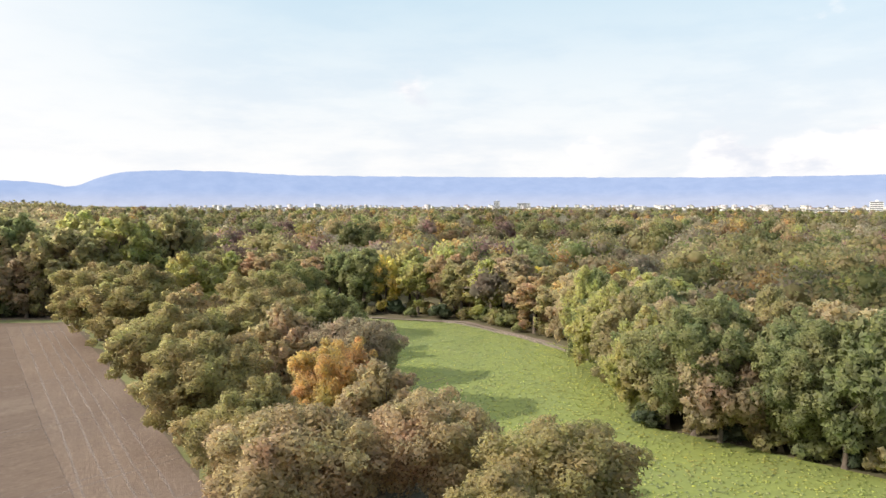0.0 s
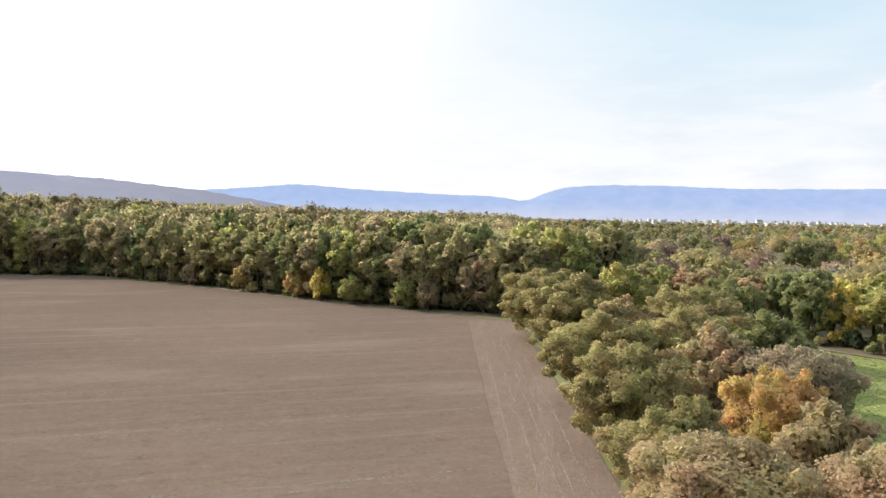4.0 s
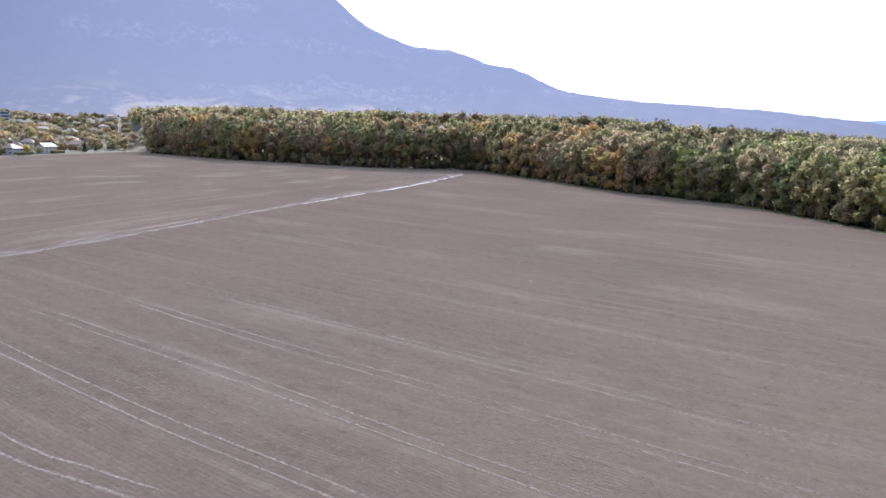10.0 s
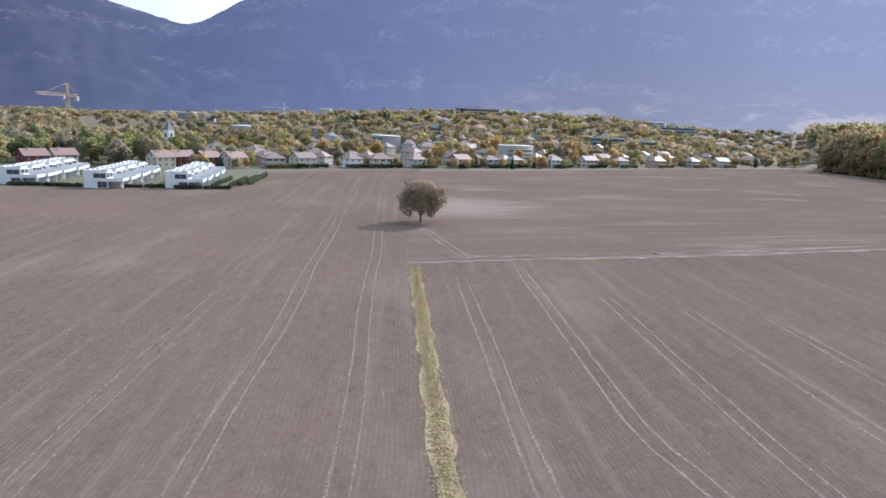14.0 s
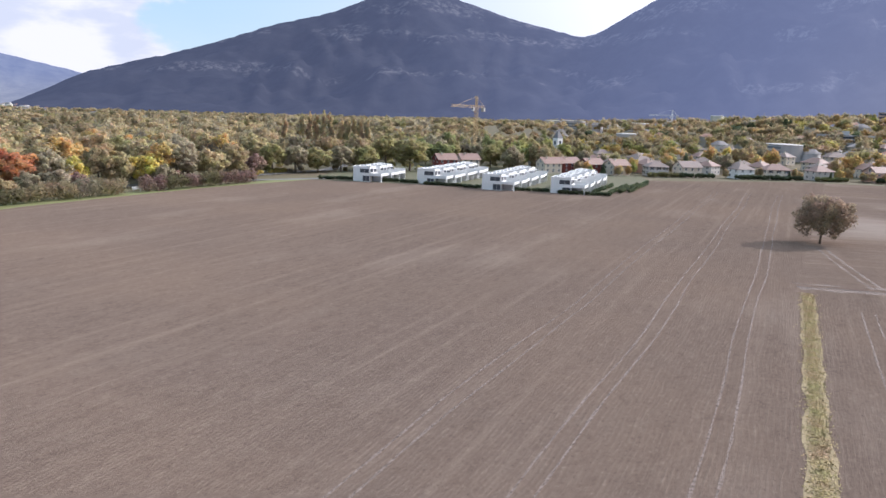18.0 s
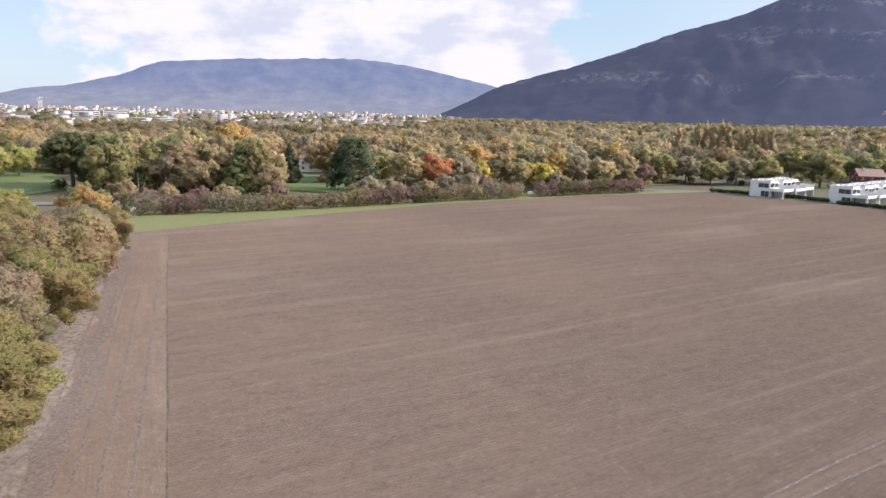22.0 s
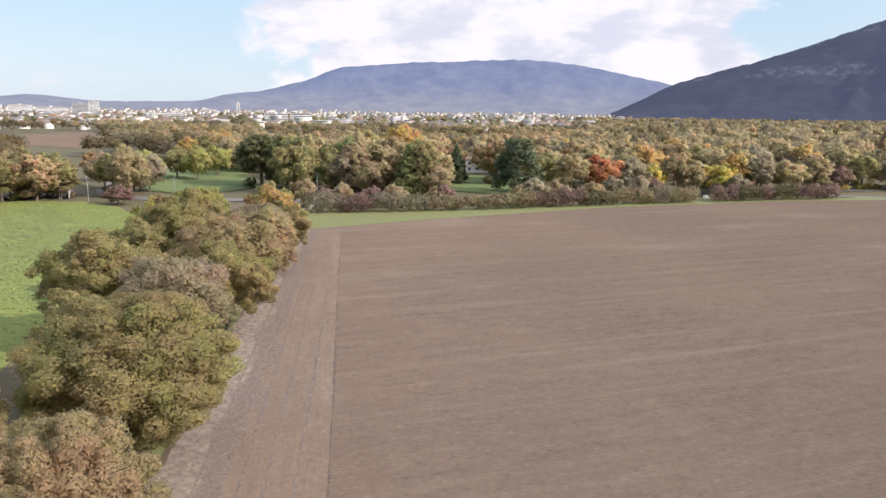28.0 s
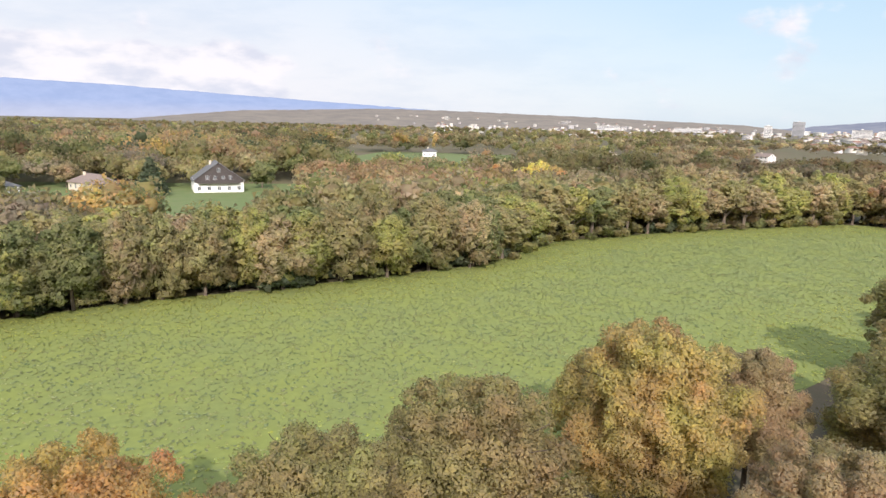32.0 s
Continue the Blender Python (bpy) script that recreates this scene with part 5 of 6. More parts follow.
def roof_mesh(w, d, h, rise, gable, material, over=0.6, thick=0.22):
    """Tiled roof with eaves: two slopes, or four."""
    bm = bmesh.new()
    x, y = w / 2 + over, d / 2 + over
    drop = rise / (d / 2) * over
    r = x if gable else max(0.2, x - y * 0.9)
    for lift in (0.0, thick):
        z0, z1 = h - drop + lift, h + rise + lift
        e = [bm.verts.new(p) for p in ((-x, -y, z0), (x, -y, z0), (x, y, z0), (-x, y, z0))]
        a, b = bm.verts.new((-r, 0, z1)), bm.verts.new((r, 0, z1))
        fs = [(e[0], e[1], b, a), (e[2], e[3], a, b), (e[1], e[2], b), (e[3], e[0], a)]
        for f in (fs if not (gable and lift == 0) else fs[:2]) if not gable else fs[:2]:
            bm.faces.new(f)
        if lift == 0:
            rim, ends = e, (a, b)
        else:
            for i in range(4):
                j = (i + 1) % 4
                if gable and i in (1, 3):
                    k = ends[1] if i == 1 else ends[0]
                    m = b if i == 1 else a
                    bm.faces.new((rim[i], k, m, e[i]))
                    bm.faces.new((k, rim[j], e[j], m))
                else:
                    bm.faces.new((rim[i], rim[j], e[j], e[i]))
    bmesh.ops.recalc_face_normals(bm, faces=bm.faces)
    return from_bm("roof", bm, material)


SHAPES = {}


def house(x, y, turn, w, d, h, rise, gable, wall, roof, label, name="house", group="", chimney=True, shutters=False, z=0.0):
    """A house on its plot: walls, eaved roof, windows on every side, a door and a chimney."""
    root = new(name)
    root.matrix_basis = Matrix.LocRotScale((x, y, z), Euler((0, 0, radians(turn))), None)
    key = (w, d, h, rise, gable)
    wk, rk = key + (wall.name, "wall"), key + (roof.name, "roof")
    if wk not in SHAPES:
        SHAPES[wk] = wall_mesh(w, d, h, rise, gable, wall)
    if rk not in SHAPES:
        SHAPES[rk] = roof_mesh(w, d, h, rise, gable, roof)
    put("wall", SHAPES[wk], root)
    top = put("roof", SHAPES[rk], root)
    levels = [1.55, 4.15] if h > 4.4 else [1.55]
    if h > 7.0:
        levels.append(6.75)
    for li, lv in enumerate(levels):
        for face in range(4):
            wide, deep = (w, d) if face % 2 == 0 else (d, w)
            k = max(2, int(wide / 3.4))
            for i in range(k):
                u = -wide / 2 + wide * (i + 0.5) / k
                m = Matrix.Rotation(radians(90 * face), 4, "Z") @ Matrix.Translation((u, -deep / 2, lv))
                if li == 0 and face == 0 and i == k // 2:
                    put("door", DOOR, root, Matrix.Translation((u, -deep / 2, 0.0)))
                else:
                    win = put("window", WINDOW, root, m)
                    if shutters:
                        for sx in (-0.93, 0.93):
                            put("shutter", SHUTTER, win, Matrix.Translation((sx, -0.01, 0)))
    if gable and rise > 2.2:
        for face in (1, 3):
            put("window", WINDOW, root, Matrix.Rotation(radians(90 * face), 4, "Z") @ Matrix.Translation((0, -w / 2, h + rise * 0.32)))
    if chimney:
        put("chimney", CHIMNEY, top, Matrix.Translation((w * 0.22, d * 0.12, h + rise * 0.85)))
    return tagged(root, label, "house", group)


VILLAGE = [(-208, -337), (-226, -335), (-255, -328), (-275, -326), (-299, -320), (-333, -314), (-357, -309), (-378, -305), (-413, -297), (-447, -291),
           (-480, -284), (-521, -276), (-565, -267), (-605, -260)]
LOOKS = [(CREAM_WALL, TILE_BROWN, "cream"), (PALE_WALL, TILE_BROWN, "pale grey"), (ROSE_WALL, TILE_RED, "rose-coloured"), (PALE_WALL, TILE_RED, "pale grey"),
         (CREAM_WALL, TILE_RED, "cream"), (WHITE_WALL, TILE_BROWN, "white")]
SIZES = [(11, 9.5, 5.2, 2.6, False), (12, 9.5, 5.4, 2.8, True), (10, 9.5, 5.2, 2.6, False), (13, 10, 5.3, 2.8, False)]
rng = np.random.default_rng(91)
PLOTS = []
for i, (x, y) in enumerate(VILLAGE):
    w, d, h, rise, gable = SIZES[i % 4] if i not in (7,) else SIZES[2]
    wall, roof, word = LOOKS[(i * 5 + 1) % 6]
    house(x, y - 4, rng.uniform(-12, 12) + 174 - i * 1.2, w, d, h, rise, gable, wall, roof, f"{word} two-storey village house at the field edge", "house",
          "village houses", shutters=i % 3 == 0)
    PLOTS.append((x, y - 4))
for row, (back, step) in enumerate(((30, 27), (58, 31), (92, 36), (135, 46))):
    for x, y in along([(-180, -322), (-272, -325), (-341, -297), (-525, -276), (-712, -231)], step, rng, 8):
        dx, dy = -0.36, -0.93
        px, py = x + dx * back + rng.uniform(-5, 5), y + dy * back + rng.uniform(-5, 5)
        w, d, h, rise, gable = SIZES[int(rng.integers(4))]
        wall, roof, word = LOOKS[int(rng.integers(6))]
        house(px, py, rng.uniform(-30, 30) + (0 if rng.random() < 0.6 else 90), w, d, h, rise, gable, wall, roof,
              f"{word} village house among autumn gardens", "house", "village houses", z=lift(px, py))
        PLOTS.append((px, py))
# terraces with dark red boards beyond the white rows
for x, y, t in ((-150, -352, 12), (-163, -357, 12), (-96, -368, 10), (-110, -372, 10), (-186, -344, 14), (-174, -350, 14)):
    house(x, y, t, 11, 9, 5.4, 2.8, True, RED_WALL if x in (-163, -96, -174) else CREAM_WALL, TILE_RED, "terraced house with red-brown roof and dark red boards", "house",
          "village houses")
    PLOTS.append((x, y))
# houses beyond the tree belt
chalet = house(261, 103, 27, 15, 18, 4.6, 6.6, True, WHITE_WALL, TILE_GREY, "large chalet with white ground floor and dark wooden gable", "chalet", z=-0.1)
bm = bmesh.new()
face = [bm.verts.new((x, y, z)) for x in (-7.58, -7.50) for y, z in ((-8.9, 3.7), (8.9, 3.7), (8.9, 4.7), (0, 11.1), (-8.9, 4.7))]
bm.faces.new(face[4::-1]), bm.faces.new(face[5:])
for i in range(5):
    bm.faces.new((face[i], face[(i + 1) % 5], face[5 + (i + 1) % 5], face[5 + i]))
bmesh.ops.recalc_face_normals(bm, faces=bm.faces)
put("timber_gable", from_bm("timber_gable", bm, DARK_WOOD), chalet, label="dark timber gable boards")
for y, z in ((-4.2, 5.6), (-1.4, 5.6), (1.4, 5.6), (4.2, 5.6), (0, 8.4)):
    put("window", WINDOW, chalet, Matrix.Translation((-7.60, y, z)) @ Matrix.Rotation(radians(-90), 4, "Z"))
put("balcony", from_bm("balcony", block(-9.0, -7.5, 3.4, -7.6, 7.5, 3.6, block(-9.0, -7.5, 3.6, -8.9, 7.5, 4.5)), DARK_WOOD), chalet)
house(248, 145, 60, 17, 10, 3.2, 2.8, False, CREAM_WALL, TILE_BROWN, "low bungalow with a broad brown hipped roof", "bungalow")
house(226, 168, 55, 18, 10, 3.4, 2.0, False, WHITE_WALL, TILE_GREY, "low white bungalow with a grey roof", "bungalow")
house(178, 124, 40, 9, 8, 3.0, 2.4, True, WHITE_WALL, TILE_GREY, "small white outbuilding with a slate roof", "bungalow")
house(567, 48, 5, 26, 11, 4.0, 2.0, False, WHITE_WALL, TILE_GREY, "long white villa in a meadow", "villa")
house(157, -303, 30, 11, 11, 6.5, 5.0, False, WHITE_WALL, TILE_BROWN, "white house with a steep hipped roof behind park trees", "house")
house(140, -330, 20, 12, 9, 6.0, 4.0, True, CREAM_WALL, TILE_BROWN, "cream house half hidden by trees", "house")
house(228, -325, 20, 12, 9, 6.5, 4.2, True, CREAM_WALL, TILE_BROWN, "cream house half hidden by trees", "house")
for x, y in ((498, -150), (512, -165), (540, -170), (560, -120), (545, -95), (600, -230), (640, -190)):
    wall, roof, word = LOOKS[(0, 1, 5)[int(rng.integers(3))]]
    house(x, y, rng.uniform(0, 90), 13, 10, 5.2, 2.6, True, wall, roof, f"{word} house among the woods", "house", "scattered houses")

# ---- white terraced houses at the corner of the field ----
def row_house(x, y, turn, first):
    """One flat-roofed white unit: x to the west across the row, y back along it."""
    root = new("row_house")
    root.matrix_basis = Matrix.LocRotScale((x, y, 0), Euler((0, 0, turn)), None)
    put("ground_floor", ROWS["ground_floor"], root)
    put("upper_floor", ROWS["upper_floor"], root)
    roof = put("roof", ROWS["roof"], root)
    for i, (px, py) in enumerate(((1.4, 2.0), (3.6, 5.2), (1.4, 6.2))):
        put("roof_light", ROWS["roof_light"], roof, Matrix.Translation((px, py, 6.28)))
    put("solar_panel", ROWS["solar_panel"], roof, Matrix.Translation((6.3, 2.4, 6.3)))
    terrace = put("terrace", ROWS["terrace"], root)
    put("partition", ROWS["partition"], terrace)
    put("post", ROWS["post"], terrace)
    put("garage", ROWS["garage"], root)
    put("awning", ROWS["awning"], terrace)
    for k in range(2):
        put("window", ROWS["side_window"], root, Matrix.Translation((8.0, 1.6 + 3.2 * k, 4.6)) @ Matrix.Rotation(radians(90), 4, "Z"))
    put("window", ROWS["glazing"], root, Matrix.Translation((8.0, 3.6, 1.3)) @ Matrix.Rotation(radians(90), 4, "Z"))
    if first:
        put("window", ROWS["wide_window"], root, Matrix.Translation((5.4, 0, 4.5)), "wide dark strip window")
        put("window", ROWS["glazing"], root, Matrix.Translation((6.2, 0, 1.3)))
    return tagged(root, "white flat-roofed terraced house with terraces and dark windows" if not first else
                  "white flat-roofed end house with a wide dark window facing the field", "house", "white terraced houses")


ROWS = {
    "ground_floor": from_bm("ground_floor", block(0, 0, -0.2, 8, 8, 2.95), WHITE_WALL),
    "upper_floor": tray("upper_floor", [(0, 0), (8, 0), (8, 5.4), (4.98, 5.4), (4.98, 7.6), (0, 7.6)], 2.95, 6.0, 0, 0, WHITE_WALL, WHITE_WALL),
    "roof": tray("roof", [(-0.1, -0.1), (8.1, -0.1), (8.1, 5.5), (5.1, 5.5), (5.1, 7.7), (-0.1, 7.7)], 6.0, 6.35, 0.3, 0.2, WHITE_WALL, FLAT_ROOF),
    "roof_light": tray("roof_light", [(-0.7, -0.7), (0.7, -0.7), (0.7, 0.7), (-0.7, 0.7)], -0.2, 0.28, 0.12, -0.06, WHITE_WALL, STEEL),
    "solar_panel": tray("solar_panel", [(-1.1, -0.9), (1.1, -0.9), (1.1, 0.9), (-1.1, 0.9)], 0.0, 0.14, 0.06, 0.02, STEEL, PANE),
    "terrace": tray("terrace", [(8.0, 0), (13.4, 0), (13.4, 7.75), (8.0, 7.75)], 2.55, 3.7, 0.25, 0.85, WHITE_WALL, CONCRETE),
    "post": from_bm("post", block(13.1, 0.0, 0.0, 13.4, 0.3, 2.55), WHITE_WALL), "garage": from_bm("garage", block(8.0, 3.0, -0.1, 11.6, 7.75, 2.55), GREY_WALL),
    "partition": from_bm("partition", block(8.0, 7.75, 0.0, 13.4, 7.95, 4.6), WHITE_WALL),
    "awning": from_bm("awning", block(8.05, 1.0, 5.5, 9.6, 4.6, 5.62), TRIM_WHITE),
    "side_window": framed("window", 2.4, 1.6, GREY_WALL, PANE), "glazing": framed("window", 3.2, 2.3, GREY_WALL, PANE), "wide_window": framed("window", 4.2, 1.7, GREY_WALL, PANE),
}
BACK, RIGHT = Vector((-0.58, -0.81)).normalized(), Vector((-0.81, 0.58)).normalized()
ROW_ANGLE = math.atan2(RIGHT.y, RIGHT.x)
for ox, oy, units in ((-38, -297, 3), (-64, -288, 7), (-86, -266, 7), (-111, -255, 7)):
    for i in range(units):
        p = Vector((ox, oy)) + BACK * (8.0 * i) + RIGHT * (0.8 * (i % 2))
        row_house(p.x, p.y, ROW_ANGLE, i == 0)
sheet("garden_ground", [(-20, -300), (-64, -282), (-108, -256), (-131, -243), (-186, -309), (-200, -345), (-150, -420), (-60, -420)], -0.05, plain("garden_plots", (0.095, 0.105, 0.05), (0.13, 0.11, 0.07), 0.95, 5.0),
      "small gardens between the white terraces", "garden")


# ---- hedges ----
def hedge(x0, y0, x1, y1, high, wide, colour, label, seed, group="", leaf=0.42, name="hedge"):
    r = np.random.default_rng(seed)
    l = math.hypot(x1 - x0, y1 - y0)
    k = max(3, int(l / (wide * 0.55)))
    s = (np.arange(k) + 0.5) / k
    c = np.stack([x0 + (x1 - x0) * s + r.normal(size=k) * wide * 0.1, y0 + (y1 - y0) * s + r.normal(size=k) * wide * 0.1, high * r.uniform(0.42, 0.62, k)], 1)
    rad = r.uniform(0.42, 0.62, k) * max(high, wide) * 0.9
    cen = c.mean(axis=0)
    cen[2] = 0
    v, f, soft = leaf_cloud(r, c - cen, rad, int(l * (110 if leaf < 0.7 else 70)), leaf, fill=0.85)
    above = np.repeat((v.reshape(-1, 3, 3)[:, :, 2].min(axis=1) > 0.0), 3)
    v, soft = v[above], soft[above]
    root = put(name, mesh_np(name, v, np.arange(len(v)).reshape(-1, 3), LEAF, normals=soft), m=Matrix.Translation(cen))
    root.color = (*colour, 1)
    return tagged(root, label, "hedge", group)


VERGE_LINE = [(129, -151), (98, -180), (77, -205), (43, -244), (21, -268), (3, -285)]
rng = np.random.default_rng(8)
seed = 300
for (x0, y0), (x1, y1) in zip(VERGE_LINE, VERGE_LINE[1:]):
    k = max(1, round(math.hypot(x1 - x0, y1 - y0) / 9))
    for i in range(k):
        if (x0, i) == (43, 0):
            continue
        c = [PURPLE, PURPLE, BROWN, GREY, (0.14, 0.12, 0.07)][int(rng.integers(5))]
        a, b = i / k, (i + 1) / k
        hedge(x0 + (x1 - x0) * a, y0 + (y1 - y0) * a, x0 + (x1 - x0) * b, y0 + (y1 - y0) * b, rng.uniform(4.6, 5.8), 3.6, c,
              "ragged purple-brown roadside hedge of bare shrubs", seed, "roadside hedge")
        seed += 1
for x0, y0, x1, y1 in ((-24, -303, -40, -298), (-50, -295, -64, -287), (-66, -283, -86, -268), (-98, -262, -111, -256), (-113, -252, -131, -243),
                       (-134, -250, -158, -280), (-140, -253, -166, -285), (-146, -256, -172, -288), (-150, -262, -178, -297), (-128, -252, -150, -279)):
    hedge(x0, y0, x1, y1, 1.5, 1.4, DARK, "clipped dark green garden hedge by the white houses", seed, "garden hedges", 0.35)
    seed += 1
for (x, y) in VILLAGE:
    hedge(x - 10, y + 6, x + 9, y + 4, 2.4, 2.4, pick(rng, [DARK, GREEN, OLIVE, DARK]), "garden hedge along the field edge", seed, "garden hedges", 0.45)
    seed += 1
for x, y in ((18, -301), (8, -312), (-3, -326)):
    hedge(x, y, x - 8, y - 9, 2.0, 2.2, YELLOW, "bright yellow roadside shrubs", seed, "yellow shrubs")
    seed += 1

for x, y in along([(x + 6, y - 6) for x, y in VERGE_LINE[:-1]], 5.0, rng, 7):
    turn = math.degrees(math.atan2(-x, y)) % 360
    if 204.5 < turn < 208.5 or 190 < turn < 192 or rng.random() < 0.25:
        continue
    c = pick(rng, [PURPLE, BROWN, PURPLE, GREY, BROWN])
    h = rng.uniform(4.5, 8.5)
    plant(x, y, "park", h, h * rng.uniform(0.45, 0.6), c, f"low {WORDS[c]} tree behind the roadside hedge", "roadside trees", "roadside_tree")

# shrubs that close the foot of the woods
def undergrowth(line, away, high, mix, label, group, out, skip):
    global seed
    for (x0, y0), (x1, y1) in zip(line, line[1:]):
        k = max(1, round(math.hypot(x1 - x0, y1 - y0) / 15))
        for i in range(k):
            pts = []
            for s in (i / k, (i + 1) / k):
                x, y = x0 + (x1 - x0) * s, y0 + (y1 - y0) * s
                dx, dy = x - away[0], y - away[1]
                l = math.hypot(dx, dy)
                pts.append((x + dx / l * out, y + dy / l * out))
            if rng.random() < skip:
                continue
            hedge(*pts[0], *pts[1], rng.uniform(0.6, 1.5) * high, high * 0.8, pick(rng, mix), label, seed, group, 0.8, "undergrowth")
            seed += 1


undergrowth([(-90, 184)] + WOOD_EDGE, (-220, 20), 4.6, [OLIVE, BROWN, GREEN, BROWN, DARK], "tangled shrubs at the foot of the oak wood", "wood undergrowth", 2.0, 0.0)
for x, y in along([(-37.8, 188.6), (-23.1, 184.6), (6.4, 175.5)] + [(x + 2.5, y + 1.5) for x, y in TREE_EDGE], 4.6, rng, 5):
    c = pick(rng, [GREEN, DARK, OLIVE, GREEN, DARK])
    if rng.random() < 0.8:
        h = rng.uniform(1.6, 4.2)
        plant(x + 2, y + 1, "bush", h, h * rng.uniform(0.7, 1.1), c, f"{WORDS[c]} shrub under the trees by the green field", "field undergrowth", "shrub")

# ---- garden, park and roadside trees ----
GARDEN_MIX = [OLIVE, BROWN, TAN, SAND, RUST, DARK, LIME, GOLD, TAN, BROWN, RUST, GOLD, TAN, GREY, RUST, GOLD, YELLOW]
placed = 0
FAR_GARDEN = []
while placed < 720:
    s = rng.random()
    back = rng.uniform(4, 330) if placed > 110 else rng.uniform(-1, 16)
    ex = np.interp(s, [0, 0.2, 0.35, 0.7, 1], [-150, -272, -341, -525, -720])
    ey = np.interp(s, [0, 0.2, 0.35, 0.7, 1], [-335, -327, -299, -278, -232])
    x, y = ex - 0.36 * back, ey - 0.93 * back
    placed += 1
    if min(math.hypot(x - a, y - b) for a, b in PLOTS) < (8.5 if back > 20 else 7.0):
        continue
    if back > 75:
        FAR_GARDEN.append((x, y))
        continue
    c = pick(rng, GARDEN_MIX)
    kind = "conifer" if c == DARK else "park"
    h = rng.uniform(4, 9) if back < 18 else rng.uniform(8, 14) if back < 60 else rng.uniform(10, 17)
    plant(x, y, kind, h, h * rng.uniform(0.3, 0.42) if kind == "park" else h * 0.24, c, f"{WORDS[c]} garden tree in the village", "garden trees", "garden_tree", z=lift(x, y))
p = np.array([(x, y, lift(x, y)) for x, y in FAR_GARDEN])
far_woods("garden_trees", "autumn trees between the houses up the slope", 76, p, np.stack([rng.uniform(9, 16, len(p)), rng.uniform(3.8, 6.2, len(p))], 1),
          np.array(GARDEN_MIX)[rng.integers(len(GARDEN_MIX), size=len(p))] * rng.uniform(0.95, 1.3, (len(p), 1)), 260, 0.8, 8)
# trees round the white terraces and the church
for i in range(110):
    t = radians(rng.uniform(154, 173))
    d = rng.uniform(385, 560)
    c = pick(rng, [OLIVE, OLIVE, LIME, BROWN, GREEN, GREY])
    plant(-math.sin(t) * d, math.cos(t) * d, pick(rng, ["park", "wood_c"]), rng.uniform(11, 17), rng.uniform(4, 6.5), c, f"{WORDS[c]} tree behind the white terraces",
          "trees behind the terraces", "garden_tree", z=lift(-math.sin(t) * d, math.cos(t) * d))
for i, t in enumerate((177.0, 176.4, 175.9, 175.3, 174.7, 173.9, 173.4, 172.8, 172.3, 171.8, 178.3)):
    a, d = radians(t), 425
    plant(-math.sin(a) * d, math.cos(a) * d, "poplar", 27.5 - (2.5 if i > 4 else 0) + rng.uniform(-1.5, 1), rng.uniform(1.9, 2.3), TAN if i % 3 else SAND,
          "tall narrow tan poplar in a row of poplars", "poplar row", "poplar")
# belt along the road: bearing, distance, height, crown radius, kind, colour
ROADSIDE = [(224.6, 272, 20, 9.5, "wood_c", (0.115, 0.115, 0.06)), (222, 262, 13, 7, "park", OLIVE), (219, 258, 15, 6, "park", SAND), (218, 250, 15, 6, "park", GREY), (216, 245, 13, 6, "park", BROWN),
            (214, 250, 14, 6, "park", OLIVE), (212.6, 243, 17, 6.5, "conifer", GREEN), (213.4, 290, 24, 8, "wood_c", GOLD), (216.5, 285, 22, 8, "wood_c", OLIVE), (208.9, 285, 15, 4, "conifer", DARK),
            (210.5, 240, 11, 5, "park", BROWN), (211, 290, 17, 6, "wood_c", RUST), (203.8, 255, 18.5, 8.5, "cedar", DARK), (205.5, 285, 18, 8, "wood_c", RUST),
            (201.5, 280, 13, 6, "park", OLIVE), (199.6, 258, 15, 6, "wood_c", SAND), (197.2, 263, 14, 6.2, "park", RED), (194.8, 268, 13, 6, "park", GREY), (193.2, 272, 11, 4, "park", YELLOW),
            (191.7, 275, 14, 5, "wood_c", BROWN), (190.3, 275, 12, 5, "park", SAND), (188.4, 278, 12, 5.5, "park", YELLOW), (187.4, 282, 16, 5, "wood_c", GOLD),
            (185.8, 285, 14, 6, "wood_c", GREY), (183.8, 290, 13, 5.5, "park", SAND), (182.2, 300, 15, 6.5, "wood_c", BROWN), (180.7, 318, 9.5, 4.6, "park", PURPLE),
            (179.2, 330, 14, 6, "wood_c", OLIVE), (177.4, 335, 13, 6, "wood_c", GREY), (175.6, 338, 12, 5.5, "park", OLIVE), (173.8, 345, 13, 6.5, "wood_c", GREY),
            (172, 350, 13, 6, "park", OLIVE), (170.2, 365, 18, 8, "wood_c", OLIVE), (168.2, 360, 17, 8.5, "wood_c", OLIVE)]
# trees that close the end of the green field towards the road
for i in range(30):
    ROADSIDE.append((238.6 + 0.62 * i + rng.uniform(-0.3, 0.3), rng.uniform(246, 250) + (i % 3) * 7.0, rng.uniform(12.5, 16.5), rng.uniform(4.8, 6.6), ("wood_c", "oak_c", "wood_c")[i % 3],
                     pick(rng, [OLIVE, SAND, GREY, BROWN, OLIVE, LIME, TAN])))
ROADSIDE += [(234.3, 247, 17.0, 6.6, "oak_c", SAND), (235.4, 256, 14, 5.0, "wood_c", OLIVE), (232.9, 262, 13, 5, "park", GREY), (236.6, 305, 12, 4.5, "park", RUST), (233.6, 262, 8, 4, "park", GREY)]
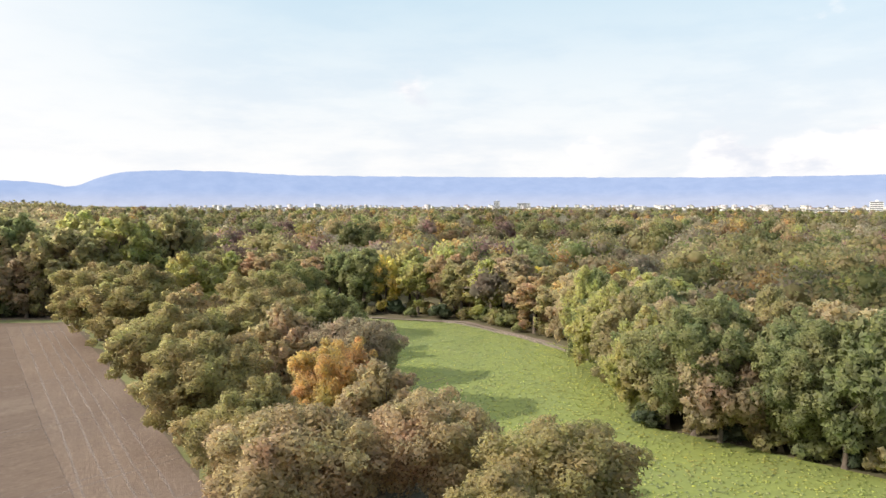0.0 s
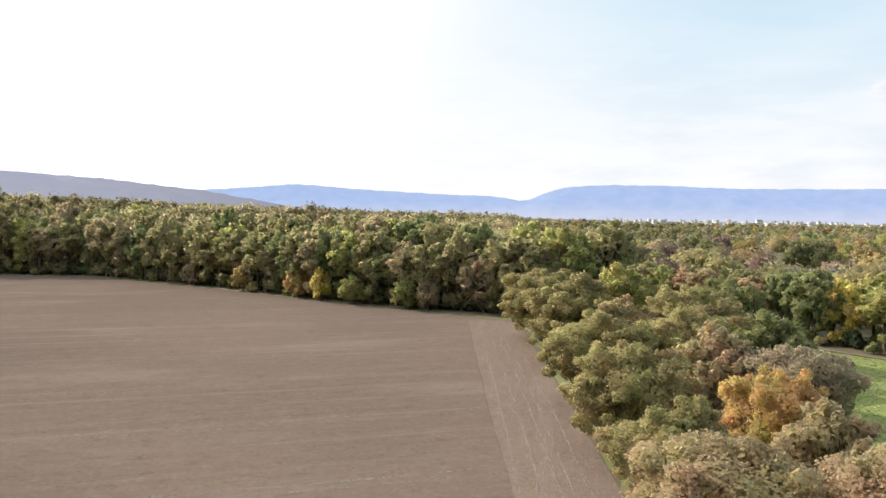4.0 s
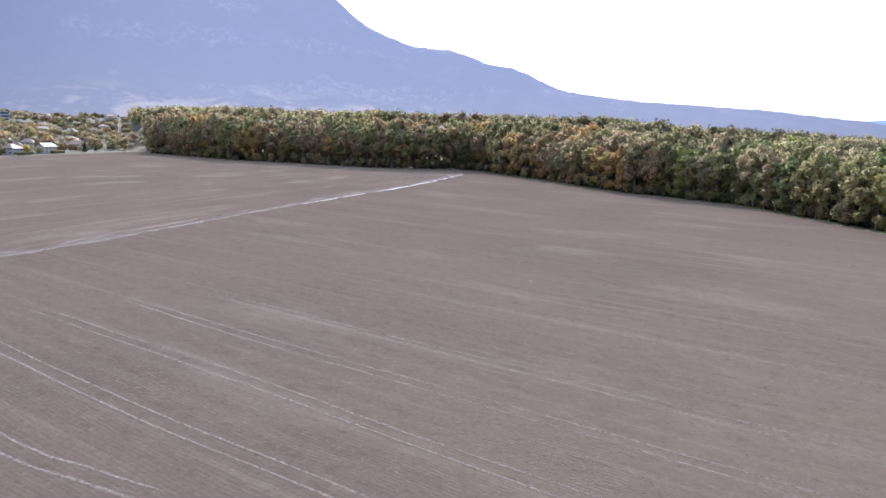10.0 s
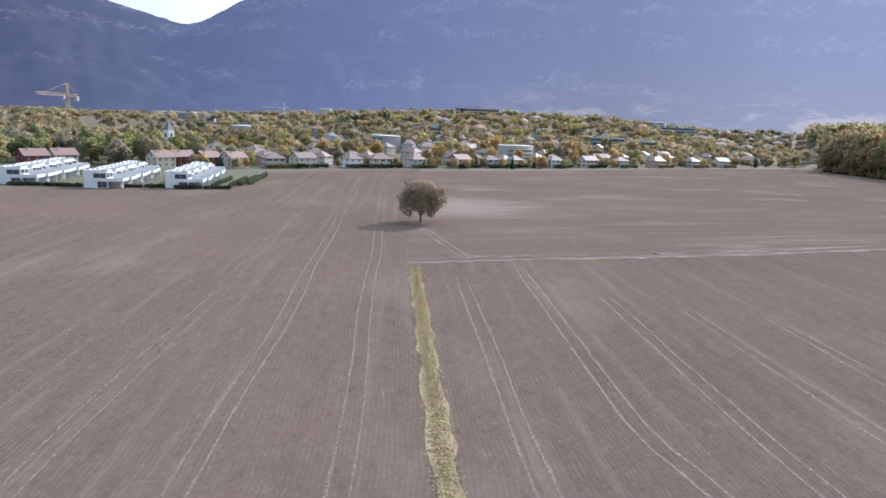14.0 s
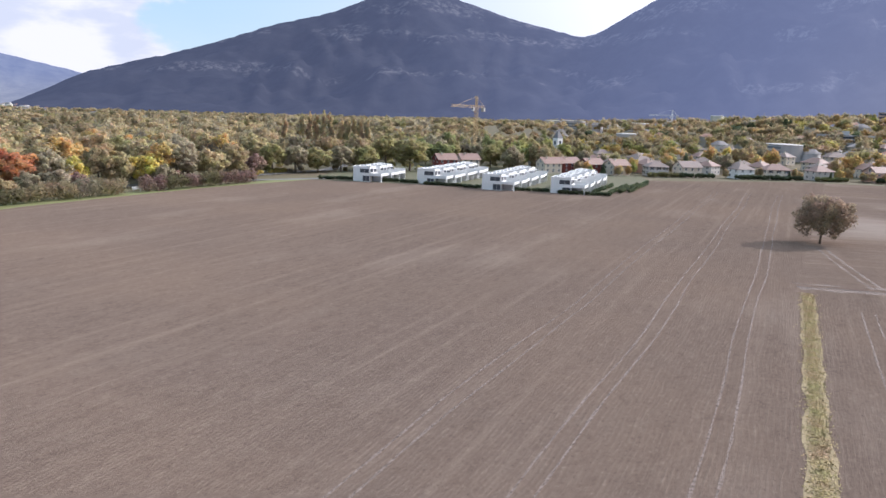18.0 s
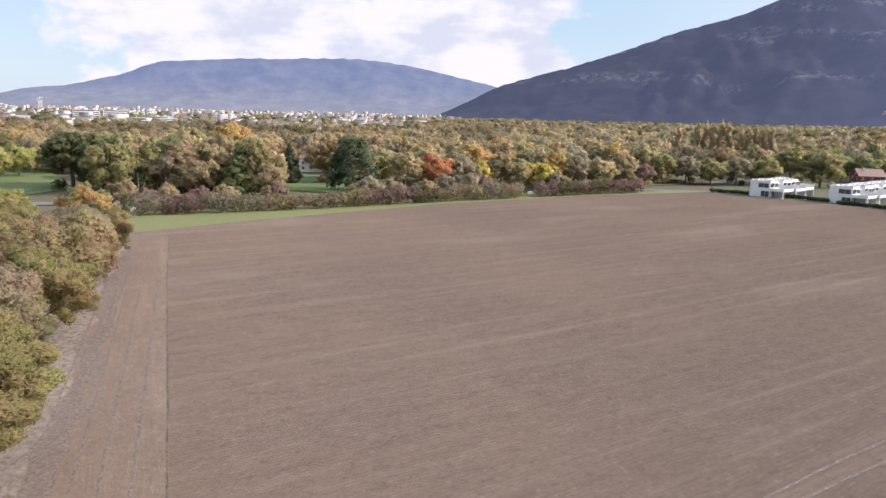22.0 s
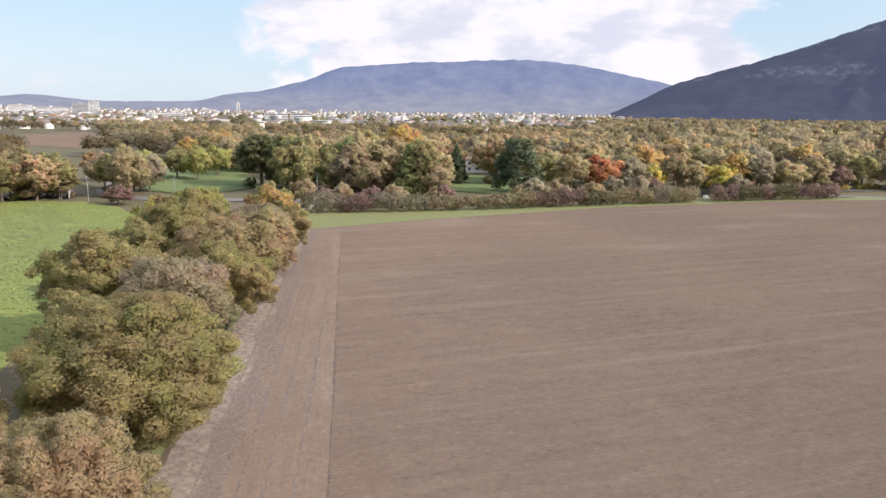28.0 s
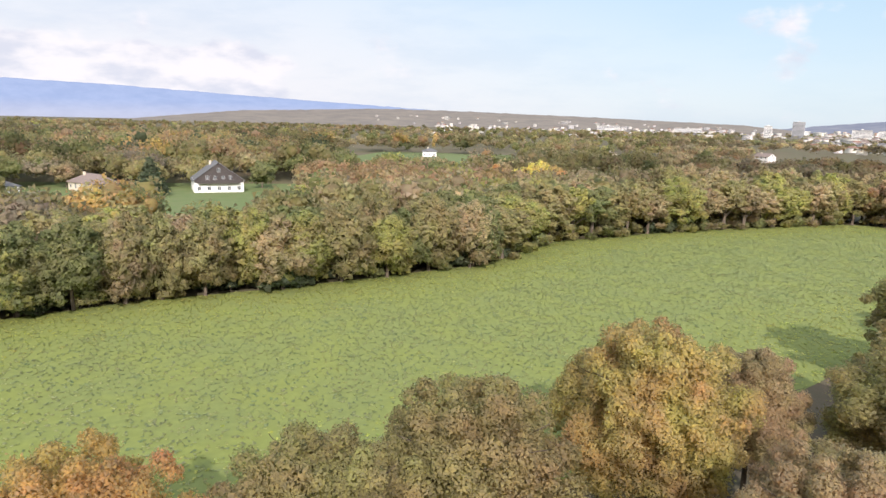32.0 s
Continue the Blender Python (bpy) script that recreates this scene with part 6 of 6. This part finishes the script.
# the dense clump beside the park lawn
for i in range(20):
    ROADSIDE.append((210.8 + 0.62 * i + rng.uniform(-0.3, 0.3), rng.uniform(243, 268), rng.uniform(14, 21.5), rng.uniform(5.0, 7.2), "wood_c" if i % 3 else "park",
                     pick(rng, [OLIVE, BROWN, TAN, OLIVE, SAND, GREEN])))
for t, d, h, r, kind, c in ROADSIDE:
    a = radians(t)
    plant(-math.sin(a) * d, math.cos(a) * d, kind, h, r * 1.15, c, f"{WORDS.get(c, 'dark olive')} autumn tree along the country road", "roadside trees", "roadside_tree")
for i in range(170):
    t = rng.uniform(180, 230)
    d = rng.uniform(292, 420)
    if t < 186 and d < 350 or 206 < t < 211 and d < 345 or 223 < t and d < 330:
        continue
    c = pick(rng, [GREY, TAN, SAND, SAND, TAN, BROWN, GOLD, OLIVE])
    plant(-math.sin(radians(t)) * d, math.cos(radians(t)) * d, pick(rng, ["wood_c", "park"]), rng.uniform(13, 17), rng.uniform(6.5, 8.5), c,
          f"{WORDS[c]} autumn tree in the park", "park trees", "park_tree")
for t, d, h, r, c in ((234, 262, 14, 7, OLIVE), (236, 275, 13, 6, BROWN), (233, 300, 12, 6, LIME), (231, 310, 13, 6, OLIVE), (229.5, 300, 14, 6, LIME), (239.5, 258, 12, 5, RUST),
                      (241, 262, 12, 7, OLIVE), (243, 258, 12, 6.5, OLIVE), (245, 262, 12, 6, GREEN), (247, 270, 12, 6, BROWN), (249, 262, 12, 6, LIME), (235, 228, 6, 4.5, PURPLE),
                      (228, 320, 13, 6, LIME), (264.2, 262, 13, 6.5, GOLD), (266.4, 266, 13.5, 7, YELLOW), (268.6, 264, 13, 6, GOLD), (265.4, 276, 14, 7, YELLOW)):
    plant(-math.sin(radians(t)) * d, math.cos(radians(t)) * d, "park", h, r, c, f"{WORDS[c]} tree near the road bend", "trees near the road bend", "park_tree")
for x, y, h, r, c in ((238, 118, 13, 6, DARK), (262, 128, 10, 5, OLIVE), (215, 160, 9, 4, OLIVE), (275, 90, 11, 5, GREEN), (255, 160, 10, 5, BROWN)):
    plant(x, y, "conifer" if c == DARK else "park", h, r, c, f"{WORDS[c]} tree in the chalet garden", "chalet garden trees", "garden_tree")


# ---- church, cranes, lamps and roadside things ----
def church(x, y):
    root = new("church")
    root.matrix_basis = Matrix.LocRotScale((x, y, 0), Euler((0, 0, radians(20))), None)
    put("nave", wall_mesh(18, 9, 7, 4, True, WHITE_WALL), root)
    put("roof", roof_mesh(18, 9, 7, 4, True, TILE_BROWN), root)
    tower = put("tower", from_bm("tower", block(-2.2, -2.2, 0, 2.2, 2.2, 17, bevel=0.1), WHITE_WALL), root, Matrix.Translation((-10.5, 0, 0)))
    bm = bmesh.new()
    bmesh.ops.create_cone(bm, cap_ends=True, segments=4, radius1=3.3, radius2=0.05, depth=5)
    put("spire", from_bm("spire", bm, TILE_GREY), tower, Matrix.LocRotScale((0, 0, 19.5), Euler((0, 0, radians(45))), None))
    for k in range(4):
        put("belfry_opening", from_bm("belfry_opening", block(-0.6, -0.05, -1.2, 0.6, 0.05, 1.2), PANE), tower,
            Matrix.Rotation(radians(90 * k), 4, "Z") @ Matrix.Translation((0, -2.24, 14)))
    for k in range(4):
        put("window", WINDOW, root, Matrix.Translation((-6 + 4 * k, -4.5, 4)))
    tagged(root, "small white village church with a square bell tower", "church")


church(-170, -408)


def lattice(length, wide, material, name):
    """A square lattice beam along x."""
    parts = []
    k = max(2, int(length / (wide * 1.2)))
    h = wide / 2
    for y, z in ((-h, -h), (h, -h), (h, h), (-h, h)):
        parts.append(tube([(0, y, z), (length, y, z)], [0.12, 0.12], 4))
    for i in range(k):
        a, b = length * i / k, length * (i + 1) / k
        for p, q in (((a, -h, -h), (b, h, -h)), ((a, h, -h), (b, h, h)), ((a, h, h), (b, -h, h)), ((a, -h, h), (b, -h, -h))):
            parts.append(tube([p, q], [0.08, 0.08], 3))
    v, f = [], []
    for pv, pf in parts:
        o = len(v)
        v += pv
        f += [tuple(j + o for j in q) for q in pf]
    return mesh_np(name, v, f, material)


def crane(x, y, high, jib, back, turn, paint, label):
    root = new("tower_crane")
    root.matrix_basis = Matrix.LocRotScale((x, y, 0), Euler((0, 0, turn)), None)
    put("base", from_bm("base", block(-2.5, -2.5, -0.2, 2.5, 2.5, 1.0, bevel=0.1), CONCRETE), root)
    put("mast", lattice(high, 1.7, paint, "mast"), root, Matrix.Rotation(radians(-90), 4, "Y"))
    put("jib", lattice(jib, 1.3, paint, "jib"), root, Matrix.Translation((0, 0, high + 0.6)))
    put("counter_jib", lattice(back, 1.3, paint, "counter_jib"), root, Matrix.LocRotScale((0, 0, high + 0.6), Euler((0, 0, math.pi)), None))
    put("counterweight", from_bm("counterweight", block(-back, -1.0, high - 2.4, -back + 2.2, 1.0, high + 0.2, bevel=0.08), CONCRETE), root)
    put("peak", lattice(6.5, 1.0, paint, "peak"), root, Matrix.LocRotScale((0, 0, high + 0.6), Euler((0, radians(-90), 0)), None))
    v, f = join_parts([tube([(0, 0, high + 7), (jib * 0.75, 0, high + 1.2)], [0.09, 0.09], 4), tube([(0, 0, high + 7), (-back * 0.9, 0, high + 1.2)], [0.09, 0.09], 4)])
    put("tie_bars", mesh_np("tie_bars", v, f, paint), root)
    put("cab", two_tone("cab", [(0.8, -1.9, high - 2.0, 2.4, -0.7, high)], TRIM_WHITE, [(2.0, -1.95, high - 1.3, 2.45, -0.9, high - 0.3)], PANE), root)
    tagged(root, label, "crane")


crane(-131, -430, 34, 29, 10, math.atan2(0.686, 0.732), CRANE_YELLOW, "yellow-orange tower crane standing above the village trees")
crane(-455, -728, 36, 27, 7, math.atan2(-0.2, 1.0), TRIM_WHITE, "white tower crane far behind the village")


def street_lamp(x, y, turn):
    root = new("street_lamp")
    root.matrix_basis = Matrix.LocRotScale((x, y, 0), Euler((0, 0, turn)), None)
    v, f = tube([(0, 0, 0), (0, 0, 4), (0, 0, 7.6), (0.5, 0, 8.2), (1.4, 0, 8.35)], [0.11, 0.09, 0.07, 0.055, 0.05], 8)
    put("pole", mesh_np("pole", v, f, STEEL, True), root)
    put("lamp_head", from_bm("lamp_head", block(1.2, -0.17, 8.25, 2.1, 0.17, 8.42, bevel=0.05), STEEL), root)
    tagged(root, "galvanised street lamp with a short arm", "street lamp", "street lamps")


for x, y, t in ((199, -129, 2.0), (202, -163, 2.2), (150, -178, 2.2), (118, -206, 2.3), (237, -164, 2.0)):
    street_lamp(x, y, t)


def shelter(x, y, turn):
    root = new("roadside_shelter")
    root.matrix_basis = Matrix.LocRotScale((x, y, 0), Euler((0, 0, turn)), None)
    put("roof", from_bm("roof", block(-3.2, -1.6, 2.5, 3.2, 1.6, 2.7, bevel=0.04), TILE_RED), root)
    put("back_wall", from_bm("back_wall", block(-3.0, 1.3, 0.0, 3.0, 1.42, 2.5), GREY_WALL), root)
    for px in (-2.9, 2.9):
        put("post", from_bm("post", block(px - 0.07, -1.4, 0.0, px + 0.07, -1.26, 2.5), STEEL), root)
    put("bench", from_bm("bench", block(-2.2, 0.8, 0.42, 2.2, 1.25, 0.5, bevel=0.02), DARK_WOOD), root)
    tagged(root, "small roadside shelter with a flat red-brown roof", "shelter")


shelter(214, -131, 2.4)


def panel_sign(x, y, turn, w, h):
    root = new("roadside_sign")
    root.matrix_basis = Matrix.LocRotScale((x, y, 0), Euler((0, 0, turn)), None)
    put("panel", from_bm("panel", block(-w / 2, -0.04, 0.9, w / 2, 0.04, 0.9 + h, bevel=0.015), TRIM_WHITE), root)
    for px in (-w * 0.35, w * 0.35):
        put("post", from_bm("post", block(px - 0.04, 0.04, 0.0, px + 0.04, 0.12, 0.9 + h), STEEL), root)
    tagged(root, "white panel on two posts beside the road", "sign", "roadside signs")


panel_sign(130, -152, 0.7, 1.8, 1.3)
panel_sign(40, -250, 0.8, 3.6, 1.0)


# ---- the town in the distance ----
def tinted(name, rough=0.8):
    m = bpy.data.materials.new(name)
    m.use_nodes = True
    n = Nodes(m.node_tree)
    a = n.add("ShaderNodeAttribute")
    a.attribute_name = "tint"
    grain = n.noise(n.add("ShaderNodeNewGeometry").outputs["Position"], 0.25, 4.0)
    c = n.mix(0.25, a.outputs["Color"], n.mix(grain, (0.3, 0.29, 0.28, 1), (0.75, 0.74, 0.73, 1)), "OVERLAY")
    b = n.add("ShaderNodeBsdfPrincipled")
    n.set(b.inputs["Base Color"], c)
    b.inputs["Roughness"].default_value = rough
    n.set(n.add("ShaderNodeOutputMaterial").inputs[0], b.outputs[0])
    return m


TOWN = tinted("town_walls_and_roofs")


def far_town(name, label, seed, n, turn0, turn1, near, far, big=0.15, rise=0.0, power=1.0, tone=1.0, slope=None):
    """Hundreds of small houses and blocks with pitched roofs and window rows, one mesh."""
    r = np.random.default_rng(seed)
    t, d = np.radians(r.uniform(turn0, turn1, n)), near + (far - near) * r.random(n) ** power
    block_like = r.random(n) < big
    w = np.where(block_like, r.uniform(14, 34, n), r.uniform(9, 15, n))
    e = np.where(block_like, r.uniform(11, 16, n), r.uniform(8, 11, n))
    h = np.where(block_like, r.uniform(8, 15, n), r.uniform(5, 8, n))
    top = np.where(block_like, 0.4, r.uniform(2, 3.5, n))
    turn = r.uniform(0, math.pi, n)
    up = np.clip((d - 2200) * rise, 0, None)
    V, F, C = [], [], []
    for i in range(n):
        gx, gy = -math.sin(t[i]) * d[i], math.cos(t[i]) * d[i]
        if turn0 == 104 and d[i] < village_start(gx, gy) + 70:
            continue
        got = slope.ray_cast(Vector((gx, gy, 2000)), Vector((0, 0, -1)))[0] if slope else None
        m = Matrix.Translation((gx, gy, got.z if got else up[i] + lift(gx, gy))) @ Matrix.Rotation(turn[i], 4, "Z")
        x, y, z = w[i] / 2, e[i] / 2, h[i]
        pts = [(-x, -y, -25), (x, -y, -25), (x, y, -25), (-x, y, -25), (-x, -y, z), (x, -y, z), (x, y, z), (-x, y, z)]
        rx = x * (0.98 if block_like[i] else 0.6)
        pts += [(-x - .4, -y - .4, z), (x + .4, -y - .4, z), (x + .4, y + .4, z), (-x - .4, y + .4, z), (-rx, -y * (0.98 if block_like[i] else 0.02), z + top[i]),
                (rx, -y * (0.98 if block_like[i] else 0.02), z + top[i]), (rx, y * (0.98 if block_like[i] else 0.02), z + top[i]), (-rx, y * (0.98 if block_like[i] else 0.02), z + top[i])]
        wall = tone * r.choice([0.72, 0.64, 0.54]) * np.array((1, r.uniform(0.93, 1.0), r.uniform(0.84, 0.98)))
        cap = np.array((0.55, 0.53, 0.5)) if block_like[i] else [np.array((0.25, 0.14, 0.10)), np.array((0.22, 0.17, 0.15)), np.array((0.18, 0.17, 0.17))][int(r.integers(3))]
        fs = [(0, 1, 5, 4), (1, 2, 6, 5), (2, 3, 7, 6), (3, 0, 4, 7), (8, 9, 13, 12), (9, 10, 14, 13), (10, 11, 15, 14), (11, 8, 12, 15), (12, 13, 14, 15)]
        cols = [wall] * 8 + [cap] * 8
        if block_like[i]:
            for k in range(int(h[i] / 3)):
                zz = 1.2 + 3 * k
                for sy in (-1, 1):
                    o = len(pts)
                    yy = sy * (y + 0.08)
                    pts += [(-x + 1, yy, zz), (x - 1, yy, zz), (x - 1, yy, zz + 1.3), (-x + 1, yy, zz + 1.3)]
                    fs.append((o, o + 1, o + 2, o + 3) if sy < 0 else (o + 3, o + 2, o + 1, o))
                    cols += [np.array((0.16, 0.17, 0.19))] * 4
        o = len(V)
        V += [tuple(m @ Vector(p)) for p in pts]
        F += [tuple(q + o for q in f) for f in fs]
        C += cols
    me = mesh_np(name, V, F, TOWN)
    tint = np.ones((len(V), 4), np.float32)
    tint[:, :3] = np.array(C)
    me.attributes.new("tint", "FLOAT_COLOR", "POINT").data.foreach_set("color", tint.ravel())
    return tagged(put(name, me), label, "town", kind="stuff")


far_town("far_town", "white town spread over the plain below the hills", 71, 1000, 195, 246, 950, 3950, 0.10, 0.006)
far_town("far_town", "white town blocks along the low ridge", 72, 160, 243, 275, 1500, 3300, 0.2, 0.006, 0.7)
far_town("far_town", "pale houses and blocks on the low ridge", 77, 60, 250, 280, 3020, 3600, 0.2, tone=0.65, slope=LOW_RIDGE)
far_town("far_town", "distant white city on the plain", 73, 260, 322, 381, 2400, 4150, 0.15, 0.003)
# the lower tone puts the backlit shade of the walls into their colour
far_town("far_town", "houses and roofs of the wider village", 74, 210, 104, 158, 540, 1300, 0.12, tone=0.7)


def tower_block(t, d, w, e, top, storeys, wall, label, turn=0.0, base=0.0):
    """A tall flat-roofed block with a band of windows on each storey."""
    root = new("apartment_block")
    a = radians(t)
    root.matrix_basis = Matrix.LocRotScale((-math.sin(a) * d, math.cos(a) * d, base), Euler((0, 0, a + turn)), None)
    put("wall", from_bm("wall", block(-w / 2, -e / 2, -2, w / 2, e / 2, top), wall), root)
    put("roof", from_bm("roof", block(-w / 2 - 0.3, -e / 2 - 0.3, top, w / 2 + 0.3, e / 2 + 0.3, top + 0.6), CONCRETE), root)
    put("lift_house", from_bm("lift_house", block(-2.5, -2.5, top + 0.6, 2.5, 2.5, top + 3.6), wall), root)
    step = top / storeys
    strip = from_bm("window_band", block(-w / 2 + 0.8, -0.06, 0, w / 2 - 0.8, 0.06, step * 0.5), PANE)
    ends = from_bm("window_band", block(-0.06, -e / 2 + 0.8, 0, 0.06, e / 2 - 0.8, step * 0.5), PANE)
    for k in range(storeys):
        put("window_band", strip, root, Matrix.Translation((0, -e / 2 - 0.02, step * (k + 0.3))))
        put("window_band", strip, root, Matrix.Translation((0, e / 2 + 0.02, step * (k + 0.3))))
        put("window_band", ends, root, Matrix.Translation((-w / 2 - 0.02, 0, step * (k + 0.3))))
        put("window_band", ends, root, Matrix.Translation((w / 2 + 0.02, 0, step * (k + 0.3))))
    tagged(root, label, "apartment block", "town blocks")


for t, d, w, e, top, k, wall, label in (
        (247.2, 2400, 34, 16, 48, 13, GREY_WALL, "dark grey twin tower block above the town"), (249.2, 2300, 22, 14, 34, 10, WHITE_WALL, "white tower block in the town"),
        (236.9, 2500, 30, 18, 42, 12, WHITE_WALL, "white slab tower block in the town"), (237.8, 2450, 44, 18, 33, 9, GREY_WALL, "grey apartment slab beside a white tower"), (241.5, 2400, 60, 16, 27, 8, WHITE_WALL, "white apartment slab in the town"),
        (239.6, 2350, 80, 16, 22, 6, WHITE_WALL, "white apartment slab in the town"), (226.8, 2600, 12, 12, 42, 11, WHITE_WALL, "slim white tower in the town"),
        (223.9, 1500, 46, 14, 17, 5, WHITE_WALL, "white apartment slab above the trees"), (222.0, 1450, 40, 14, 18, 5, WHITE_WALL, "white apartment slab above the trees"),
        (231.5, 1900, 60, 16, 14, 4, WHITE_WALL, "long white apartment slab"), (260.8, 2300, 70, 18, 24, 6, WHITE_WALL, "white slab on the low ridge"),
        (254.8, 2300, 80, 18, 22, 6, WHITE_WALL, "white slab on the low ridge"), (243.2, 2300, 50, 16, 28, 8, WHITE_WALL, "white apartment slab in the town"),
        (355.1, 3200, 26, 20, 34, 10, WHITE_WALL, "white tower block of the distant city"), (352.9, 3200, 60, 18, 24, 7, WHITE_WALL, "white blocks of the distant city"),
        (330.7, 1500, 70, 18, 16, 5, WHITE_WALL, "long white apartment block beyond the woods"), (327.6, 1500, 22, 16, 30, 9, WHITE_WALL, "white tower block beyond the woods"),
        (122.4, 700, 40, 14, 11, 3, GREY_WALL, "grey flat-roofed apartment block in the village"), (119.6, 720, 34, 14, 11, 3, PALE_WALL, "pale flat-roofed apartment block in the village"),
        (132.6, 820, 50, 14, 13, 4, ROSE_WALL, "rose-coloured apartment row in the village"), (136.1, 640, 40, 12, 9, 3, GREY_WALL, "grey flat-roofed block in the village"),
        (117.3, 900, 50, 14, 13, 4, GREY_WALL, "grey flat-roofed apartment block in the village")):
    tower_block(t, d, w, e, top, k, wall, label, 0.0, lift(-math.sin(radians(t)) * d, math.cos(radians(t)) * d))
